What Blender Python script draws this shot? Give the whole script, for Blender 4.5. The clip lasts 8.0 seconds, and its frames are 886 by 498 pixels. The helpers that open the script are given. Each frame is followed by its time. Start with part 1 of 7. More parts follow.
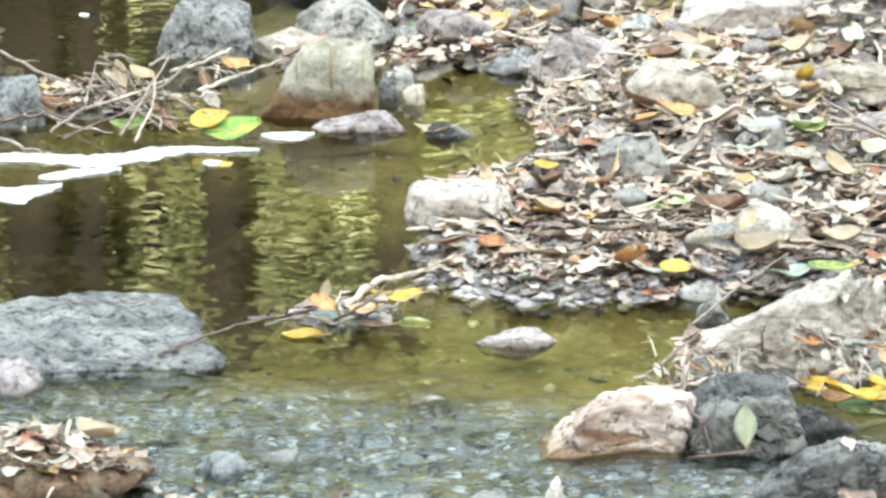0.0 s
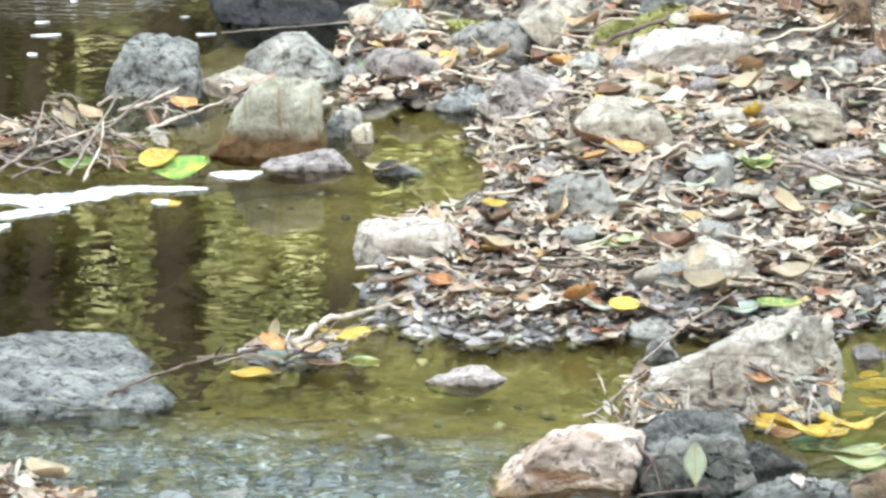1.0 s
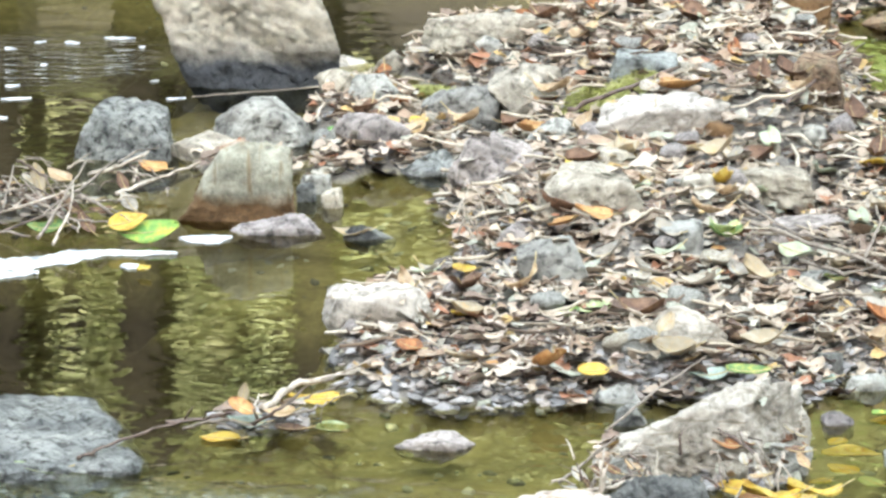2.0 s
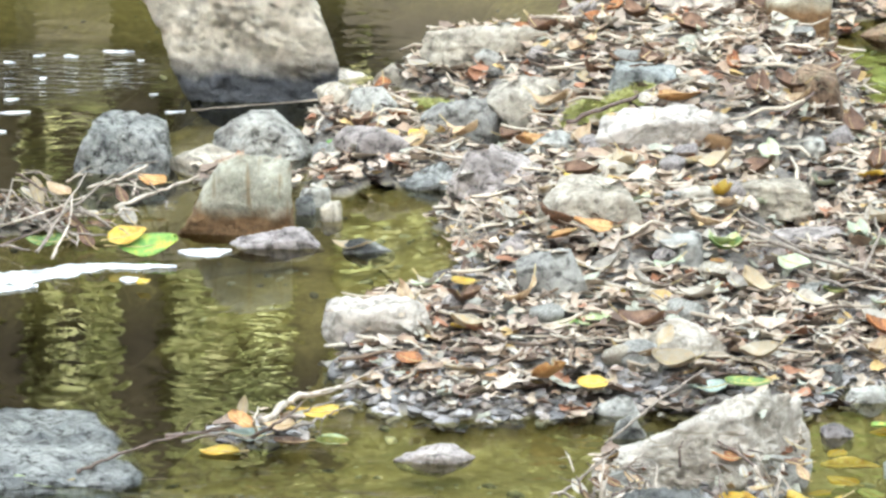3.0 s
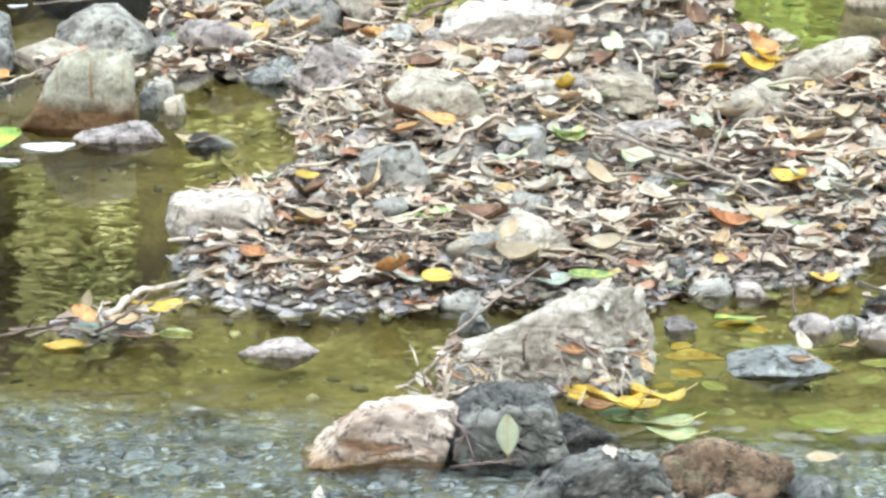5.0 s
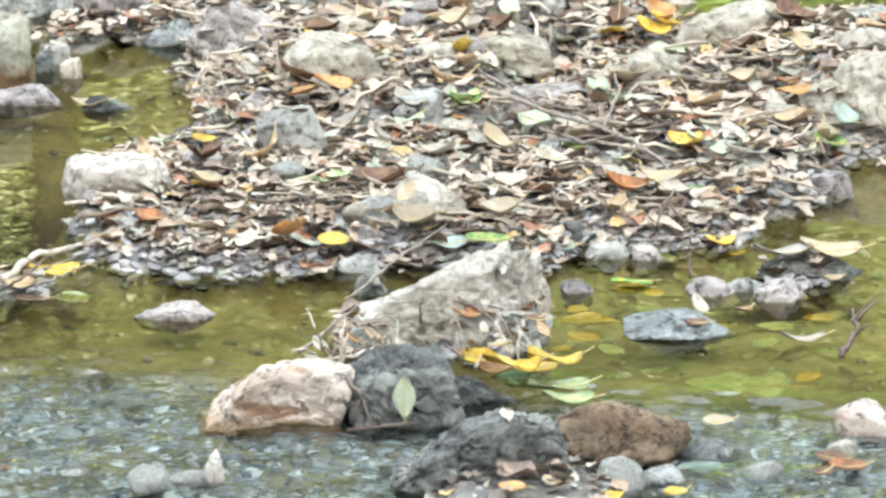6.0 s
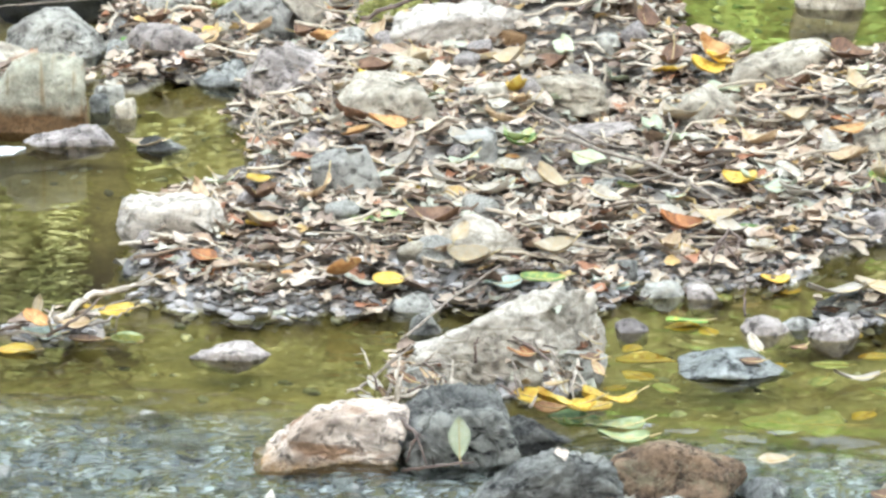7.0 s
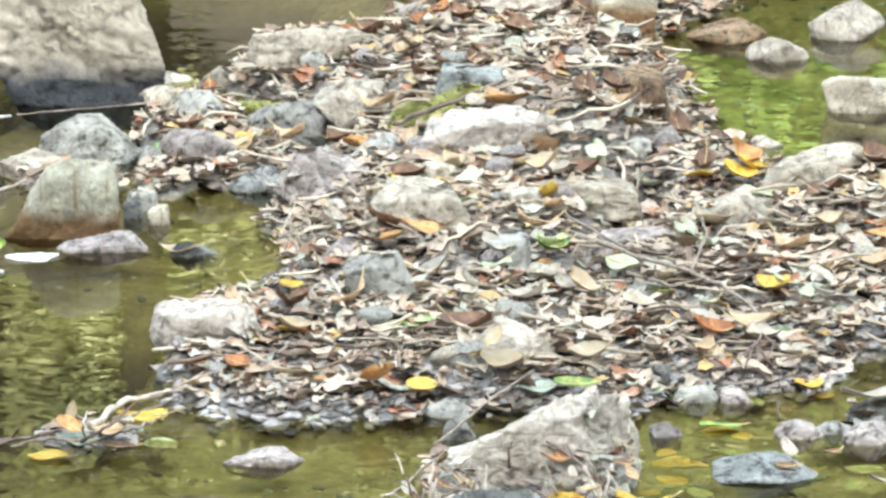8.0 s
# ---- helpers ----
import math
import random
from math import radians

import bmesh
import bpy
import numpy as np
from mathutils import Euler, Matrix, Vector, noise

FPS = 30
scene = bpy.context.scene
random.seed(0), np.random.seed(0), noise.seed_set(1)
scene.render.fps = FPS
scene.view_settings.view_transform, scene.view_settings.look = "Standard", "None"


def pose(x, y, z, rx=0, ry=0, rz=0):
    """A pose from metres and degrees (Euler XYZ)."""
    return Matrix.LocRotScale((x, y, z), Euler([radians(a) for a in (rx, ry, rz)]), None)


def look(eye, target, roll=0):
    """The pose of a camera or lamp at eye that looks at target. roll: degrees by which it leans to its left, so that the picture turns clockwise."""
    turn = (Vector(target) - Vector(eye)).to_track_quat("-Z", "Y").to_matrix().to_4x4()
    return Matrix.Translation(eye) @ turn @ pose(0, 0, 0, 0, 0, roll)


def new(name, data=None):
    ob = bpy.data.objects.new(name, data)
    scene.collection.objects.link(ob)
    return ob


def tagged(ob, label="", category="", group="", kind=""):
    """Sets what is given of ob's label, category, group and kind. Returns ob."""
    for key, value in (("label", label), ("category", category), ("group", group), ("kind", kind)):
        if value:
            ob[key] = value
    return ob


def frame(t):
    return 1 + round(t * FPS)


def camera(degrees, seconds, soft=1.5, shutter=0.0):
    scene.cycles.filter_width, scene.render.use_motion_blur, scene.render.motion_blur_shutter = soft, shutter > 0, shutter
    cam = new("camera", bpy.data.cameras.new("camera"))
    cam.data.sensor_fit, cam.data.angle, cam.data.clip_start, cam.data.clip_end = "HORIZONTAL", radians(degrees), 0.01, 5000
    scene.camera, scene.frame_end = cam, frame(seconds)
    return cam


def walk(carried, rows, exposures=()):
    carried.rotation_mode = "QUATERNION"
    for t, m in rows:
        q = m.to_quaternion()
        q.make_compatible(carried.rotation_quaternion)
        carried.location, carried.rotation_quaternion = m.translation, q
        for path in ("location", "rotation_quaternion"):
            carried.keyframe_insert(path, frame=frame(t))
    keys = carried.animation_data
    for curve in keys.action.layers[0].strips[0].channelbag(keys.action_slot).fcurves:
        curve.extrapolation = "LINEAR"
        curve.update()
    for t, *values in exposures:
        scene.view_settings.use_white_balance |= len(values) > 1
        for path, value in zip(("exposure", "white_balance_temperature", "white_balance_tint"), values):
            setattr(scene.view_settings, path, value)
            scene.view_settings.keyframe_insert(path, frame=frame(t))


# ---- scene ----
EXPO = 4.72
KELVIN = 6130
TINT = 4
SKY = 0.072
SUNPOWER = 2.7
SUNANGLE = 0.6
RIPPLE = 0.0010
BREAK = 15.0
CHOP = 0.024
RUN_Y, RUN_SLOPE = 7.527, -0.216
# ---- camera: stands on the near bank, long lens, turns only ----
cam = camera(10.0, 8.0, soft=2.7)
EYE = 2.32
TURNS = [
    (0.0, -15.298, 0.326, 1.694),
    (0.5, -15.239, 0.362, 1.285),
    (1.0, -14.868, 0.382, 1.080),
    (1.5, -14.468, 0.221, 0.975),
    (2.0, -14.132, 0.077, 0.801),
    (2.2, -13.957, 0.087, 0.761),
    (3.3, -14.034, 0.243, 0.721),
    (3.5, -14.291, 0.281, 0.583),
    (4.0, -14.727, 0.099, 0.199),
    (4.5, -15.000, -0.000, 0.000),
    (5.0, -15.191, -0.141, -0.975),
    (5.2, -15.267, -0.248, -1.468),
    (6.3, -15.670, -0.437, -2.121),
    (6.5, -15.682, -0.412, -1.917),
    (7.0, -15.156, -0.146, -1.545),
    (7.5, -14.447, 0.048, -1.411),
    (8.0, -13.967, 0.111, -1.224),
]
walk(cam, [(t, pose(0, 0, EYE, 90 + pitch, roll, yaw)) for t, pitch, roll, yaw in TURNS], exposures=[(0.0, EXPO + 0.12, KELVIN, TINT), (0.5, EXPO, KELVIN, TINT), (8.0, EXPO, KELVIN, TINT)])

# ---- light: clear sky; the low sun behind the camera lights the far bank, an added unseen wooded slope shades the stream ----
SUN_ELEVATION, SUN_TURN = radians(24.0), radians(182)
world = bpy.data.worlds.new("sky")
world.use_nodes = True
scene.world = world
sky = world.node_tree.nodes.new("ShaderNodeTexSky")
sky.sky_type, sky.sun_disc = "NISHITA", False
sky.sun_elevation, sky.sun_rotation = SUN_ELEVATION, SUN_TURN
sky.air_density, sky.dust_density, sky.ozone_density = 1.0, 3.5, 1.0
haze = world.node_tree.nodes.new("ShaderNodeHueSaturation")
haze.inputs["Saturation"].default_value = 0.6
world.node_tree.links.new(sky.outputs[0], haze.inputs["Color"])
veil = world.node_tree.nodes.new("ShaderNodeMix")
veil.data_type = "RGBA"
veil.inputs[0].default_value, veil.inputs[7].default_value = 0.7, (2.75, 2.9, 3.0, 1)
world.node_tree.links.new(haze.outputs[0], veil.inputs[6])
world.node_tree.links.new(veil.outputs[2], world.node_tree.nodes["Background"].inputs[0])
world.node_tree.nodes["Background"].inputs[1].default_value = SKY
sun = new("sun", bpy.data.lights.new("sun", "SUN"))
sun.data.energy, sun.data.angle, sun.data.color = SUNPOWER, radians(SUNANGLE), (1.0, 0.95, 0.87)
sun_way = Vector((math.sin(SUN_TURN) * math.cos(SUN_ELEVATION), math.cos(SUN_TURN) * math.cos(SUN_ELEVATION), math.sin(SUN_ELEVATION)))
sun.matrix_world = look(sun_way * 40, (0, 8, 0))


# ---- materials ----
def material(name):
    m = bpy.data.materials.new(name)
    m.use_nodes = True
    return m, m.node_tree.nodes, m.node_tree.links, m.node_tree.nodes["Principled BSDF"]


def ramp(nodes, links, source, stops, smooth=True):
    r = nodes.new("ShaderNodeValToRGB")
    r.color_ramp.interpolation = "LINEAR" if smooth else "CONSTANT"
    while len(r.color_ramp.elements) < len(stops):
        r.color_ramp.elements.new(0.5)
    for e, (at, c) in zip(r.color_ramp.elements, stops):
        e.position, e.color = at, (*c, 1) if len(c) == 3 else c
    links.new(source, r.inputs[0])
    return r.outputs[0]


def mixed(nodes, links, factor, a, b, blend="MIX"):
    m = nodes.new("ShaderNodeMix")
    m.data_type, m.blend_type = "RGBA", blend
    for socket, value in ((m.inputs[0], factor), (m.inputs[6], a), (m.inputs[7], b)):
        if isinstance(value, bpy.types.NodeSocket):
            links.new(value, socket)
        elif isinstance(value, (int, float)):
            socket.default_value = value
        else:
            socket.default_value = (*value, 1)
    return m.outputs[2]


def grain(nodes, links, vector, scale, detail=6, rough=0.6, warp=0.0):
    n = nodes.new("ShaderNodeTexNoise")
    n.inputs["Scale"].default_value, n.inputs["Detail"].default_value = scale, detail
    n.inputs["Roughness"].default_value, n.inputs["Distortion"].default_value = rough, warp
    if vector is not None:
        links.new(vector, n.inputs["Vector"])
    return n.outputs[0]


def relief(nodes, links, shader, height, strength, distance=0.01):
    b = nodes.new("ShaderNodeBump")
    b.inputs["Strength"].default_value, b.inputs["Distance"].default_value = strength, distance
    links.new(height, b.inputs["Height"])
    links.new(b.outputs[0], shader.inputs["Normal"])


def spot(nodes, links, stretch=(1, 1, 1), tilt=(0, 0, 0)):
    """Object coordinates in metres, moved for each object so that no two stones carry the same pattern."""
    co = nodes.new("ShaderNodeTexCoord")
    info = nodes.new("ShaderNodeObjectInfo")
    add = nodes.new("ShaderNodeVectorMath")
    add.operation = "MULTIPLY_ADD"
    links.new(info.outputs["Random"], add.inputs[0])
    add.inputs[1].default_value = (17, 31, 23)
    links.new(co.outputs["Object"], add.inputs[2])
    turn = nodes.new("ShaderNodeMapping")
    turn.inputs["Rotation"].default_value, turn.inputs["Scale"].default_value = tilt, stretch
    links.new(add.outputs[0], turn.inputs[0])
    return turn.outputs[0], co.outputs["Object"], info.outputs["Random"]


def stone_material(name, light, mid, dark, rough=0.85, spots=0.5, layers=None, band=None, lichen=None, bump=0.6, cracks=9.0, seams=0.5, pits_share=0.85):
    """Stone: broad patches, fine grain, pits; layers = (colour, tilt): streaks; band = (colour, height, softness): water mark."""
    m, n, l, s = material(name)
    v, plain, chance = spot(n, l)
    broad = grain(n, l, v, 9, 5, 0.65, 0.6)
    fine = grain(n, l, v, 90, 8, 0.8, 0.5)
    base = ramp(n, l, broad, [(0.36, dark), (0.5, mid), (0.62, light)])
    speck = ramp(n, l, fine, [(0.34, (0.35, 0.34, 0.33)), (0.5, (0.9, 0.9, 0.9)), (0.72, (1.2, 1.19, 1.16))])
    base = mixed(n, l, spots, base, mixed(n, l, 1.0, base, speck, "MULTIPLY"))
    pit = ramp(n, l, grain(n, l, v, 52, 5, 0.65, 0.3), [(0.36, (0.22, 0.21, 0.2)), (0.47, (1, 1, 1)), (0.66, (1.12, 1.12, 1.1))])
    base = mixed(n, l, pits_share, base, mixed(n, l, 1.0, base, pit, "MULTIPLY"))
    warped = n.new("ShaderNodeVectorMath")
    warped.operation = "MULTIPLY_ADD"
    blur = n.new("ShaderNodeTexNoise")
    blur.inputs["Scale"].default_value = 18
    l.new(v, blur.inputs["Vector"])
    l.new(blur.outputs[1], warped.inputs[0])
    warped.inputs[1].default_value = (0.06, 0.06, 0.06)
    l.new(v, warped.inputs[2])
    crack = n.new("ShaderNodeTexVoronoi")
    crack.feature = "DISTANCE_TO_EDGE"
    crack.inputs["Scale"].default_value = cracks
    l.new(warped.outputs[0], crack.inputs["Vector"])
    seam = ramp(n, l, crack.outputs["Distance"], [(0.0, (0.28, 0.26, 0.24)), (0.05, (1, 1, 1))])
    base = mixed(n, l, seams, base, mixed(n, l, 1.0, base, seam, "MULTIPLY"))
    if layers:
        grip = layers[3] if len(layers) > 3 else 0.0
        streak, _, _ = spot(n, l, layers[2] if len(layers) > 2 else (1.5, 1.5, 16), layers[1])
        cut = ramp(n, l, grain(n, l, streak, 6, 5, 0.6, 0.4), [(0.56 + grip, (0, 0, 0)), (0.64 + grip, (1, 1, 1))])
        base = mixed(n, l, cut, base, layers[0])
    if lichen:
        patch = ramp(n, l, grain(n, l, v, 16, 6, 0.7, 1.0), [(0.52, (0, 0, 0)), (0.62, (1, 1, 1))])
        base = mixed(n, l, patch, base, lichen)
    if band:
        xyz = n.new("ShaderNodeSeparateXYZ")
        l.new(plain, xyz.inputs[0])
        wave = n.new("ShaderNodeMath")
        wave.operation = "MULTIPLY_ADD"
        l.new(grain(n, l, v, 14, 4, 0.6), wave.inputs[0])
        wave.inputs[1].default_value = 0.07
        l.new(xyz.outputs[2], wave.inputs[2])
        cut = ramp(n, l, wave.outputs[0], [(max(band[1] - band[2], 0.0), (1, 1, 1)), (band[1] + band[2], (0, 0, 0))])
        base = mixed(n, l, cut, base, mixed(n, l, 0.8, band[0], mixed(n, l, 1.0, band[0], speck, "MULTIPLY")))
    tint = ramp(n, l, chance, [(0, (0.86, 0.86, 0.88)), (1, (1.08, 1.06, 1.03))])
    l.new(mixed(n, l, 1.0, base, tint, "MULTIPLY"), s.inputs["Base Color"])
    s.inputs["Roughness"].default_value = rough
    both = n.new("ShaderNodeMath")
    both.operation = "MULTIPLY_ADD"
    l.new(broad, both.inputs[0])
    both.inputs[1].default_value = 1.6
    pits = n.new("ShaderNodeMath")
    pits.operation = "ADD"
    l.new(fine, pits.inputs[0])
    l.new(pit, pits.inputs[1])
    l.new(pits.outputs[0], both.inputs[2])
    relief(n, l, s, both.outputs[0], bump, 0.016)
    return m


def leaf_material(name, colours, edge, rough=0.6, through_light=0.25):
    """A fallen leaf: blotches between its colours, brown edges and spots, a little light through the blade."""
    m, n, l, s = material(name)
    v, plain, chance = spot(n, l)
    base = ramp(n, l, grain(n, l, v, 38, 5, 0.6, 0.5), [(0.32, colours[0]), (0.5, colours[1]), (0.7, colours[2])])
    blot = ramp(n, l, grain(n, l, v, 75, 6, 0.75, 0.4), [(0.5, (0, 0, 0)), (0.64, (0.85, 0.85, 0.85))])
    base = mixed(n, l, blot, base, edge)
    tint = ramp(n, l, chance, [(0, (0.8, 0.8, 0.8)), (1, (1.12, 1.1, 1.06))])
    base = mixed(n, l, 1.0, base, tint, "MULTIPLY")
    l.new(base, s.inputs["Base Color"])
    s.inputs["Roughness"].default_value = rough
    relief(n, l, s, grain(n, l, v, 160, 4, 0.6), 0.35, 0.002)
    thin = n.new("ShaderNodeBsdfTranslucent")
    l.new(base, thin.inputs[0])
    both = n.new("ShaderNodeMixShader")
    both.inputs[0].default_value = through_light
    l.new(s.outputs[0], both.inputs[1])
    l.new(thin.outputs[0], both.inputs[2])
    l.new(both.outputs[0], n["Material Output"].inputs[0])
    return m


def island_material(name, stops, scale=60, rough=0.8, bump=0.4, depth=0.003, speck=0.5, through_light=0.0):
    """For uncounted small pieces: each island takes one colour of the ramp."""
    m, n, l, s = material(name)
    geo = n.new("ShaderNodeNewGeometry")
    base = ramp(n, l, geo.outputs["Random Per Island"], stops, False)
    fine = grain(n, l, geo.outputs["Position"], scale, 6, 0.7)
    mottle = ramp(n, l, fine, [(0.35, (0.40, 0.37, 0.33)), (0.55, (1, 1, 1)), (0.75, (1.2, 1.18, 1.12))])
    base = mixed(n, l, speck, base, mixed(n, l, 1.0, base, mottle, "MULTIPLY"))
    l.new(base, s.inputs["Base Color"])
    s.inputs["Roughness"].default_value = rough
    relief(n, l, s, fine, bump, depth)
    if through_light:
        thin = n.new("ShaderNodeBsdfTranslucent")
        l.new(base, thin.inputs[0])
        both = n.new("ShaderNodeMixShader")
        both.inputs[0].default_value = through_light
        l.new(s.outputs[0], both.inputs[1])
        l.new(thin.outputs[0], both.inputs[2])
        l.new(both.outputs[0], n["Material Output"].inputs[0])
    return m


def wood_material(name, light, dark, rough=0.8):
    m, n, l, s = material(name)
    v, plain, chance = spot(n, l)
    base = ramp(n, l, grain(n, l, v, 45, 6, 0.7, 1.0), [(0.35, dark), (0.62, light)])
    l.new(base, s.inputs["Base Color"])
    s.inputs["Roughness"].default_value = rough
    relief(n, l, s, grain(n, l, v, 120, 5, 0.7), 0.5, 0.003)
    return m


def ground_material():
    """Damp silt and grit; ochre silt under the water, painted dim in deep pools; brown leaf mould on the high banks."""
    m, n, l, s = material("stream_ground")
    geo = n.new("ShaderNodeNewGeometry")
    p = geo.outputs["Position"]
    xyz = n.new("ShaderNodeSeparateXYZ")
    l.new(p, xyz.inputs[0])
    broad, fine = grain(n, l, p, 5, 6, 0.65, 0.5), grain(n, l, p, 55, 8, 0.75)
    mud = ramp(n, l, fine, [(0.3, (0.06, 0.052, 0.047)), (0.5, (0.19, 0.17, 0.152)), (0.7, (0.32, 0.29, 0.26))])
    silt = ramp(n, l, broad, [(0.3, (0.10, 0.086, 0.041)), (0.5, (0.225, 0.194, 0.091)), (0.7, (0.33, 0.287, 0.150))])
    silt = mixed(n, l, 0.6, silt, mixed(n, l, 1.0, silt, ramp(n, l, fine, [(0.35, (0.4, 0.4, 0.4)), (0.65, (1.2, 1.2, 1.2))]), "MULTIPLY"))
    # Dimness of deep water put into the bed's colour, near black below 17 cm.
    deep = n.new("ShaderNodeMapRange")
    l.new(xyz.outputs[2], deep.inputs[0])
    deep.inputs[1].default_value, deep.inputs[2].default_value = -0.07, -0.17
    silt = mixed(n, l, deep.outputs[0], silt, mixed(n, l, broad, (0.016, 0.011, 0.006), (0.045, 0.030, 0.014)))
    wet = n.new("ShaderNodeMapRange")
    l.new(xyz.outputs[2], wet.inputs[0])
    wet.inputs[1].default_value, wet.inputs[2].default_value = 0.008, -0.006
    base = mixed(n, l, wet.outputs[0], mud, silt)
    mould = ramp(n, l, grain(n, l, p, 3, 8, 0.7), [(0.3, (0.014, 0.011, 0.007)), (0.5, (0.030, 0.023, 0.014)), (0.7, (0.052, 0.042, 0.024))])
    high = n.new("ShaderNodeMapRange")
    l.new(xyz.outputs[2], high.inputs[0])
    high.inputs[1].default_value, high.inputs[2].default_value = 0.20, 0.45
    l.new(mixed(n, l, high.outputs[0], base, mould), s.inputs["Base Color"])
    s.inputs["Roughness"].default_value = 0.7
    relief(n, l, s, fine, 0.8, 0.012)
    return m


def water_material():
    """Clear, faintly olive water: a mirror by Fresnel over what lies below; small wind and current ripples."""
    m, n, l, s = material("stream_water")
    n.remove(s)
    geo = n.new("ShaderNodeNewGeometry")
    turn = n.new("ShaderNodeMapping")
    turn.inputs["Scale"].default_value = (0.85, 1.3, 1.0)
    turn.inputs["Rotation"].default_value = (0, 0, 0.12)
    l.new(geo.outputs["Position"], turn.inputs[0])
    ripple = grain(n, l, turn.outputs[0], 10, 2, 0.45, 0.5)
    line = n.new("ShaderNodeVectorMath")
    line.operation = "DOT_PRODUCT"
    l.new(geo.outputs["Position"], line.inputs[0])
    line.inputs[1].default_value = (-RUN_SLOPE, 1, 0)
    shares = []
    for start, end, least, most in ((RUN_Y + 0.9, RUN_Y + 0.2, 1.0, 4.0), (RUN_Y + 0.12, RUN_Y - 0.15, 0.0, 1.0)):
        share = n.new("ShaderNodeMapRange")
        share.interpolation_type = "SMOOTHSTEP"
        l.new(line.outputs["Value"], share.inputs[0])
        for k, value in enumerate((start, end, least, most)):
            share.inputs[k + 1].default_value = value
        shares.append(share.outputs[0])
    gap = n.new("ShaderNodeVectorMath")
    gap.operation = "DISTANCE"
    l.new(geo.outputs["Position"], gap.inputs[0])
    gap.inputs[1].default_value = (-1.05, 10.90, 0)
    rear = n.new("ShaderNodeMapRange")
    rear.interpolation_type = "SMOOTHSTEP"
    l.new(gap.outputs["Value"], rear.inputs[0])
    for k, value in enumerate((0.42, 0.15, 0.0, 0.45)):
        rear.inputs[k + 1].default_value = value
    run = n.new("ShaderNodeMath")
    run.operation = "MAXIMUM"
    l.new(shares[1], run.inputs[0])
    l.new(rear.outputs[0], run.inputs[1])
    swell = n.new("ShaderNodeMath")
    swell.operation = "MULTIPLY"
    l.new(ripple, swell.inputs[0])
    l.new(shares[0], swell.inputs[1])
    flow = n.new("ShaderNodeMapping")
    flow.inputs["Scale"].default_value = (0.5, 1.4, 1.0)
    flow.inputs["Rotation"].default_value = (0, 0, 0.12)
    l.new(geo.outputs["Position"], flow.inputs[0])
    broken = n.new("ShaderNodeMath")
    broken.operation = "MULTIPLY"
    l.new(grain(n, l, flow.outputs[0], 27, 2, 0.5, 0.5), broken.inputs[0])
    l.new(run.outputs[0], broken.inputs[1])
    total = n.new("ShaderNodeMath")
    total.operation = "MULTIPLY_ADD"
    l.new(broken.outputs[0], total.inputs[0])
    total.inputs[1].default_value = BREAK
    l.new(swell.outputs[0], total.inputs[2])
    b = n.new("ShaderNodeBump")
    b.inputs["Strength"].default_value, b.inputs["Distance"].default_value = 1.0, RIPPLE
    l.new(total.outputs[0], b.inputs["Height"])
    fres = n.new("ShaderNodeFresnel")
    fres.inputs[0].default_value = 1.33
    l.new(b.outputs[0], fres.inputs[1])
    clear, gloss, both = n.new("ShaderNodeBsdfTransparent"), n.new("ShaderNodeBsdfGlossy"), n.new("ShaderNodeMixShader")
    l.new(mixed(n, l, shares[1], (0.74, 0.71, 0.50), (0.80, 0.83, 0.80)), clear.inputs[0])
    gloss.inputs["Roughness"].default_value = 0.005
    l.new(b.outputs[0], gloss.inputs["Normal"])
    l.new(fres.outputs[0], both.inputs[0])
    l.new(gloss.outputs[0], both.inputs[2])
    bent, under = n.new("ShaderNodeBsdfRefraction"), n.new("ShaderNodeMixShader")
    bent.inputs["Color"].default_value, bent.inputs["Roughness"].default_value, bent.inputs["IOR"].default_value = (0.88, 0.93, 0.92, 1), 0.0, 1.33
    l.new(b.outputs[0], bent.inputs["Normal"])
    l.new(shares[1], under.inputs[0])
    l.new(clear.outputs[0], under.inputs[1])
    l.new(bent.outputs[0], under.inputs[2])
    l.new(under.outputs[0], both.inputs[1])
    l.new(both.outputs[0], n["Material Output"].inputs[0])
    return m


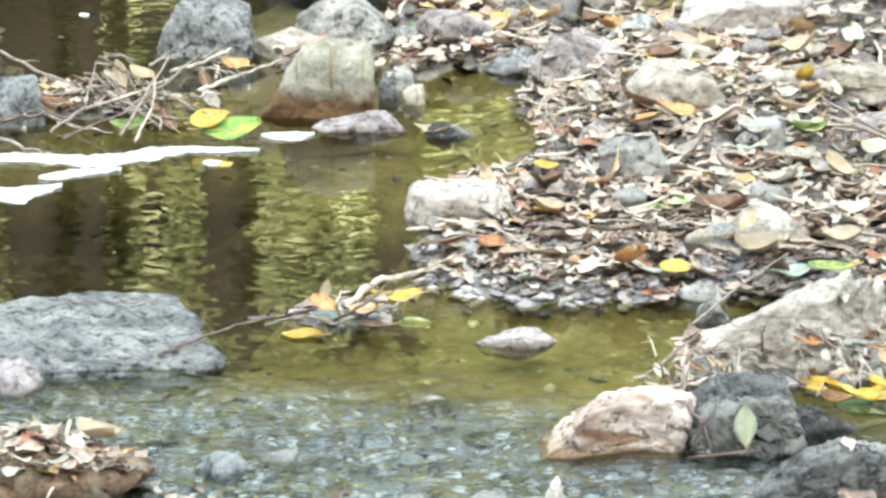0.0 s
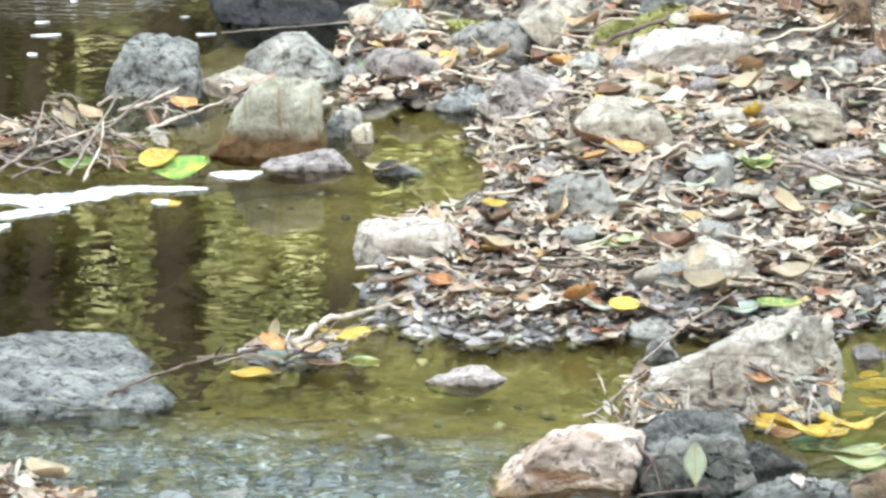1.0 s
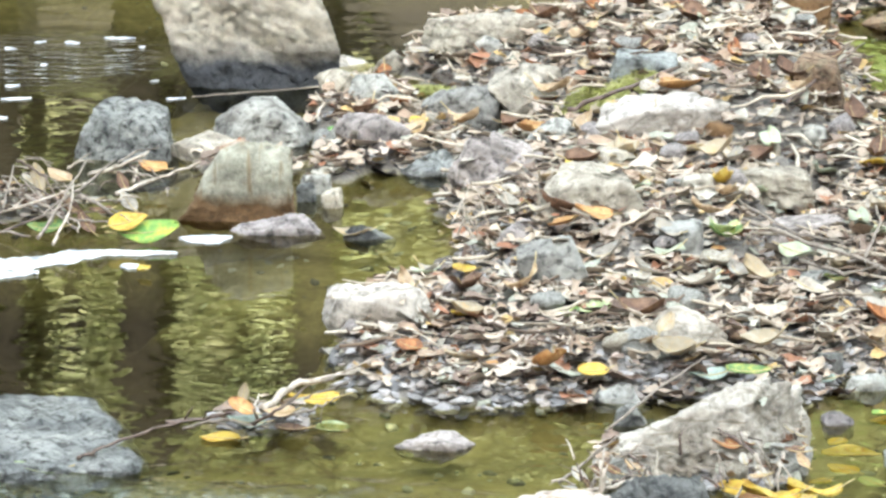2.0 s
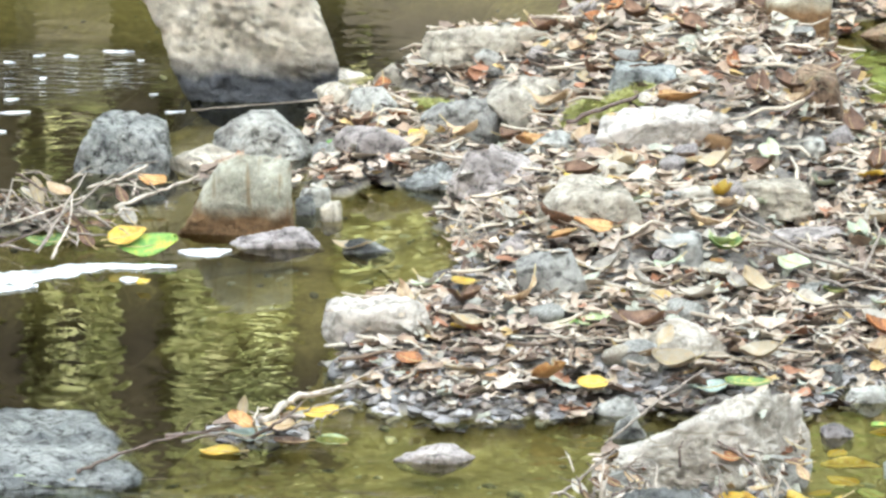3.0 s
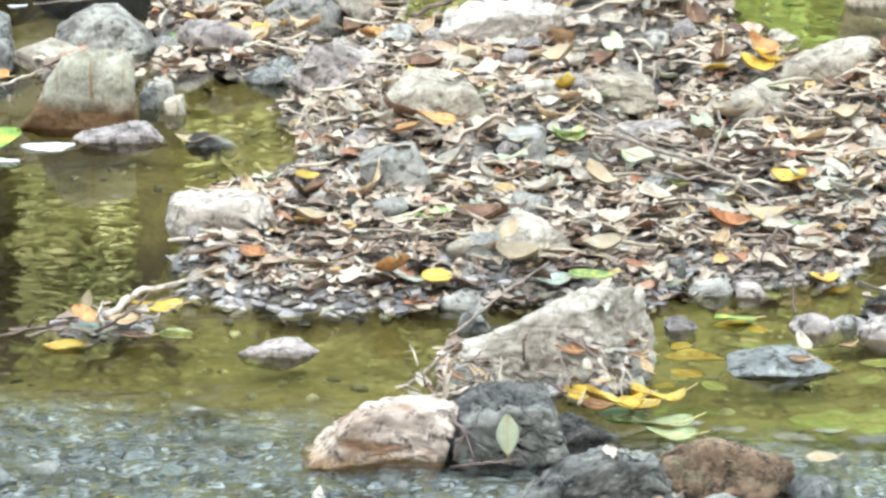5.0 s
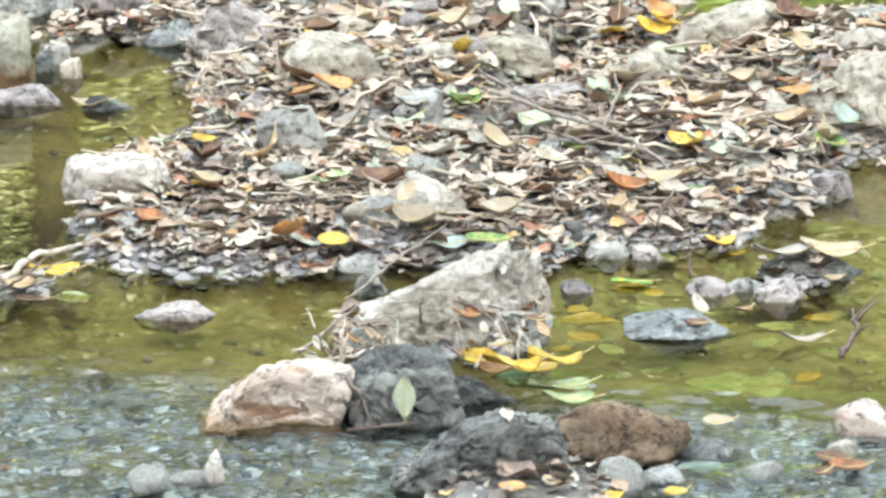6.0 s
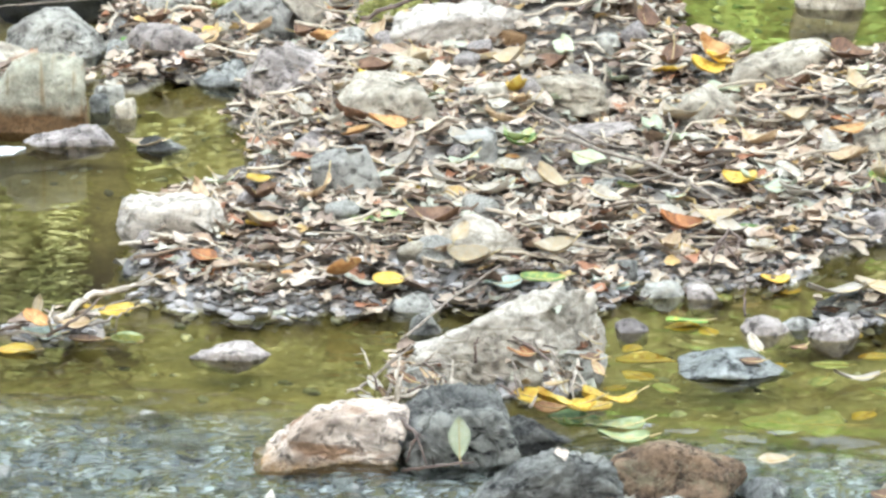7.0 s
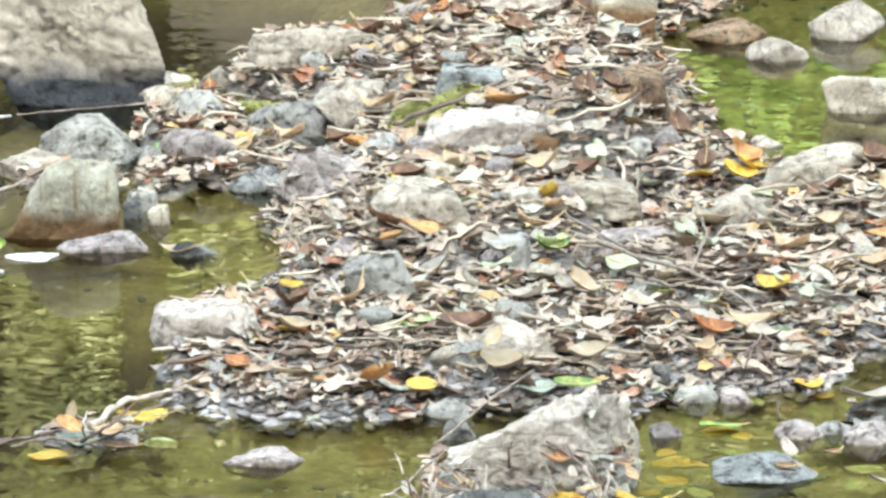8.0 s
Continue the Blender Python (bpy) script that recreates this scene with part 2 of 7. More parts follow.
STONE = {
    "slate": stone_material("blue_grey_stone", (0.56, 0.57, 0.55), (0.40, 0.41, 0.40), (0.20, 0.21, 0.21), 0.7, 0.9, bump=1.1, cracks=12.0),
    # The wet stone's near-black streaks paint crevice shade as well as its striations.
    "wetslate": stone_material("wet_dark_stone", (0.56, 0.56, 0.51), (0.33, 0.33, 0.31), (0.07, 0.07, 0.07), 0.5, 0.5, pits_share=0.3, layers=((0.012, 0.012, 0.013), (0.3, 0.7, 0.3), (3.5, 3.5, 8.0), 0.02), bump=1.0, cracks=13.0, seams=0.7),
    "bluepale": stone_material("pale_blue_grey_stone", (0.60, 0.63, 0.62), (0.48, 0.51, 0.51), (0.29, 0.31, 0.31), 0.7, 0.7, bump=1.0),
    "pale": stone_material("pale_beige_stone", (0.529, 0.488, 0.411), (0.433, 0.393, 0.326), (0.270, 0.235, 0.191), 0.9, 0.6, pits_share=0.5),
    "white": stone_material("bleached_white_stone", (0.66, 0.61, 0.545), (0.59, 0.54, 0.475), (0.40, 0.355, 0.305), 0.9, 0.4, pits_share=0.5),
    "tan": stone_material("layered_tan_stone", (0.66, 0.57, 0.50), (0.58, 0.49, 0.43), (0.42, 0.33, 0.27), 0.85, 0.4, layers=((0.26, 0.16, 0.10), (0.25, 0.45, 0.0), (1.0, 1.0, 4.5)), band=((0.34, 0.20, 0.08), 0.040, 0.012)),
    "mauve": stone_material("mauve_grey_stone", (0.47, 0.42, 0.40), (0.36, 0.32, 0.31), (0.20, 0.175, 0.165), 0.85, 0.7),
    "grey": stone_material("grey_stone", (0.43, 0.425, 0.395), (0.345, 0.34, 0.315), (0.23, 0.22, 0.205), 0.85, 0.6),
    "brown": stone_material("brown_mossy_stone", (0.62, 0.45, 0.31), (0.46, 0.31, 0.20), (0.17, 0.105, 0.062), 0.95, 0.8, lichen=(0.38, 0.31, 0.20), bump=1.0),
    "block": stone_material("olive_grey_stone", (0.50, 0.48, 0.39), (0.40, 0.39, 0.31), (0.26, 0.24, 0.18), 0.8, 0.6, layers=((0.27, 0.22, 0.14), (0.0, 0.0, 0.2), (14, 4, 1.2)), band=((0.20, 0.115, 0.05), 0.088, 0.015), pits_share=0.35, seams=0.2),
    "boulder": stone_material("sandy_granite", (0.86, 0.79, 0.66), (0.80, 0.72, 0.59), (0.68, 0.59, 0.47), 0.9, 0.3, band=((0.085, 0.090, 0.105), 0.115, 0.03), bump=1.0, pits_share=0.15, seams=0.1),
    "hoary": stone_material("hoary_stone", (0.68, 0.625, 0.54), (0.57, 0.52, 0.44), (0.36, 0.31, 0.25), 0.9, 0.5, pits_share=0.4, seams=0.25, layers=((0.30, 0.26, 0.20), (0.15, 0.6, 0.3))),
}
LEAF = {
    "yellow": leaf_material("yellow_leaf", ((0.50, 0.33, 0.03), (0.60, 0.43, 0.06), (0.64, 0.51, 0.16)), (0.40, 0.17, 0.03)),
    "orange": leaf_material("orange_leaf", ((0.378, 0.170, 0.048), (0.468, 0.260, 0.096), (0.60, 0.38, 0.17)), (0.22, 0.07, 0.02)),
    "rust": leaf_material("rust_leaf", ((0.188, 0.060, 0.026), (0.297, 0.120, 0.039), (0.48, 0.20, 0.07)), (0.10, 0.03, 0.015)),
    "cream": leaf_material("cream_leaf", ((0.337, 0.272, 0.173), (0.390, 0.325, 0.230), (0.48, 0.42, 0.33)), (0.45, 0.30, 0.14)),
    "white": leaf_material("bleached_leaf", ((0.321, 0.284, 0.238), (0.374, 0.337, 0.288), (0.47, 0.435, 0.395)), (0.42, 0.36, 0.28)),
    "tan": leaf_material("tan_leaf", ((0.340, 0.227, 0.120), (0.459, 0.336, 0.208), (0.56, 0.45, 0.33)), (0.24, 0.13, 0.06)),
    "grey": leaf_material("grey_leaf", ((0.289, 0.252, 0.208), (0.391, 0.353, 0.296), (0.58, 0.55, 0.50)), (0.18, 0.14, 0.11)),
    "brown": leaf_material("brown_leaf", ((0.10, 0.05, 0.03), (0.17, 0.09, 0.05), (0.27, 0.16, 0.10)), (0.05, 0.025, 0.015)),
    "green": leaf_material("green_leaf", ((0.07, 0.14, 0.035), (0.12, 0.21, 0.06), (0.22, 0.31, 0.12)), (0.42, 0.40, 0.08)),
    "palegreen": leaf_material("pale_green_leaf", ((0.228, 0.290, 0.132), (0.334, 0.395, 0.205), (0.56, 0.60, 0.41)), (0.48, 0.46, 0.16)),
    "pallid": leaf_material("pallid_leaf", ((0.350, 0.390, 0.274), (0.426, 0.468, 0.350), (0.52, 0.55, 0.45)), (0.40, 0.42, 0.26)),
    "teal": leaf_material("blue_green_leaf", ((0.215, 0.275, 0.240), (0.300, 0.365, 0.325), (0.48, 0.56, 0.51)), (0.30, 0.36, 0.26)),
    "lime": leaf_material("yellow_green_leaf", ((0.09, 0.26, 0.06), (0.22, 0.36, 0.07), (0.56, 0.52, 0.06)), (0.16, 0.32, 0.06)),
}
BARK = wood_material("grey_twig_bark", (0.29, 0.245, 0.205), (0.11, 0.085, 0.065))
DARKBARK = wood_material("wet_dark_bark", (0.16, 0.11, 0.09), (0.04, 0.025, 0.02), 0.5)
PALEBARK = wood_material("bleached_wood", (0.50, 0.44, 0.37), (0.28, 0.22, 0.17))
# Near black although sunlit: the trunks' shade is put into the bark colour.
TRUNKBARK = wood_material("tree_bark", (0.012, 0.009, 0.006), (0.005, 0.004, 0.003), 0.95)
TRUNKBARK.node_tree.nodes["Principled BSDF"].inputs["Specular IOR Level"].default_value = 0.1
STALK = wood_material("leaf_stalk", (0.52, 0.42, 0.22), (0.34, 0.24, 0.10))
GROUND, WATER = ground_material(), water_material()
GRAVEL = island_material("wet_gravel", [(0, (0.16, 0.16, 0.165)), (0.16, (0.30, 0.30, 0.30)), (0.34, (0.40, 0.37, 0.33)), (0.5, (0.10, 0.095, 0.09)), (0.6, (0.48, 0.45, 0.41)), (0.74, (0.24, 0.20, 0.16)), (0.84, (0.33, 0.35, 0.37)), (0.94, (0.56, 0.54, 0.51))], 80, 0.55, 0.6)
LITTER = island_material("dry_leaf_litter", [(0, (0.415, 0.335, 0.258)), (0.12, (0.345, 0.28, 0.225)), (0.22, (0.43, 0.358, 0.282)), (0.34, (0.305, 0.215, 0.15)), (0.43, (0.404, 0.315, 0.241)), (0.53, (0.379, 0.352, 0.298)), (0.61, (0.105, 0.064, 0.043)), (0.69, (0.445, 0.37, 0.312)), (0.77, (0.284, 0.131, 0.072)), (0.81, (0.327, 0.326, 0.265)), (0.87, (0.430, 0.295, 0.120)), (0.90, (0.20, 0.145, 0.113))], 70, 0.75, 0.4, 0.002, 0.7, 0.06)
CRUMB = island_material("broken_leaf_crumbs", [(0, (0.234, 0.190, 0.151)), (0.2, (0.166, 0.127, 0.098)), (0.4, (0.293, 0.254, 0.210)), (0.55, (0.215, 0.200, 0.185)), (0.7, (0.332, 0.278, 0.220)), (0.85, (0.098, 0.073, 0.059))], 90, 0.8, 0.4, 0.002, 0.7)
# Shade in the gaps of the litter, painted as dark leaf colours.
GAPSHADE = island_material("gap_shade_leaves", [(0, (0.042, 0.030, 0.021)), (0.3, (0.078, 0.055, 0.039)), (0.5, (0.025, 0.019, 0.014)), (0.65, (0.120, 0.091, 0.071)), (0.85, (0.071, 0.039, 0.025))], 70, 0.5, 0.4, 0.002, 0.7)
GRIT = island_material("shore_grit", [(0, (0.26, 0.245, 0.245)), (0.2, (0.33, 0.312, 0.31)), (0.4, (0.19, 0.178, 0.176)), (0.55, (0.38, 0.355, 0.345)), (0.65, (0.30, 0.26, 0.235)), (0.85, (0.11, 0.105, 0.105))], 120, 0.55, 0.4)
RUNBED = island_material("run_pebbles", [(0, (0.30, 0.31, 0.31)), (0.18, (0.14, 0.145, 0.145)), (0.36, (0.44, 0.44, 0.43)), (0.5, (0.22, 0.215, 0.20)), (0.64, (0.60, 0.60, 0.59)), (0.74, (0.36, 0.33, 0.30)), (0.86, (0.07, 0.075, 0.075))], 100, 0.6, 0.4)
BEDGRAVEL = island_material("sunken_gravel", [(0, (0.098, 0.108, 0.108)), (0.2, (0.205, 0.220, 0.220)), (0.4, (0.041, 0.046, 0.046)), (0.55, (0.303, 0.320, 0.315)), (0.75, (0.123, 0.129, 0.124)), (0.86, (0.492, 0.506, 0.498))], 80, 0.6, 0.6)
STICKS = island_material("dry_stick_litter", [(0, (0.336, 0.282, 0.219)), (0.3, (0.462, 0.398, 0.315)), (0.55, (0.168, 0.117, 0.081)), (0.75, (0.470, 0.415, 0.340)), (0.9, (0.084, 0.058, 0.041))], 90, 0.85)
FOLIAGE = island_material("sunlit_foliage", [(0, (0.212, 0.232, 0.088)), (0.25, (0.255, 0.265, 0.114)), (0.5, (0.149, 0.167, 0.062)), (0.65, (0.287, 0.281, 0.134)), (0.85, (0.223, 0.238, 0.093))], 4, 0.6, 0.1, 0.002, 0.3, 0.4)

FRESH = island_material("fresh_green_foliage", [(0, (0.152, 0.240, 0.048)), (0.3, (0.200, 0.288, 0.064)), (0.6, (0.104, 0.176, 0.032)), (0.8, (0.240, 0.304, 0.088))], 4, 0.6, 0.1, 0.002, 0.3, 0.4)
# Green reflection on water, given as the colour of small blades.
GREENSHEEN = island_material("yellow_green_sheen", [(0, (0.40, 0.41, 0.14)), (0.4, (0.46, 0.46, 0.18)), (0.7, (0.34, 0.35, 0.13)), (0.85, (0.48, 0.45, 0.24))], 40, 0.7, 0.2, 0.002, 0.3, 0.3)


# ---- the stream's ground: water level is z = 0 ----
MOUNDS = []


def mound(x, y, rx, ry, high, turn=0.0):
    """A low bar of grit and litter that rises out of the water."""
    MOUNDS.append((x, y, rx, ry, high, math.cos(radians(turn)), math.sin(radians(turn))))


POOLS = []


def pool(x, y, rx, ry, depth):
    """A deeper hollow in the bed."""
    POOLS.append((x, y, rx, ry, depth))


def step(a, b, v):
    u = np.clip((v - a) / (b - a), 0, 1)
    return u * u * (3 - 2 * u)


def lumps(x, y, scale):
    """Smooth unevenness in -1..1 from crossed waves."""
    a = np.sin(x * 2.3 * scale + 1.7 * np.sin(y * 1.9 * scale + 0.6)) * np.cos(y * 2.9 * scale + 1.3 * np.sin(x * 1.7 * scale + 2.0))
    b = np.sin(x * 5.1 * scale + y * 3.3 * scale + 0.9) * np.cos(y * 6.2 * scale - x * 2.1 * scale + 2.2)
    return 0.65 * a + 0.35 * b


def height(x, y):
    """The ground's height over the water at x, y (arrays or numbers)."""
    x, y = np.asarray(x, float), np.asarray(y, float)
    ripple = 0.10 * lumps(x, y, 3.1) + 0.07 * lumps(x, y, 9.0)
    bar = np.full(np.broadcast(x, y).shape, -9.0)
    for cx, cy, rx, ry, high, c, s in MOUNDS:
        u, v = ((x - cx) * c + (y - cy) * s) / rx, ((y - cy) * c - (x - cx) * s) / ry
        r = np.sqrt(u * u + v * v) + ripple
        bar = np.maximum(bar, (high + 0.055) * (1 - step(0.45, 1.22, r)) - 0.055 - 0.5 * np.clip(r - 1.2, 0, 9))
    bed = -0.055 + 0.010 * lumps(x, y, 2.0) + 0.034 * (1 - step(6.8, 7.5, y + 0.2 * x))
    for cx, cy, rx, ry, depth in POOLS:
        bed = bed - depth * (1 - step(0.5, 1.25, np.hypot((x - cx) / rx, (y - cy) / ry) + ripple))
    low = 0.5 * (bed + bar + np.sqrt((bed - bar) ** 2 + 0.0004)) + 0.006 * lumps(x, y, 11.0) + 0.003 * lumps(x, y, 29.0)
    far = 1.3 * step(14.5, 18.0, y) + 11.0 * step(17.0, 38.0, y)
    far = far + (0.35 * (1 - step(0.3, 0.7, x)) + 0.5 * (1 - step(-1.3, -1.05, x))) * step(15.0, 16.5, y) * (1 - step(17.5, 22.0, y))
    # The near slope is unseen; its height is set to shadow the stream.
    near = 0.75 * (1 - step(1.2, 4.6, y)) + 12.6 * (1 - step(-18.5, -1.5, y))
    side = 15.0 * step(6.0, 17.0, np.abs(x))
    return low + np.maximum(np.maximum(far, near), side) * (1 + 0.03 * lumps(x, y, 0.25))


mound(0.245, 8.588, 0.477, 0.476, 0.06, 0)
mound(0.214, 9.420, 0.379, 0.861, 0.09, 0)
mound(0.358, 10.467, 0.407, 1.052, 0.15, 0)
mound(0.780, 9.054, 0.345, 0.635, 0.07, 0)
mound(-0.000, 10.820, 0.266, 0.353, 0.08, 0)
mound(0.568, 12.491, 0.497, 1.245, 0.16, 0)
mound(-0.232, 10.059, 0.196, 0.308, 0.03, 0)
mound(1.161, 9.347, 0.325, 0.498, 0.1, 0)
mound(-1.055, 9.512, 0.286, 0.210, 0.002, 0)
mound(0.355, 7.776, 0.109, 0.159, 0.02, 0)
mound(0.384, 6.933, 0.188, 0.155, 0.03, 0)
mound(-0.829, 7.113, 0.168, 0.191, 0.04, 0)
mound(0.909, 8.118, 0.085, 0.087, 0.012, 0)
mound(-0.414, 8.054, 0.122, 0.075, 0.003, 0)
mound(-0.186, 8.597, 0.129, 0.382, 0.04, 0)
mound(0.843, 8.609, 0.170, 0.174, 0.04, 0)
pool(-0.749, 8.590, 0.558, 0.575, 0.24)
pool(-1.060, 11.100, 0.380, 0.800, 0.20)
pool(-0.237, 11.700, 0.400, 0.640, 0.25)
pool(1.102, 10.966, 0.327, 0.732, 0.02)
pool(-1.412, 9.025, 0.316, 1.282, 0.2)
mound(-0.060, 8.280, 0.300, 0.190, 0.020, 0)
mound(0.680, 8.450, 0.220, 0.220, 0.020, 0)
mound(-0.205, 8.445, 0.125, 0.115, 0.032, 0)
mound(0.728, 9.781, 0.169, 0.342, 0.06, 0)
mound(-0.305, 10.303, 0.141, 0.295, 0.045, 0)
mound(-0.349, 9.865, 0.079, 0.173, 0.015, 0)
mound(-0.530, 9.863, 0.147, 0.173, 0.008, 0)
pool(-0.623, 9.634, 0.188, 0.284, 0.1)
pool(-0.900, 9.230, 0.320, 0.140, 0.15)
pool(-1.120, 10.250, 0.340, 0.600, 0.20)


def stretch(edges, fine, spans):
    """Grid lines: fine steps between the two edges, widening outside them to the ends."""
    mid = list(np.arange(edges[0], edges[1] + fine / 2, fine))
    def out(start, end, sign):
        made, at, gap = [], start, fine
        while (at - end) * sign < 0:
            gap *= 1.28
            at += sign * gap
            made.append(at)
        return made
    return np.array(out(edges[0], spans[0], -1)[::-1] + mid + out(edges[1], spans[1], 1))


def sheet(name, xs, ys, zs, mat):
    nx, ny = len(xs), len(ys)
    gx, gy = np.meshgrid(xs, ys)
    verts = np.stack([gx.ravel(), gy.ravel(), zs(gx, gy).ravel()], 1)
    i = (np.arange(ny - 1)[:, None] * nx + np.arange(nx - 1)[None]).ravel()
    me = bpy.data.meshes.new(name)
    me.from_pydata(verts.tolist(), [], np.stack([i, i + 1, i + nx + 1, i + nx], 1).tolist())
    me.polygons.foreach_set("use_smooth", [True] * len(me.polygons))
    me.materials.append(mat)
    return new(name, me)


def riffle(x, y):
    """How strongly the current breaks into ripples: the shallow run nearest the bank where the camera stands, and the far left run."""
    x, y = np.asarray(x, float), np.asarray(y, float)
    run = (1 - step(-0.10, 0.22, y - (RUN_Y + RUN_SLOPE * x))) * step(4.8, 5.6, y)
    rear = np.exp(-(((x + 1.05) / 0.55) ** 2 + ((y - 11.1) / 0.7) ** 2))
    return np.clip(run + 0.45 * rear, 0, 1)


def water_height(gx, gy):
    k = riffle(gx, gy) * (gy < 9.0)
    out = np.zeros(gx.shape)
    near = (k > 0.01) & (np.abs(gx) < 2.2)
    xs, ys, ks = gx[near], gy[near], k[near]
    vals = [0.6 * noise.fractal(Vector((x * 7.0, y * 15.0 + 2 * x, 0.3)), 1.0, 2.0, 2) + 0.4 * abs(noise.noise(Vector((x * 14.0 + 3 * y, y * 30.0, 4.1)))) for x, y in zip(xs, ys)]
    out[near] = np.array(vals) * ks * CHOP
    return out


def mesh_of(name, verts, faces, mat, smooth=True):
    me = bpy.data.meshes.new(name)
    me.from_pydata(np.asarray(verts).tolist(), [], faces)
    if smooth:
        me.polygons.foreach_set("use_smooth", [True] * len(me.polygons))
    me.materials.append(mat)
    return me


def part(name, data, parent, label=""):
    ob = new(name, data)
    ob.parent = parent
    return tagged(ob, label)


def ball(detail):
    bm = bmesh.new()
    bmesh.ops.create_icosphere(bm, subdivisions=detail, radius=1)
    bm.verts.ensure_lookup_table()
    v = np.array([p.co[:] for p in bm.verts])
    f = [[p.index for p in q.verts] for q in bm.faces]
    bm.free()
    return v, f


BALLS = {d: ball(d) for d in (1, 2, 3, 4, 5, 6)}


def stone_shape(w, d, h, sink, seed, planes=22, sharp=26, rough=0.05, detail=4, taper=0.0, lean=0.0, slope=0.0, boxy=0.0, grooves=0.0, crag=0.5, profile=None, cleft=0.0, strike=35.0, weave=1.0):
    """A weathered stone: a many-sided solid with rounded edges, uneven skin and, where asked, a taper, a lean, a sloping top, a skyline (profile) or clefts along a strike."""
    rng = np.random.RandomState(seed)
    v, f = BALLS[detail]
    normals = rng.normal(size=(planes, 3))
    normals /= np.linalg.norm(normals, axis=1, keepdims=True)
    offs = rng.uniform(0.7, 1.0, planes)
    if boxy:
        box = np.array([(1, 0, 0), (-1, 0, 0), (0, 1, 0), (0, -1, 0), (0, 0, 1), (0, 0, -1)], float) + rng.normal(size=(6, 3)) * 0.16
        box /= np.linalg.norm(box, axis=1, keepdims=True)
        normals, offs = np.vstack([normals, box]), np.r_[offs + boxy * 0.3, np.full(6, 0.72)]
    reach = np.maximum(v @ normals.T / offs, 0)
    r = np.minimum(np.maximum((reach ** sharp).sum(1), 1e-9) ** (-1 / sharp), 1.25)
    p = v * r[:, None]
    lo, hi = p.min(0), p.max(0)
    p = (p - lo) / (hi - lo) - (0.5, 0.5, 0.0)
    if profile:
        low = sink / (h + sink)
        top = np.interp(p[:, 0], np.linspace(-0.5, 0.5, len(profile)), profile)
        p[:, 2] = np.where(p[:, 2] > low, low + (p[:, 2] - low) * top, p[:, 2])
    size = np.array((w, d, h + sink))
    shift = rng.uniform(0, 50, 3)
    mean = (w + d + h) / 3
    out = v / np.maximum(np.linalg.norm(v, axis=1, keepdims=True), 1e-6)
    q = p * size
    k = 2.2 / mean
    bumps = np.array([0.7 * noise.fractal(Vector(a * k + shift), 0.9, 2.1, 3) - 0.55 * abs(noise.fractal(Vector(a * (4.5 * k) + shift), 0.7, 2.2, 4)) for a in q])
    crags = np.array([noise.voronoi(Vector(a * (1.5 * k) + shift), distance_metric="DISTANCE", exponent=2.5)[0][:2] for a in q])
    bumps = bumps + crag * (np.clip((crags[:, 1] - crags[:, 0]) * 4.0, 0, 1) - 0.8)
    if grooves:
        bumps = bumps - grooves * np.abs(np.sin((q[:, 2] + 0.35 * q[:, 0]) * 34 / max(h, 0.05) * 0.25 + 2.5 * bumps)) ** 6
    if cleft:
        c, t = math.cos(radians(strike)), math.sin(radians(strike))
        along = np.stack([(q[:, 0] * c - q[:, 2] * t) * 1.1, q[:, 1] * 1.6, (q[:, 0] * t + q[:, 2] * c) * 3.4], 1) * (k * weave) + shift
        veins = np.array([(abs(noise.noise(Vector(a + 0.5 * noise.noise_vector(Vector(a * 1.7))))), abs(noise.noise(Vector(a * 2.3)))) for a in along])
        bumps = bumps - cleft * (np.clip(1 - veins[:, 0] / 0.13, 0, 1) + 0.5 * np.clip(1 - veins[:, 1] / 0.13, 0, 1))
    q = q + out * (bumps * rough * mean)[:, None]
    up = np.clip(q[:, 2] / (h + sink), 0, 1.2)
    q[:, :2] *= (1 - taper * up)[:, None]
    q[:, 0] += lean * up * w
    q[:, 2] += slope * q[:, 0] * np.clip(up - 0.2, 0, 1)
    q[:, 2] -= sink
    return q, f


def rock(name, label, x, y, z, w, d, h, mat, seed, turn=0.0, sink=None, **shape):
    sink = max(0.5 * h, 0.03) if sink is None else sink
    v, f = stone_shape(w, d, h, sink, seed, **shape)
    ob = new(name, mesh_of(name, v, f, STONE[mat]))
    ob.matrix_basis = pose(x, y, z, 0, 0, turn)
    return tagged(ob, label, "rock", "stones in the stream")


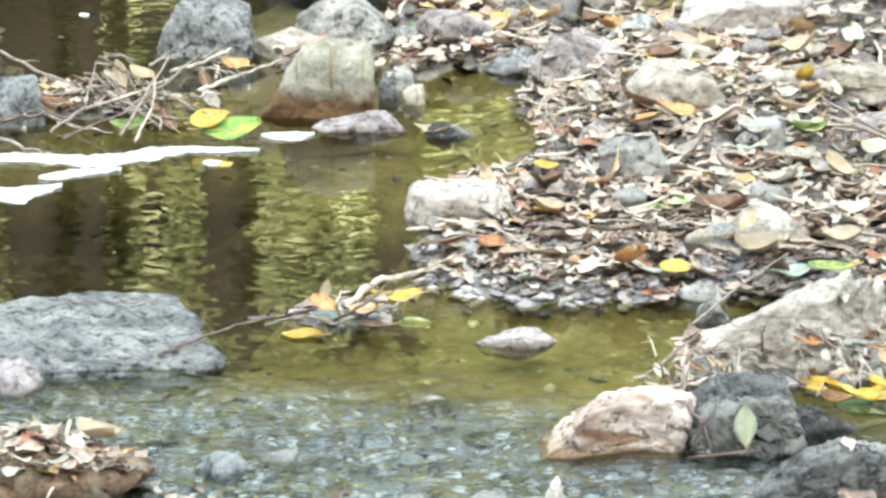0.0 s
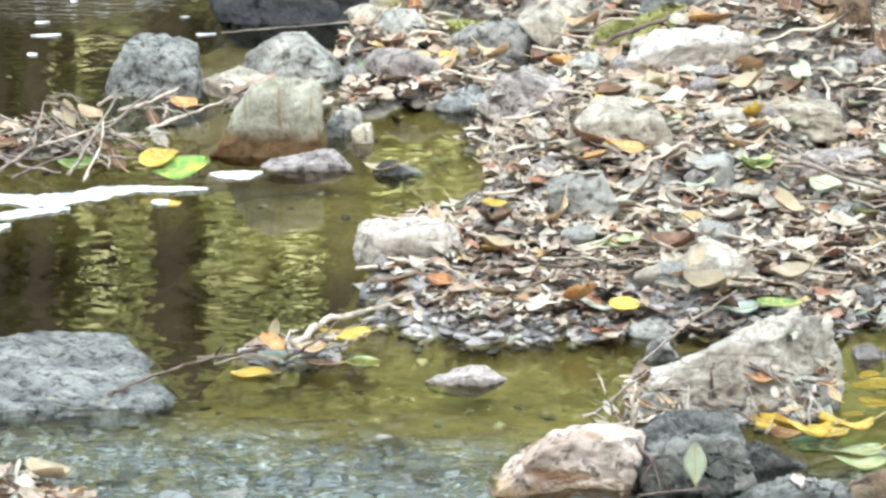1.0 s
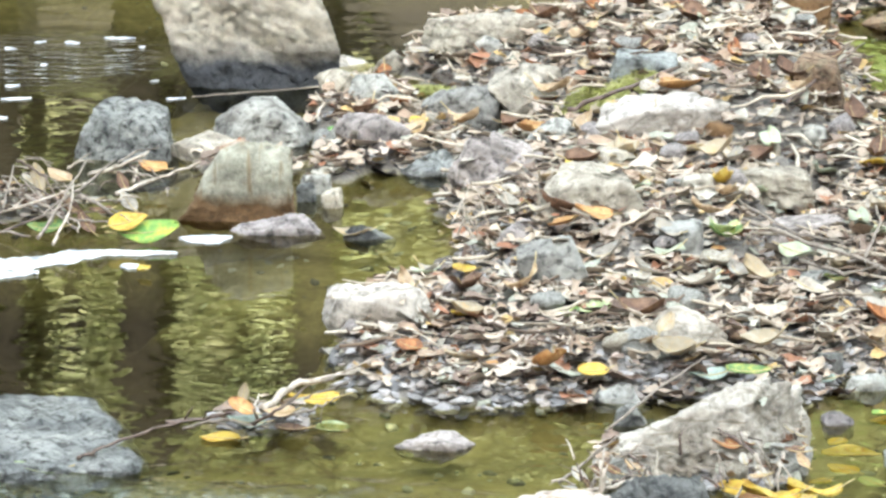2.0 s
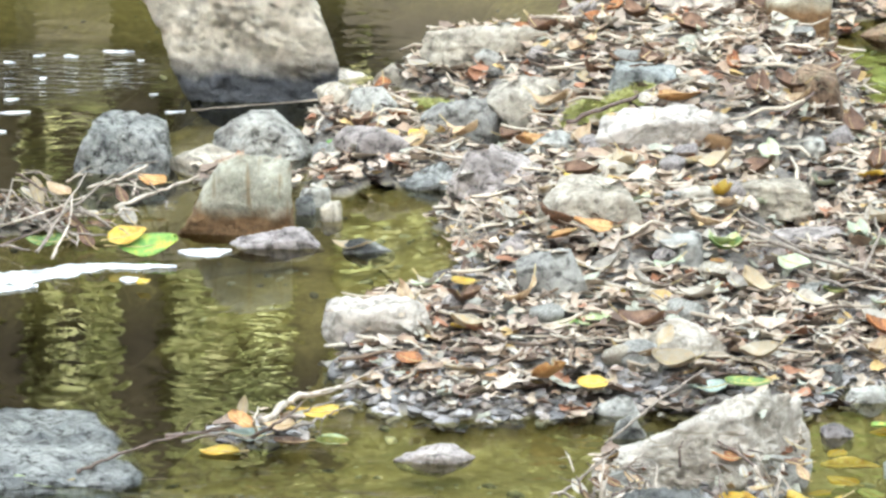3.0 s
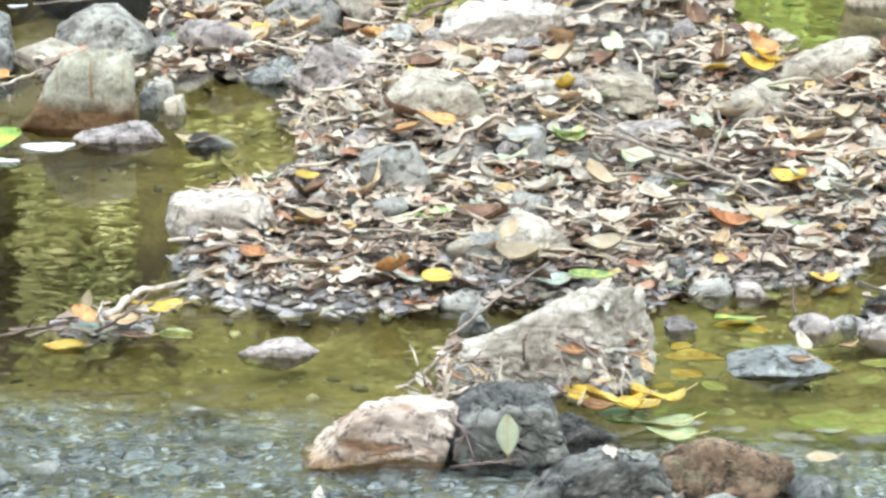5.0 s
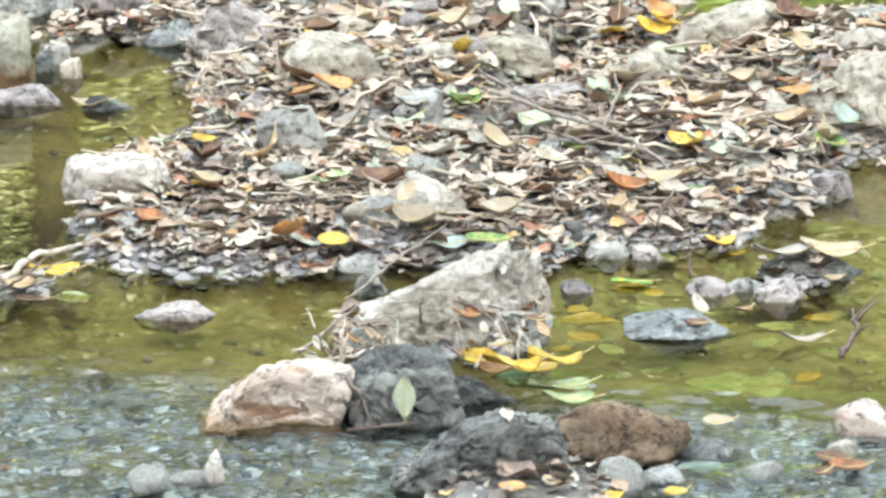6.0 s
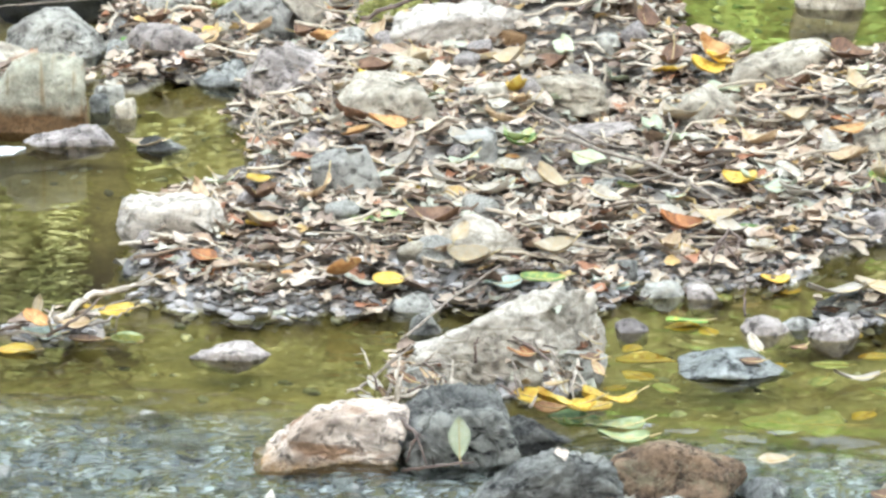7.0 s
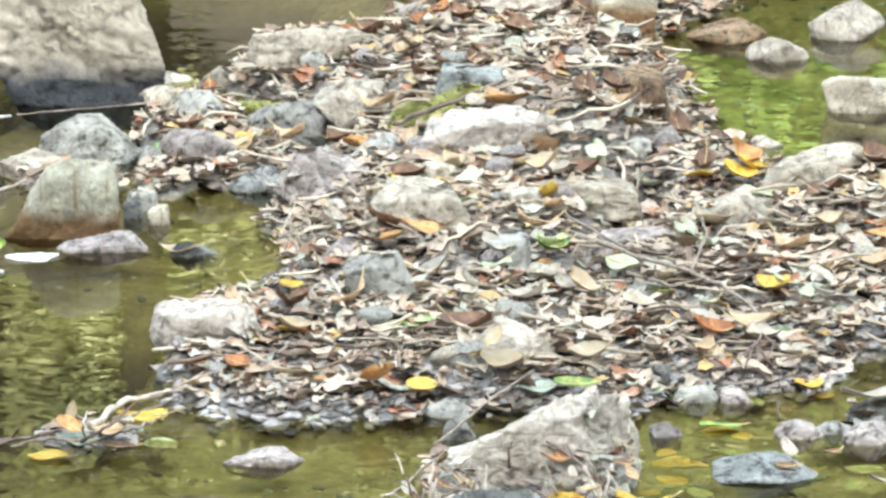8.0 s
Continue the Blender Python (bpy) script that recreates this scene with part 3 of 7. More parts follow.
def leaf_shape(kind, length, wide, curl, fold, wave, seed):
    """Blade as a curved grid from the stalk end to the tip; oval, lance or lobed outline."""
    rng = np.random.RandomState(seed)
    n, m = 11, 5
    verts, faces = [], []
    ph = rng.uniform(0, 6.28, 3)
    for i in range(n):
        u = i / (n - 1)
        if kind == "lobed":
            half = wide * 0.5 * (0.30 + 0.75 * abs(math.sin(u * math.pi * 2.5 + 0.3)) * (1 - 0.5 * u)) * (1 - u ** 6) * min(1, u * 7 + 0.1)
        elif kind == "lance":
            half = wide * 0.5 * math.sin(math.pi * min(1, u * 0.97 + 0.03)) ** 0.8
        else:
            half = wide * 0.5 * math.sin(math.pi * (0.03 + 0.95 * u ** 0.8)) ** 0.65
        half *= 1 + 0.06 * math.sin(9 * u + ph[0])
        for j in range(m):
            s = 2 * j / (m - 1) - 1
            zz = curl * length * ((u - 0.45) ** 2 * 2.2) + fold * half * abs(s) + wave * length * 0.10 * math.sin(5 * u + 2.4 * s + ph[1]) * abs(s) + curl * wide * 0.35 * s * s
            verts.append(((s * half), (u - 0.5) * length, zz))
    for i in range(n - 1):
        for j in range(m - 1):
            a = i * m + j
            faces.append((a, a + 1, a + m + 1, a + m))
    verts = np.array(verts)
    k = len(verts)
    low = verts - (0, 0, 0.0012)
    rim = [j for j in range(m)] + [i * m + m - 1 for i in range(1, n)] + [(n - 1) * m + j for j in range(m - 2, -1, -1)] + [i * m for i in range(n - 2, 0, -1)]
    faces += [tuple(reversed([p + k for p in f])) for f in faces]
    faces += [(a, a + k, b + k, b) for a, b in zip(rim, rim[1:] + rim[:1])]
    return np.vstack([verts, low]), faces, verts[2::m]


def tube(points, radii, sides=6):
    """A closed tapering tube along points."""
    pts = [Vector(p) for p in points]
    verts, faces = [], []
    for i, p in enumerate(pts):
        ahead = (pts[min(i + 1, len(pts) - 1)] - pts[max(i - 1, 0)]).normalized()
        a = ahead.cross(Vector((0.13, 0.2, 1))).normalized()
        b = ahead.cross(a)
        for k in range(sides):
            t = 2 * math.pi * k / sides
            verts.append(tuple(p + (a * math.cos(t) + b * math.sin(t)) * radii[i]))
    for i in range(len(pts) - 1):
        for k in range(sides):
            a, b = i * sides + k, i * sides + (k + 1) % sides
            faces.append((a, b, b + sides, a + sides))
    faces += [tuple(range(sides))[::-1], tuple(range(len(verts) - sides, len(verts)))]
    return verts, faces


def leaf_meshes(kind, length, wide, curl, fold, wave, seed, mat):
    v, f, rib = leaf_shape(kind, length, wide, curl, fold, wave, seed)
    blade = mesh_of("blade", v, f, mat)
    line = [tuple(rib[0] + (rib[0] - rib[1]) * 2.2 + np.array((0.003, 0, 0.001)))] + [tuple(p + np.array((0, 0, 0.0006))) for p in rib[:-1]]
    tv, tf = tube(line, [0.0011] + [0.0012 * (1 - 0.7 * i / len(line)) for i in range(len(line) - 1)], 5)
    return blade, mesh_of("midrib", tv, tf, STALK)


def leaf(name, label, x, y, z, length, wide, mat, turn=0.0, tip=0.0, side=0.0, curl=0.15, fold=0.12, wave=0.4, kind="oval", seed=1):
    """A fallen leaf lying at x, y, z. turn: about the vertical; tip: its far end raised; side: rolled over its length."""
    blade, rib = leaf_meshes(kind, length, wide, curl, fold, wave, seed, LEAF[mat])
    ob = new(name, None)
    ob.matrix_basis = pose(x, y, z, 0, 0, turn) @ pose(0, 0, 0, tip, side, 0)
    part("blade", blade, ob)
    part("midrib", rib, ob, "thin straw-coloured midrib and stalk")
    return tagged(ob, label, "leaf", "fallen leaves")


def twig(name, label, points, radius, mat, seed=1, forks=0, taper=0.6):
    """A stick along points, with knots, small bends and side shoots."""
    rng = np.random.RandomState(seed)
    pts = [Vector(p) for p in points]
    line = []
    for a, b in zip(pts, pts[1:]):
        for k in range(6):
            line.append(a.lerp(b, k / 6) + Vector(rng.normal(size=3) * radius * 0.35))
    line.append(pts[-1])
    rad = [radius * (1 - taper * i / len(line)) * rng.uniform(0.85, 1.2) for i in range(len(line))]
    base = Vector(line[0])
    v, f = tube([p - base for p in line], rad, 7)
    ob = new(name, mesh_of(name, v, f, mat))
    ob.location = base
    for k in range(forks):
        i = rng.randint(3, len(line) - 2)
        ahead = (line[i] - line[i - 1]).normalized()
        off = (ahead + Vector(rng.normal(size=3) * (0.8, 0.8, 0.35))).normalized() * rng.uniform(6, 16) * radius
        tv, tf = tube([line[i] - base, line[i] - base + off * 0.5 + Vector((0, 0, radius * 0.5)), line[i] - base + off], [rad[i] * 0.6, rad[i] * 0.45, rad[i] * 0.25], 5)
        part("side_shoot", mesh_of("side_shoot", tv, tf, mat), ob)
    return tagged(ob, label, "twig", "dead twigs")


def foam(name, label, x0, y0, x1, y1, wide, seed):
    """White froth on the water, and streaks of painted sky glare: a low uneven pad with bubble bumps."""
    rng = np.random.RandomState(seed)
    n, m = 140, 9
    a, b = np.array((x0, y0)), np.array((x1, y1))
    ahead = (b - a) / np.linalg.norm(b - a)
    across = np.array((-ahead[1], ahead[0]))
    span = np.linalg.norm(b - a)
    verts, faces = [], []
    for i in range(n):
        u = i / (n - 1)
        half = wide * 0.5 * max(min(1.0, (1 - u) * 3, u * 4), 0.0) * (0.6 + 0.7 * noise.fractal(Vector((u * span * 13, seed, 0)), 0.8, 2.0, 3) + 0.4 * (1 - u))
        mid = a + (b - a) * u + across * wide * 0.5 * noise.noise(Vector((u * span * 6, seed, 5)))
        for j in range(m):
            s = 2 * j / (m - 1) - 1
            p = mid + across * s * max(half * (1 + 0.3 * (s < 0) * noise.noise(Vector((u * span * 26, seed, 9)))), 0.002)
            verts.append((p[0], p[1], 0.001 + (1 - s ** 4) * min(0.006, wide * 0.12) * (1 + 0.5 * noise.noise(Vector((p[0] * 70, p[1] * 70, 0))))))
    for i in range(n - 1):
        for j in range(m - 1):
            q = i * m + j
            faces.append((q, q + m, q + m + 1, q + 1))
    ob = new(name, mesh_of(name, verts, faces, FROTHGLARE))
    return tagged(ob, label, "foam", "foam on the pool")


def froth_glare_material():
    m, n, l, s = material("white_froth_and_glare")
    v, plain, chance = spot(n, l)
    bub = n.new("ShaderNodeTexVoronoi")
    bub.inputs["Scale"].default_value = 160
    l.new(v, bub.inputs["Vector"])
    l.new(ramp(n, l, grain(n, l, v, 40), [(0.36, (0.26, 0.28, 0.31)), (0.56, (0.58, 0.58, 0.59))]), s.inputs["Base Color"])
    s.inputs["Roughness"].default_value = 0.3
    relief(n, l, s, bub.outputs["Distance"], 0.4, 0.003)
    return m


FROTHGLARE = froth_glare_material()


def cloud(name, shapes, places, sizes, turns, mat, smooth=True):
    """Many small pieces in one mesh: each place takes one of the shapes, turned and scaled."""
    verts, faces, at = [], [], 0
    for k, (place, size, turn) in enumerate(zip(places, sizes, turns)):
        v, f = shapes[k % len(shapes)]
        m = np.array(Euler(turn).to_matrix())
        verts.append(v * size @ m.T + place)
        faces += [tuple(i + at for i in q) for q in f]
        at += len(v)
    return new(name, mesh_of(name, np.vstack(verts), faces, mat, smooth))


# ---- ground and water ----
xs, ys = stretch((-1.9, 2.2), 0.018, (-400, 400)), stretch((5.6, 13.2), 0.018, (-300, 600))
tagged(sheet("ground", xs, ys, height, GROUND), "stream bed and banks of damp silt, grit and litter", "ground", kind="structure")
xs, ys = stretch((-1.5, 1.7), 0.010, (-15.5, 15.5)), stretch((5.9, 7.9), 0.006, (2.8, 16.6))
tagged(sheet("water", xs, ys, water_height, WATER), "clear shallow olive stream water with ripples and reflections", "water", kind="structure")

# ---- stones, leaves and twigs that stand out ----
rock("rock", "flat blue-grey slab lying low in the shallow run", -0.848, 7.908, -0.001, 0.488, 0.488, 0.030, "slate", 77, turn=14, detail=5, boxy=0.3, rough=0.04, profile=(1, 1, 1, 0.95, 0.75, 0.45), cleft=0.7, strike=10, weave=2.0)
rock("boulder", "sandy granite boulder with a dark wet foot standing in the stream", -0.497, 10.739, -0.001, 0.430, 0.291, 0.391, "boulder", 102, detail=6, taper=0.1, lean=-0.42, boxy=0.9, sink=0.06, rough=0.075, crag=0.35, cleft=0.45, strike=8, weave=3.2)
rock("boulder", "hoary pale boulder sloping to one side, litter caught on it", 0.296, 7.789, -0.000, 0.380, 0.229, 0.192, "hoary", 402, detail=6, profile=(0.22, 0.36, 0.56, 0.8, 0.98, 1.0), grooves=0.5, crag=0.2, planes=18, sharp=50, rough=0.05, cleft=0.6, strike=30, weave=1.3, boxy=0.9)
rock("rock", "low hoary stone leaning on the pale boulder, litter caught on it", 0.424, 7.749, -0.002, 0.108, 0.076, 0.056, "grey", 104, detail=4, crag=0.5, slope=-0.2)
rock("rock", "tan layered stone with a rusty underside in the shallow run", 0.033, 7.366, -0.002, 0.245, 0.132, 0.085, "tan", 311, detail=6, grooves=0.5, boxy=1.2, crag=0.15, profile=(0.05, 0.45, 0.9, 1, 1, 0.98), planes=9, sharp=110, rough=0.045, cleft=0.3, strike=-25)
rock("rock", "dark wet jagged stone with a pale top beside the run", 0.228, 7.354, -0.002, 0.205, 0.150, 0.106, "wetslate", 661, detail=6, boxy=0.5, rough=0.055, crag=0.25, profile=(0.45, 0.85, 1, 1, 1, 0.9), planes=18, sharp=90, turn=12, cleft=1.7, strike=40)
rock("rock", "small dark wet stone beside a larger one", 0.339, 7.405, -0.001, 0.130, 0.093, 0.059, "wetslate", 107, rough=0.05, crag=0.4, detail=5, planes=15, sharp=90, turn=30, cleft=1.6, strike=30, profile=(1, 0.95, 0.85, 0.72, 0.5, 0.25))
rock("rock", "long dark wet stone lying in the shallow run", 0.329, 6.996, 0.027, 0.270, 0.123, 0.095, "wetslate", 108, detail=6, grooves=0.5, rough=0.05, crag=0.4, profile=(0.15, 0.38, 0.72, 1, 1, 0.95), planes=16, sharp=90, cleft=1.5, strike=-25, boxy=0.4)
rock("rock", "brown mossy stone at the edge of the run", 0.549, 7.195, -0.002, 0.225, 0.126, 0.078, "brown", 109, detail=5, boxy=0.5, profile=(0.75, 0.85, 1, 0.95, 0.85, 0.65), cleft=0.8)
rock("rock", "flat-topped leafy brown stone in the run", -0.798, 7.068, 0.015, 0.313, 0.219, 0.074, "brown", 110, detail=5)
rock("rock", "small pale stone just breaking the surface of the pool", -0.129, 7.909, -0.001, 0.137, 0.082, 0.020, "mauve", 111, detail=4, crag=0.6, rough=0.08)
rock("rock", "whitish pink stone at the edge of the bar", -0.235, 8.519, 0.048, 0.205, 0.124, 0.070, "white", 112, detail=5, profile=(0.95, 1, 0.88, 0.92, 0.95, 0.7), cleft=0.7, sink=0.045, boxy=0.25)
rock("rock", "upright olive-grey block with a brown water mark", -0.534, 9.464, -0.002, 0.232, 0.144, 0.168, "block", 113, detail=5, boxy=1.0, taper=0.05, sink=0.03, profile=(0.15, 0.55, 0.88, 1.0, 1.0, 0.97), cleft=0.4, strike=85)
rock("rock", "rounded blue-grey stone in the stream", -0.799, 10.002, -0.000, 0.235, 0.168, 0.105, "slate", 114, boxy=0.7, detail=5, profile=(0.75, 0.95, 1, 1, 0.97, 0.85), cleft=0.8, sink=0.1)
rock("rock", "grey-green stone leaning against its neighbours", -0.512, 10.138, -0.001, 0.225, 0.180, 0.095, "grey", 115, boxy=0.4, detail=5, profile=(0.4, 0.8, 1, 0.95, 0.65, 0.5), cleft=0.8)
rock("rock", "low pale stone between larger ones", -0.621, 9.987, -0.001, 0.165, 0.152, 0.043, "pale", 116, detail=5)
rock("rock", "flat pinkish stone lying at the water's edge", -0.452, 9.345, -0.002, 0.190, 0.074, 0.043, "mauve", 117, detail=5, profile=(0.35, 0.42, 0.6, 0.9, 1, 0.85), cleft=0.7)
rock("rock", "blue-grey stone among dead twigs", -1.134, 9.390, -0.000, 0.173, 0.121, 0.094, "slate", 118, detail=5)
rock("rock", "small brown stone against the slab", -0.921, 7.621, -0.002, 0.107, 0.075, 0.059, "mauve", 119, detail=4)
rock("rock", "pale stone leaning on the sandy boulder", -0.395, 10.873, -0.012, 0.170, 0.079, 0.050, "white", 120, detail=5, profile=(1, 0.9, 0.78, 0.62, 0.5, 0.35))
rock("rock", "mauve-grey stone half sunk in litter", -0.024, 9.513, 0.057, 0.215, 0.165, 0.098, "mauve", 121, detail=5, profile=(0.7, 0.9, 1, 0.95, 0.9, 0.7), cleft=0.7)
rock("rock", "pale rounded stone half sunk in leaf litter", 0.149, 9.123, 0.085, 0.219, 0.132, 0.102, "pale", 122, detail=5, boxy=0.4, profile=(0.62, 0.95, 1, 0.9, 1, 0.85), cleft=0.7)
rock("rock", "bleached white stone with a flat slanting top", 0.296, 9.751, 0.102, 0.272, 0.163, 0.092, "white", 123, detail=5, boxy=0.8, profile=(0.5, 0.7, 0.85, 1, 1, 0.9), planes=10, sharp=45, cleft=0.7)
rock("rock", "long pale ledge of stone in the litter", 0.429, 9.393, 0.068, 0.300, 0.090, 0.056, "pale", 124, detail=5, boxy=0.7, grooves=0.4, planes=16, sharp=35, profile=(0.75, 0.9, 1, 0.95, 0.9, 0.7), cleft=0.7)
rock("rock", "pale speckled stone on the bar", 0.927, 9.544, 0.039, 0.228, 0.137, 0.110, "pale", 125, detail=5, boxy=0.5, profile=(0.5, 0.75, 0.85, 0.95, 1, 0.9), cleft=0.7)
rock("rock", "beige stone half buried in leaves", 0.738, 9.186, 0.072, 0.130, 0.085, 0.076, "pale", 126, detail=4)
rock("rock", "large pale stone on the rising bar", 1.123, 9.066, 0.012, 0.292, 0.204, 0.151, "pale", 127, detail=5, slope=0.25, cleft=0.7)
rock("rock", "flat dark stone lying by the water", 1.007, 8.662, -0.000, 0.138, 0.083, 0.045, "mauve", 128, boxy=0.4, detail=4, sink=0.06)
rock("rock", "small grey stone at the water's edge", 0.825, 8.423, -0.002, 0.093, 0.065, 0.034, "grey", 129, detail=4)
rock("rock", "blue-grey stone lying in the shallow pool", 0.687, 7.814, -0.000, 0.190, 0.147, 0.034, "bluepale", 130, crag=0.5, detail=5, profile=(0.4, 0.75, 0.9, 1, 0.8, 0.35))
rock("rock", "small purple-grey stone in the shallow pool", 0.761, 8.032, -0.002, 0.092, 0.064, 0.028, "mauve", 131, detail=4, crag=0.5, rough=0.07)
rock("rock", "small mauve stone in the shallow pool", 0.866, 7.999, -0.002, 0.086, 0.060, 0.036, "mauve", 132, detail=4, crag=0.5, rough=0.07)
rock("rock", "dark low stone under a bleached leaf", 0.929, 8.122, 0.007, 0.179, 0.090, 0.036, "wetslate", 133, detail=5)
rock("rock", "pinkish stone at the edge of the pool", 0.919, 7.257, -0.001, 0.090, 0.063, 0.058, "tan", 134, detail=4)
rock("rock", "brown block of stone in the debris", 0.621, 10.072, 0.095, 0.115, 0.104, 0.098, "brown", 135, boxy=0.6, detail=4)
rock("rock", "blue-grey flat stone in the debris", 0.264, 10.049, 0.151, 0.150, 0.106, 0.053, "bluepale", 136, boxy=0.3, detail=5)
rock("rock", "beige stone among dry debris", 0.028, 10.242, 0.058, 0.166, 0.116, 0.082, "pale", 137, detail=5)
rock("rock", "angular grey stone with a hollow beneath", -0.104, 10.225, 0.005, 0.181, 0.108, 0.093, "grey", 138, boxy=0.5, slope=0.25, detail=5, cleft=0.7)
rock("rock", "small purple-grey stone on wet grit", -0.260, 9.936, 0.034, 0.111, 0.078, 0.063, "mauve", 139, detail=4)
rock("rock", "small grey wedge of stone on wet grit", -0.168, 9.831, -0.002, 0.133, 0.080, 0.044, "slate", 140, slope=0.3, detail=4)
rock("rock", "long low beige stone at the back water", -0.049, 10.701, 0.085, 0.310, 0.108, 0.068, "pale", 141, detail=5, cleft=0.7)
rock("rock", "white stone in the far debris", 0.396, 10.832, 0.160, 0.182, 0.109, 0.061, "white", 142, boxy=0.5, detail=5)
rock("rock", "pale greenish stone standing in the green pool", 1.155, 11.308, -0.001, 0.178, 0.125, 0.085, "pale", 143, detail=5)
rock("rock", "small pale stone at the green pool", 0.979, 11.062, -0.000, 0.141, 0.085, 0.045, "pale", 144, detail=4)
rock("rock", "beige stone with a dark hollow in the green pool", 1.110, 10.532, -0.001, 0.169, 0.101, 0.078, "pale", 145, boxy=0.4, detail=5)
rock("rock", "olive-grey slab tilted in the debris", 0.616, 10.749, 0.139, 0.153, 0.092, 0.082, "block", 146, boxy=0.6, slope=0.4, detail=5)
rock("rock", "brown lump of stone by the green pool", 0.884, 11.287, -0.001, 0.193, 0.116, 0.046, "brown", 147, detail=5)
rock("rock", "grey angular stone with a yellow stain", 0.070, 8.683, 0.079, 0.135, 0.081, 0.080, "grey", 148, boxy=0.5, detail=4)
rock("rock", "grey-tan stone at the foot of the bar", 0.284, 8.330, 0.038, 0.168, 0.078, 0.088, "hoary", 149, detail=5, slope=0.2, crag=0.3, profile=(0.6, 0.9, 1, 0.95, 0.8, 0.6))
rock("rock", "dark grey box-shaped stone in the litter", 0.305, 8.919, 0.065, 0.086, 0.069, 0.059, "grey", 150, boxy=0.9, detail=4)
rock("rock", "small grey stone at the shore of the pool", 0.180, 8.181, -0.001, 0.090, 0.063, 0.034, "grey", 151, detail=4)
rock("rock", "flat dark stone in the side pool", -0.273, 9.301, -0.002, 0.101, 0.051, 0.027, "wetslate", 152, detail=4)
rock("rock", "small pale stone standing in the side pool", -0.351, 9.548, -0.001, 0.044, 0.031, 0.038, "pale", 153, detail=4, boxy=0.25)
rock("rock", "grey stone at the foot of the block", -0.403, 9.598, -0.000, 0.040, 0.032, 0.038, "slate", 154, detail=4, boxy=0.3)
# The next three streaks are sky glare on the pool, built as white pads.
foam("foam", "long raft of bright white foam on the dark pool", -1.166, 9.065, -0.630, 9.176, 0.094, 3)
foam("foam", "narrow streak of white foam on the dark pool", -1.105, 8.814, -0.970, 8.896, 0.105, 5)
foam("foam", "short streak of white foam on the dark pool", -1.019, 8.953, -0.873, 9.017, 0.058, 8)
foam("foam", "white blob of foam at the water's edge", -0.632, 9.276, -0.537, 9.308, 0.071, 11)
leaf("fallen_leaf", "yellow and green broad leaf on the water's edge", -0.688, 9.264, 0.018, 0.115, 0.056, "lime", seed=155, turn=-80, side=32, tip=4)
leaf("fallen_leaf", "bright yellow leaf floating on the pool", -0.478, 7.933, 0.003, 0.067, 0.048, "yellow", seed=156, turn=82, curl=0.05)
leaf("fallen_leaf", "orange-tan curled leaf on wet grit", 0.063, 8.191, 0.060, 0.059, 0.063, "orange", seed=157, turn=20, tip=-35, curl=0.3, side=-9)
leaf("fallen_leaf", "yellow leaf lying flat on the bar", -0.083, 8.536, 0.051, 0.051, 0.043, "yellow", seed=158, turn=85, side=12)
leaf("fallen_leaf", "long cream leaf with an orange tip", -0.079, 8.296, 0.038, 0.081, 0.048, "cream", seed=159, turn=80, curl=0.2, side=15)
leaf("fallen_leaf", "orange leaf tip beside a cream leaf", -0.028, 8.263, 0.035, 0.038, 0.033, "orange", seed=160, turn=75, side=-9)
leaf("fallen_leaf", "yellow-orange leaf at the shore", 0.134, 8.201, 0.043, 0.053, 0.044, "yellow", seed=161, turn=105, side=-15)
leaf("fallen_leaf", "rust-brown leaf on wet grit", -0.159, 8.284, 0.035, 0.044, 0.038, "rust", seed=162, turn=80, side=-9)
leaf("fallen_leaf", "rust-brown leaf near the pool", -0.177, 8.319, 0.054, 0.048, 0.042, "rust", seed=163, turn=60, tip=10, side=-9)
leaf("fallen_leaf", "cream leaf lying on the litter", 0.133, 8.784, 0.067, 0.087, 0.055, "cream", seed=164, turn=100, side=8)
leaf("fallen_leaf", "yellow-orange leaf on the litter", 0.171, 8.693, 0.073, 0.060, 0.046, "yellow", seed=165, turn=70, side=-9)
leaf("fallen_leaf", "small yellow leaf on the litter", 0.362, 8.839, 0.065, 0.037, 0.037, "yellow", seed=166, turn=10, side=-9)
leaf("fallen_leaf", "yellow leaf edge at the side pool", -0.090, 8.950, 0.028, 0.045, 0.035, "yellow", seed=167, turn=70, side=-9)
leaf("fallen_leaf", "tan-yellow leaf lying on a stone", 0.024, 8.719, 0.103, 0.044, 0.040, "yellow", seed=168, turn=70, side=-9)
leaf("fallen_leaf", "rust-orange leaf on a pale stone", 0.145, 8.935, 0.137, 0.072, 0.055, "orange", seed=169, turn=95, tip=12, side=-9)
leaf("fallen_leaf", "orange-brown leaf on a pale stone", 0.090, 8.936, 0.118, 0.062, 0.062, "orange", seed=170, turn=40, tip=-20, side=-9)
leaf("fallen_leaf", "orange-yellow curled leaf standing in litter", 0.787, 9.610, 0.113, 0.066, 0.062, "orange", seed=171, turn=60, tip=25, curl=0.4, side=-9)
leaf("fallen_leaf", "bright yellow curled leaf in litter", 0.774, 9.550, 0.088, 0.068, 0.061, "yellow", seed=172, turn=80, tip=12, curl=0.35, side=-9)
leaf("fallen_leaf", "yellow leaf in pale litter", 0.766, 8.685, 0.091, 0.066, 0.052, "yellow", seed=173, turn=60, curl=0.25, side=-9)
leaf("fallen_leaf", "orange-brown leaf on a pale stone", 0.992, 9.022, 0.098, 0.075, 0.042, "orange", seed=174, turn=115, kind="lance", side=-9)
leaf("fallen_leaf", "fresh green leaf behind a boulder", 0.394, 8.177, 0.050, 0.076, 0.042, "green", seed=175, turn=92, side=-9)
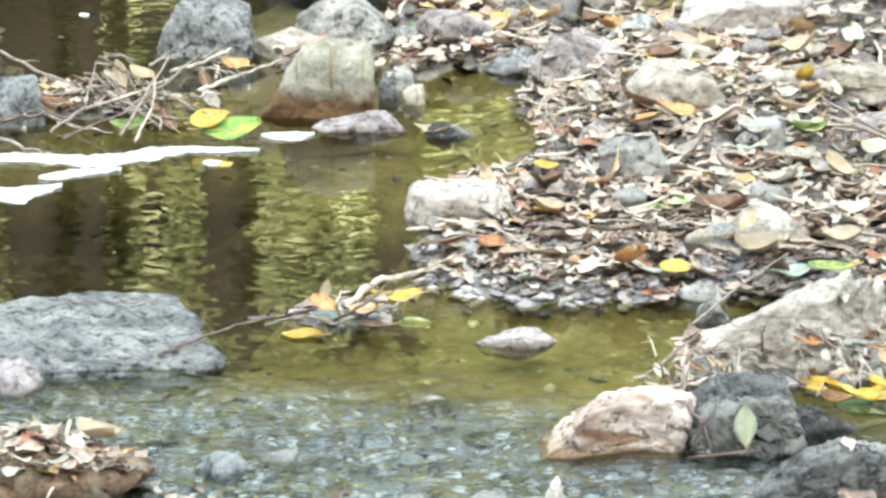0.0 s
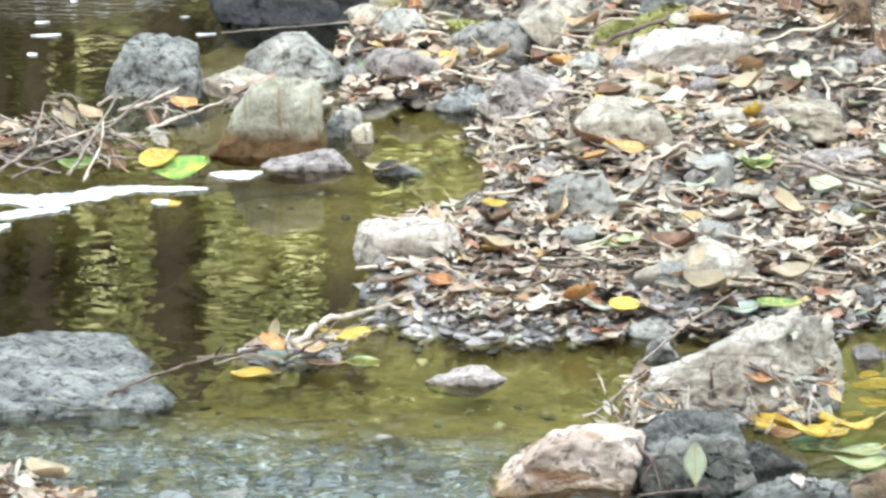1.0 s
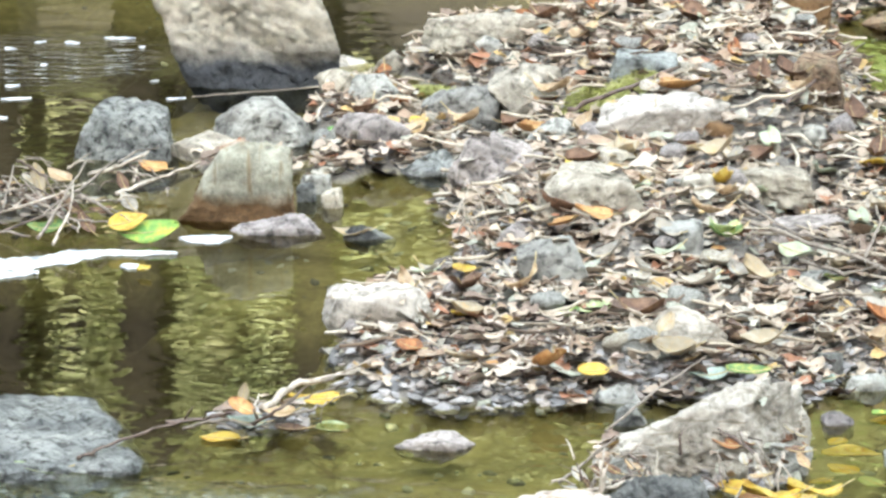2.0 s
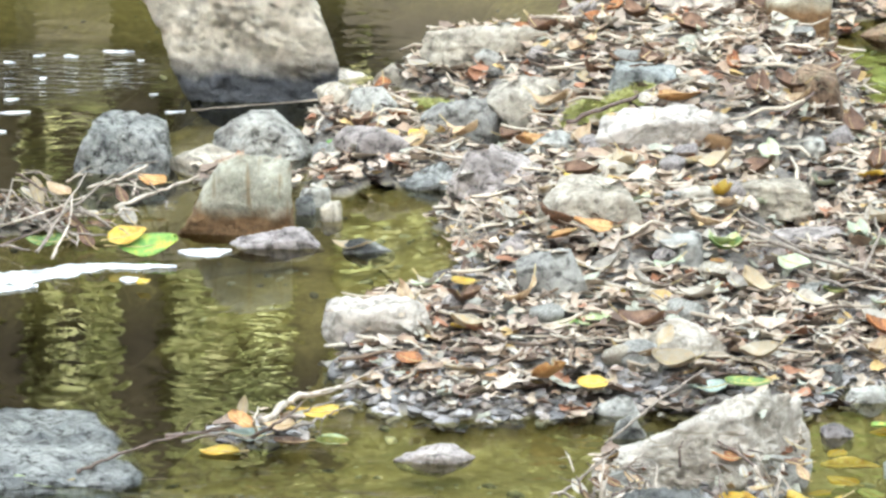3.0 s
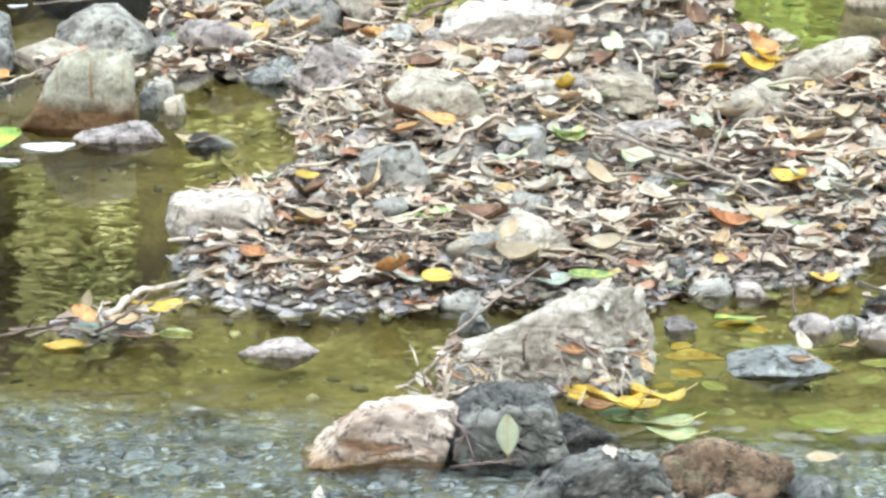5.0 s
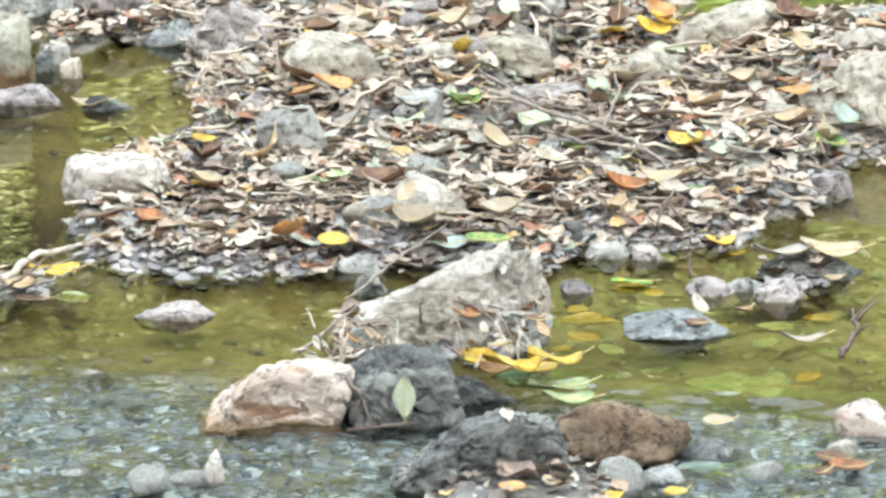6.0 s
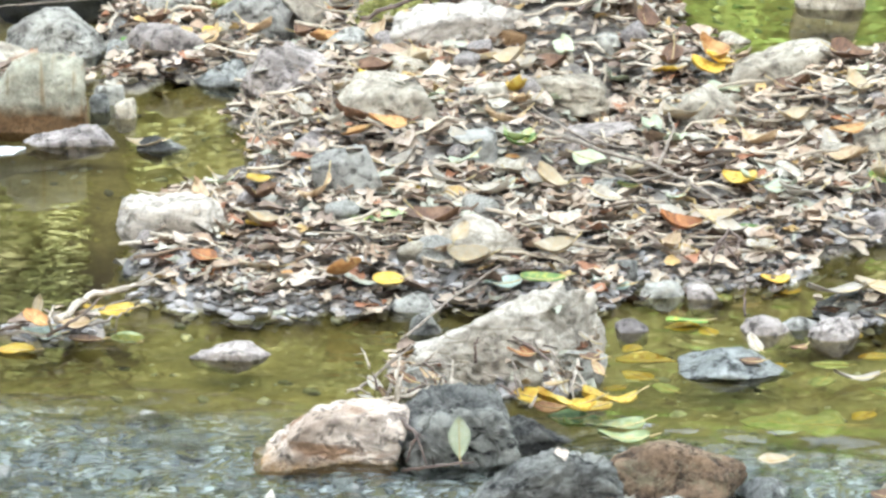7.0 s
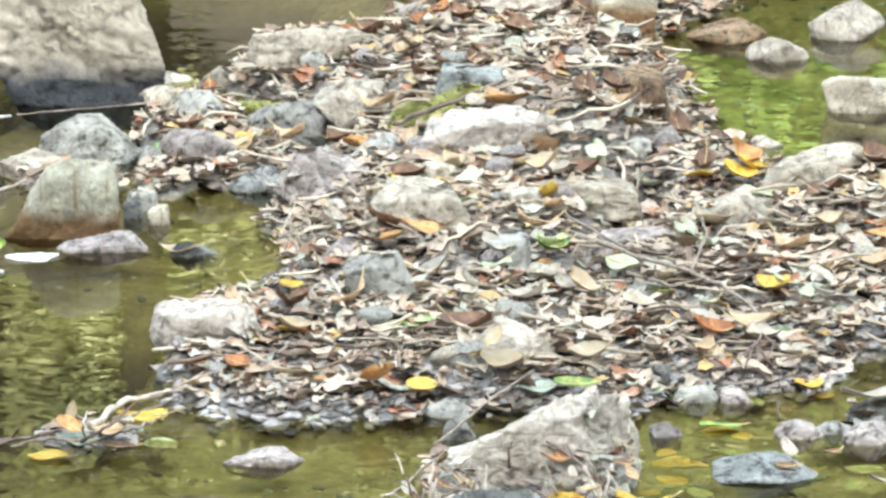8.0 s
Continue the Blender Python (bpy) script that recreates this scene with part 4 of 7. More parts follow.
leaf("fallen_leaf", "blue-green wet leaf at the pool", 0.511, 8.252, 0.016, 0.069, 0.048, "teal", seed=176, turn=85, side=-9)
leaf("fallen_leaf", "blue-green wet leaf at the pool", 0.329, 8.204, 0.036, 0.070, 0.038, "teal", seed=177, turn=110, side=-9)
leaf("fallen_leaf", "pale green leaf hanging on a dark stone", 0.226, 7.264, 0.060, 0.065, 0.034, "pallid", seed=178, turn=4, tip=78, curl=0.05, kind="lance")
leaf("fallen_leaf", "yellow leaf strand on dark water", 0.344, 7.501, 0.050, 0.053, 0.035, "yellow", seed=179, turn=60, side=-28)
leaf("fallen_leaf", "long yellow leaf on the pool's edge", 0.398, 7.458, 0.050, 0.091, 0.040, "yellow", seed=180, turn=82, side=-20, kind="lobed", curl=0.3, wave=1.2)
leaf("fallen_leaf", "yellow leaf on the pool's edge", 0.464, 7.476, 0.050, 0.087, 0.038, "yellow", seed=181, turn=98, side=-14, kind="lance", curl=0.3, wave=1.2)
leaf("fallen_leaf", "pale green leaf floating by the stones", 0.473, 7.479, 0.006, 0.098, 0.061, "palegreen", seed=182, turn=105)
leaf("fallen_leaf", "pale green leaf floating by the stones", 0.483, 7.414, 0.008, 0.080, 0.052, "palegreen", seed=183, turn=80)
leaf("fallen_leaf", "green leaf in the shade of yellow leaves", 0.422, 7.500, 0.006, 0.061, 0.061, "green", seed=184, turn=40)
leaf("fallen_leaf", "pale green lobed leaf just under the water", 0.757, 7.555, -0.013, 0.168, 0.168, "palegreen", seed=185, turn=80, kind="lobed", curl=0.01, fold=0.02, wave=0.05)
leaf("fallen_leaf", "yellow-orange leaf on wet gravel", 0.352, 7.030, 0.018, 0.074, 0.036, "yellow", seed=186, turn=100, side=-9)
leaf("fallen_leaf", "orange leaf on wet gravel", 0.368, 6.861, 0.048, 0.040, 0.032, "orange", seed=187, turn=70, side=-9)
leaf("fallen_leaf", "yellow leaf on wet gravel", 0.513, 6.888, 0.025, 0.034, 0.036, "yellow", seed=188, turn=30, side=-9)
leaf("fallen_leaf", "yellow leaf under shallow water", 0.548, 7.886, -0.006, 0.097, 0.055, "yellow", seed=189, turn=80, curl=0.02)
leaf("fallen_leaf", "yellow leaf under shallow water", 0.622, 8.079, -0.006, 0.060, 0.047, "yellow", seed=190, turn=90, curl=0.02)
leaf("fallen_leaf", "red-brown leaf against a boulder", 0.458, 7.835, 0.020, 0.042, 0.037, "rust", seed=191, turn=80, tip=20, side=-9)
leaf("fallen_leaf", "dark red curled leaf on grit", 0.645, 8.484, 0.059, 0.079, 0.055, "rust", seed=192, turn=100, curl=0.4, tip=10, side=-9)
leaf("fallen_leaf", "pale pink curled leaf on grit", 0.710, 8.502, 0.070, 0.083, 0.039, "cream", seed=193, turn=80, curl=0.35, kind="lance", side=-9)
leaf("fallen_leaf", "bright orange leaf on dead twigs", -0.712, 9.715, 0.038, 0.060, 0.049, "orange", seed=194, turn=70, tip=10, side=-9)
leaf("fallen_leaf", "pale green leaf floating beside the slab", -0.756, 7.735, 0.006, 0.081, 0.047, "palegreen", seed=195, turn=84)
leaf("fallen_leaf", "cream leaf curled in the side pool", -0.308, 9.295, 0.008, 0.071, 0.047, "cream", seed=196, turn=84, curl=0.25)
leaf("fallen_leaf", "large bleached leaf over a dark stone", 0.881, 8.095, 0.048, 0.104, 0.057, "white", seed=197, turn=100, curl=0.2, side=10)
leaf("fallen_leaf", "bleached leaf on the same dark stone", 0.964, 8.116, 0.047, 0.104, 0.057, "cream", seed=198, turn=75, curl=0.2, side=-9)
leaf("fallen_leaf", "bleached leaf propped on a stone", 0.257, 8.215, 0.122, 0.051, 0.028, "cream", seed=199, turn=-25, tip=25, side=9)
leaf("fallen_leaf", "pale green leaf lying on litter", 0.141, 8.469, 0.080, 0.055, 0.059, "palegreen", seed=200, turn=20, side=-9)
leaf("fallen_leaf", "olive green leaf on litter", 0.094, 8.478, 0.072, 0.043, 0.039, "lime", seed=201, turn=60, side=-9)
leaf("fallen_leaf", "green rolled leaf in the litter", 0.387, 8.954, 0.090, 0.064, 0.041, "green", seed=202, turn=105, curl=0.5, side=-9)
leaf("fallen_leaf", "small yellow leaf in the litter", -0.194, 10.069, 0.052, 0.041, 0.041, "yellow", seed=203, turn=60, side=-9)
leaf("fallen_leaf", "yellow-green grass leaf at the block's foot", -0.337, 10.009, 0.044, 0.080, 0.034, "lime", seed=204, turn=85, side=-9)
twig("twig", "straight pale stick lying along the boulder's foot", [(-0.680, 10.446, 0.020), (-0.527, 10.486, 0.024), (-0.362, 10.554, 0.023)], 0.0019, BARK, 205, 0, 0.6)
leaf("fallen_leaf", "white leaf in the far debris", -0.201, 10.611, 0.084, 0.061, 0.031, "white", seed=206, turn=45, side=-9)
leaf("fallen_leaf", "green leaf by the green pool", 0.687, 10.017, 0.050, 0.053, 0.051, "green", seed=207, turn=30, side=-9)
leaf("fallen_leaf", "blue-green leaf by the green pool", 0.763, 10.110, 0.029, 0.070, 0.070, "teal", seed=208, turn=70, tip=15, side=-9)
leaf("fallen_leaf", "dull green leaf on the bar", 1.045, 8.860, 0.044, 0.062, 0.050, "green", seed=209, turn=70, tip=10, side=-9)
leaf("fallen_leaf", "orange-brown leaf caught on the stick dam", -0.443, 7.941, 0.052, 0.050, 0.041, "orange", seed=210, turn=60, tip=20, side=-9)
leaf("fallen_leaf", "blue-grey wet leaf caught on the stick dam", -0.436, 7.942, 0.027, 0.065, 0.042, "teal", seed=211, turn=95, tip=8, side=-9)
leaf("fallen_leaf", "yellow leaf draped over the stick dam", -0.341, 8.110, 0.019, 0.104, 0.041, "yellow", seed=212, turn=100, tip=5, side=-9)
leaf("fallen_leaf", "cream leaf standing upright on the stick dam", -0.449, 8.100, 0.028, 0.047, 0.019, "cream", seed=213, turn=-20, tip=65, kind="lance", side=9)
leaf("fallen_leaf", "pale green leaf under shallow water", -0.299, 8.015, -0.006, 0.056, 0.056, "palegreen", seed=214, turn=40)
leaf("fallen_leaf", "upright dead leaf in the twig heap", -0.926, 9.583, 0.049, 0.062, 0.029, "cream", seed=215, turn=20, tip=65, kind="lance", side=-9)
leaf("fallen_leaf", "green leaf in the shade under twigs", -0.887, 9.295, 0.018, 0.075, 0.054, "green", seed=216, turn=80, side=-9)
twig("twig", "thin dark stick bridging slab and stick dam", [(-0.692, 7.732, 0.028), (-0.646, 7.835, 0.022), (-0.573, 7.917, 0.028), (-0.472, 7.918, 0.049)], 0.0033, DARKBARK, 217, 3, 0.6)
twig("twig", "dark wet stick lying in the stick dam", [(-0.568, 7.966, 0.019), (-0.512, 7.970, 0.024), (-0.453, 7.910, 0.053)], 0.0040, DARKBARK, 218, 1, 0.6)
twig("twig", "bleached curved stick on the stick dam", [(-0.408, 7.978, 0.041), (-0.378, 8.099, 0.038), (-0.328, 8.134, 0.044), (-0.260, 8.236, 0.037)], 0.0076, PALEBARK, 219, 2, 0.6)
twig("twig", "grey stick lying in the stick dam", [(-0.392, 7.993, 0.032), (-0.333, 8.141, 0.019), (-0.278, 8.197, 0.023)], 0.0041, BARK, 220, 1, 0.6)
twig("twig", "bleached long stick on the dead twigs", [(-0.770, 9.529, 0.028), (-0.689, 9.626, 0.039), (-0.620, 9.762, 0.039)], 0.0048, PALEBARK, 221, 0, 0.6)
twig("twig", "bleached short stick on the dead twigs", [(-0.838, 9.687, 0.029), (-0.768, 9.645, 0.059), (-0.720, 9.726, 0.068)], 0.0056, PALEBARK, 222, 1, 0.6)
twig("twig", "grey branching twig over the water", [(-1.172, 9.692, 0.068), (-1.094, 9.583, 0.060), (-1.008, 9.494, 0.049)], 0.0039, BARK, 223, 3, 0.6)
twig("twig", "grey twig in the twig heap", [(-0.890, 9.212, 0.019), (-0.857, 9.274, 0.069), (-0.828, 9.571, 0.088)], 0.0040, BARK, 224, 2, 0.6)
twig("twig", "grey twig in the twig heap", [(-0.998, 9.386, 0.020), (-0.906, 9.341, 0.058), (-0.819, 9.458, 0.069)], 0.0039, PALEBARK, 225, 2, 0.6)
twig("twig", "grey twig in the twig heap", [(-0.932, 9.389, 0.058), (-0.841, 9.330, 0.028), (-0.744, 9.328, 0.018)], 0.0039, BARK, 226, 2, 0.6)
twig("twig", "curved grey twig in the twig heap", [(-0.835, 9.388, 0.058), (-0.786, 9.322, 0.060), (-0.740, 9.338, 0.019)], 0.0054, BARK, 227, 1, 0.6)
twig("twig", "grey twig in the twig heap", [(-1.075, 9.398, 0.028), (-0.982, 9.234, 0.030), (-0.908, 9.231, 0.019)], 0.0038, BARK, 228, 2, 0.6)
twig("twig", "bent twig in the twig heap", [(-0.973, 9.654, 0.068), (-0.905, 9.510, 0.068), (-0.854, 9.349, 0.029)], 0.0031, DARKBARK, 229, 2, 0.6)
twig("twig", "grey twig in the twig heap", [(-1.116, 9.188, 0.019), (-1.060, 9.112, 0.020), (-1.013, 9.116, 0.010)], 0.0038, BARK, 230, 0, 0.6)
twig("twig", "forked grey branch lying on the litter", [(0.422, 9.124, 0.085), (0.533, 8.864, 0.098), (0.626, 8.728, 0.105), (0.713, 8.547, 0.096), (0.774, 8.435, 0.037)], 0.0049, BARK, 231, 4, 0.6)
twig("twig", "side branch on the forked grey branch", [(0.562, 8.828, 0.067), (0.629, 8.768, 0.097), (0.662, 8.879, 0.134), (0.674, 9.273, 0.097)], 0.0038, BARK, 232, 2, 0.6)
twig("twig", "grey stick lying on the litter", [(0.520, 8.901, 0.060), (0.586, 8.727, 0.078), (0.656, 8.725, 0.094)], 0.0036, BARK, 233, 1, 0.6)
twig("twig", "dark straight branch lying across the debris", [(0.105, 9.859, 0.125), (0.215, 9.843, 0.170), (0.335, 9.994, 0.184)], 0.0052, DARKBARK, 234, 1, 0.4)
twig("twig", "thin stick leaning on the boulder", [(0.073, 7.664, 0.009), (0.118, 7.721, 0.029), (0.164, 7.751, 0.060)], 0.0032, BARK, 235, 1, 0.6)
twig("twig", "thin stick on the boulder's flank", [(0.148, 7.860, 0.037), (0.242, 7.969, 0.082), (0.320, 8.088, 0.102)], 0.0027, BARK, 236, 0, 0.6)
twig("twig", "pale forked root between the stones", [(0.127, 7.408, 0.047), (0.140, 7.441, 0.078), (0.134, 7.461, 0.108)], 0.0056, PALEBARK, 237, 2, 0.6)
twig("twig", "pale bent root lying on the stones", [(0.106, 7.480, 0.050), (0.158, 7.444, 0.070), (0.194, 7.503, 0.068)], 0.0044, PALEBARK, 238, 2, 0.6)
twig("twig", "dark twig hooked over the boulder", [(0.303, 7.729, 0.080), (0.350, 7.686, 0.078), (0.379, 7.619, 0.070)], 0.0045, DARKBARK, 239, 1, 0.6)
twig("twig", "small dark twig standing on the boulder", [(0.264, 7.657, 0.059), (0.262, 7.655, 0.087), (0.269, 7.661, 0.100)], 0.0026, DARKBARK, 240, 0, 0.6)
twig("twig", "pale stick beside the boulder", [(0.377, 7.585, 0.080), (0.394, 7.567, 0.048), (0.407, 7.547, 0.017)], 0.0038, PALEBARK, 241, 1, 0.6)
twig("twig", "pale stick beside the boulder", [(0.428, 7.704, 0.049), (0.413, 7.595, 0.040), (0.415, 7.578, 0.017)], 0.0032, PALEBARK, 242, 0, 0.6)
twig("twig", "thin black stalk standing in the water", [(0.727, 8.099, 0.008), (0.729, 8.126, 0.037), (0.730, 8.129, 0.068)], 0.0027, DARKBARK, 243, 0, 0.6)
twig("twig", "dark broken twig at the pool's edge", [(0.929, 7.629, 0.010), (0.955, 7.670, 0.039), (0.953, 7.700, 0.068)], 0.0058, DARKBARK, 244, 3, 0.6)
twig("twig", "dark root at the foot of the wet stone", [(0.141, 7.257, 0.009), (0.187, 7.214, 0.030), (0.247, 7.233, 0.030)], 0.0030, DARKBARK, 245, 2, 0.6)
twig("twig", "dark root tangle between the stones", [(0.138, 7.322, 0.069), (0.163, 7.272, 0.058), (0.146, 7.267, 0.019)], 0.0037, DARKBARK, 246, 3, 0.6)
twig("twig", "pale dry stem on the bar", [(-0.114, 9.173, 0.019), (-0.090, 9.156, 0.072), (-0.096, 9.163, 0.108)], 0.0030, PALEBARK, 247, 2, 0.6)
twig("twig", "brown stick in the top debris", [(0.537, 9.798, 0.150), (0.634, 10.101, 0.150), (0.755, 10.700, 0.085)], 0.0045, DARKBARK, 249, 3, 0.6)
foam("foam", "small fleck of white foam on brown water", -1.132, 11.028, -1.108, 11.015, 0.026, 86)
foam("foam", "small fleck of white foam on brown water", -1.004, 11.095, -0.970, 11.082, 0.030, 185)
foam("foam", "small fleck of white foam on brown water", -0.920, 11.144, -0.851, 11.132, 0.026, 260)
foam("foam", "small fleck of white foam on brown water", -1.073, 11.089, -1.046, 11.101, 0.022, 129)
foam("foam", "small fleck of white foam on brown water", -1.090, 10.503, -1.026, 10.514, 0.023, 186)
foam("foam", "small fleck of white foam on brown water", -1.094, 10.632, -1.064, 10.644, 0.024, 156)
foam("foam", "small fleck of white foam on brown water", -1.080, 10.327, -1.058, 10.317, 0.026, 194)
foam("foam", "small fleck of white foam on brown water", -1.037, 10.853, -1.021, 10.853, 0.025, 175)
foam("foam", "small fleck of white foam on brown water", -0.836, 11.045, -0.821, 11.045, 0.022, 316)
foam("foam", "small fleck of white foam on brown water", -0.785, 10.684, -0.766, 10.695, 0.017, 399)
foam("foam", "small fleck of white foam on brown water", -0.739, 10.508, -0.697, 10.519, 0.020, 468)
twig("twig", "thin grey twig in the twig heap", [(-1.025, 9.229, 0.020), (-0.967, 9.297, 0.053), (-0.970, 9.561, 0.079)], 0.0032, BARK, 250, 2, 0.6)
twig("twig", "thin grey twig in the twig heap", [(-0.859, 9.164, 0.020), (-0.835, 9.268, 0.060), (-0.839, 9.381, 0.088)], 0.0031, PALEBARK, 251, 2, 0.6)
twig("twig", "thin grey twig in the twig heap", [(-1.123, 9.442, 0.039), (-1.017, 9.370, 0.059), (-0.939, 9.459, 0.058)], 0.0031, BARK, 252, 3, 0.6)
twig("twig", "thin brown twig in the twig heap", [(-0.914, 9.303, 0.029), (-0.826, 9.417, 0.068), (-0.776, 9.608, 0.079)], 0.0032, BARK, 253, 2, 0.6)
twig("twig", "thin brown twig in the twig heap", [(-1.000, 9.191, 0.018), (-0.893, 9.304, 0.040), (-0.782, 9.396, 0.029)], 0.0031, DARKBARK, 254, 2, 0.6)
twig("twig", "thin grey twig in the twig heap", [(-0.821, 9.280, 0.018), (-0.861, 9.307, 0.039), (-0.954, 9.505, 0.069)], 0.0032, BARK, 255, 2, 0.6)
twig("twig", "dark twig lying in the twig heap", [(-1.126, 9.279, 0.029), (-1.041, 9.290, 0.043), (-0.955, 9.278, 0.030)], 0.0039, DARKBARK, 256, 2, 0.6)
leaf("fallen_leaf", "dead brown leaf in the twig heap", -1.036, 9.393, 0.035, 0.054, 0.043, "brown", seed=257, turn=70, side=-9)
leaf("fallen_leaf", "tan dead leaf in the twig heap", -0.885, 9.587, 0.050, 0.055, 0.038, "tan", seed=258, turn=60, tip=20, side=-9)
leaf("fallen_leaf", "tan dead leaf in the twig heap", -0.820, 9.464, 0.029, 0.050, 0.037, "grey", seed=259, turn=110, side=-9)
leaf("fallen_leaf", "yellow leaf caught on the stones by the pool", 0.435, 7.506, 0.030, 0.074, 0.044, "yellow", seed=260, turn=110, side=-15)
leaf("fallen_leaf", "brown-yellow leaf caught on the stones by the pool", 0.374, 7.506, 0.030, 0.053, 0.039, "orange", seed=261, turn=70, side=-15)
leaf("fallen_leaf", "green leaf in the shade of yellow leaves", 0.401, 7.511, 0.010, 0.061, 0.039, "green", seed=262, turn=95, side=-20)
leaf("fallen_leaf", "sodden leaf under shallow water in the pool", 0.529, 7.796, -0.005, 0.064, 0.045, "yellow", seed=263, turn=40, curl=0.02, fold=0.03, wave=0.1)
leaf("fallen_leaf", "sodden leaf under shallow water in the pool", 0.662, 8.051, -0.005, 0.047, 0.033, "yellow", seed=264, turn=15, curl=0.02, fold=0.03, wave=0.1)
leaf("fallen_leaf", "sodden leaf under shallow water in the pool", 0.844, 7.851, -0.005, 0.064, 0.045, "palegreen", seed=265, turn=80, curl=0.02, fold=0.03, wave=0.1)
leaf("fallen_leaf", "sodden leaf under shallow water in the pool", 0.569, 7.726, -0.005, 0.054, 0.038, "palegreen", seed=266, turn=30, curl=0.02, fold=0.03, wave=0.1)
leaf("fallen_leaf", "sodden leaf under shallow water in the pool", 0.899, 8.026, -0.005, 0.053, 0.037, "yellow", seed=267, turn=0, curl=0.02, fold=0.03, wave=0.1)
leaf("fallen_leaf", "sodden leaf under shallow water in the pool", 0.752, 7.846, -0.005, 0.046, 0.032, "yellow", seed=268, turn=100, curl=0.02, fold=0.03, wave=0.1)
leaf("fallen_leaf", "sodden leaf under shallow water in the pool", 0.821, 7.755, -0.005, 0.060, 0.042, "palegreen", seed=269, turn=155, curl=0.02, fold=0.03, wave=0.1)
leaf("fallen_leaf", "sodden leaf under shallow water in the pool", 0.529, 7.952, -0.005, 0.046, 0.032, "yellow", seed=270, turn=150, curl=0.02, fold=0.03, wave=0.1)
leaf("fallen_leaf", "sodden leaf under shallow water in the pool", 0.923, 7.899, -0.005, 0.055, 0.039, "yellow", seed=271, turn=100, curl=0.02, fold=0.03, wave=0.1)
leaf("fallen_leaf", "pale sodden leaf in the shallow pool", 0.618, 8.155, -0.005, 0.044, 0.031, "cream", seed=272, turn=170, curl=0.02, fold=0.03, wave=0.1)
leaf("fallen_leaf", "pale sodden leaf in the shallow pool", 0.736, 8.206, -0.005, 0.048, 0.033, "cream", seed=273, turn=110, curl=0.02, fold=0.03, wave=0.1)
leaf("fallen_leaf", "sodden leaf under shallow water in the pool", 0.821, 8.294, -0.005, 0.044, 0.031, "yellow", seed=274, turn=130, curl=0.02, fold=0.03, wave=0.1)
leaf("fallen_leaf", "sodden leaf under shallow water in the pool", 0.702, 8.259, -0.005, 0.050, 0.035, "palegreen", seed=275, turn=10, curl=0.02, fold=0.03, wave=0.1)
leaf("fallen_leaf", "sodden leaf under shallow water in the pool", 0.488, 7.727, -0.005, 0.041, 0.029, "yellow", seed=276, turn=120, curl=0.02, fold=0.03, wave=0.1)
leaf("fallen_leaf", "sodden leaf under shallow water in the pool", 0.869, 7.569, -0.005, 0.053, 0.037, "yellow", seed=277, turn=140, curl=0.02, fold=0.03, wave=0.1)
leaf("fallen_leaf", "sodden leaf under shallow water in the pool", 0.918, 7.692, -0.005, 0.045, 0.032, "palegreen", seed=278, turn=60, curl=0.02, fold=0.03, wave=0.1)
leaf("fallen_leaf", "dead leaf on wet stones by the run", 0.853, 7.107, 0.011, 0.050, 0.035, "brown", seed=279, turn=60, side=-9)
leaf("fallen_leaf", "dead leaf on wet stones by the run", 0.873, 7.062, 0.012, 0.055, 0.039, "rust", seed=280, turn=90, side=-9)
leaf("fallen_leaf", "dead leaf on wet stones by the run", 0.833, 7.036, 0.012, 0.042, 0.029, "brown", seed=281, turn=135, side=-9)
leaf("fallen_leaf", "dead leaf on wet stones by the run", 0.702, 7.291, 0.010, 0.048, 0.034, "cream", seed=282, turn=100, side=-9)
leaf("fallen_leaf", "dead leaf on wet stones by the run", 0.610, 6.953, 0.010, 0.038, 0.026, "yellow", seed=283, turn=115, side=-9)
leaf("fallen_leaf", "dead leaf on wet stones by the run", 0.431, 6.903, 0.042, 0.041, 0.028, "cream", seed=284, turn=50, side=-9)
rock("rock", "small pale stone among dead leaves at the run", 0.874, 7.157, -0.001, 0.051, 0.035, 0.024, "pale", 285, detail=4)
rock("rock", "low grey stone in the shallow pool", 0.815, 8.057, -0.002, 0.075, 0.060, 0.021, "grey", 286, detail=4)
rock("rock", "low wet stone at the run", 0.681, 7.173, -0.000, 0.093, 0.074, 0.023, "slate", 287, detail=4)
rock("rock", "low wet stone at the run", 0.595, 7.037, -0.001, 0.074, 0.060, 0.025, "grey", 288, detail=4)
rock("rock", "pale wet stone breaking the run", -0.553, 7.225, -0.001, 0.085, 0.070, 0.030, "bluepale", 289, detail=4, profile=(0.5, 0.8, 1, 1, 0.8, 0.5))
rock("rock", "small pale wet stone breaking the run", -0.058, 7.068, -0.001, 0.030, 0.023, 0.042, "white", 290, detail=4)
twig("twig", "brown stick lying on the stick dam", [(-0.427, 7.932, 0.026), (-0.378, 7.890, 0.066), (-0.342, 8.121, 0.040)], 0.0034, DARKBARK, 291, 2, 0.6)
twig("twig", "grey stick lying on the stick dam", [(-0.538, 7.934, 0.020), (-0.472, 7.916, 0.040), (-0.399, 7.932, 0.021)], 0.0033, BARK, 292, 2, 0.6)
twig("twig", "pale stalk standing on the stick dam", [(-0.418, 7.944, 0.032), (-0.420, 7.918, 0.063), (-0.417, 8.005, 0.058)], 0.0027, PALEBARK, 293, 1, 0.6)
twig("twig", "brown stick in the dam beside the bar", [(-0.372, 7.947, 0.036), (-0.329, 8.023, 0.028), (-0.289, 8.087, 0.030)], 0.0034, BARK, 294, 2, 0.6)
leaf("fallen_leaf", "brown sodden leaf in the stick dam", -0.363, 7.960, 0.010, 0.056, 0.037, "brown", seed=295, turn=80)
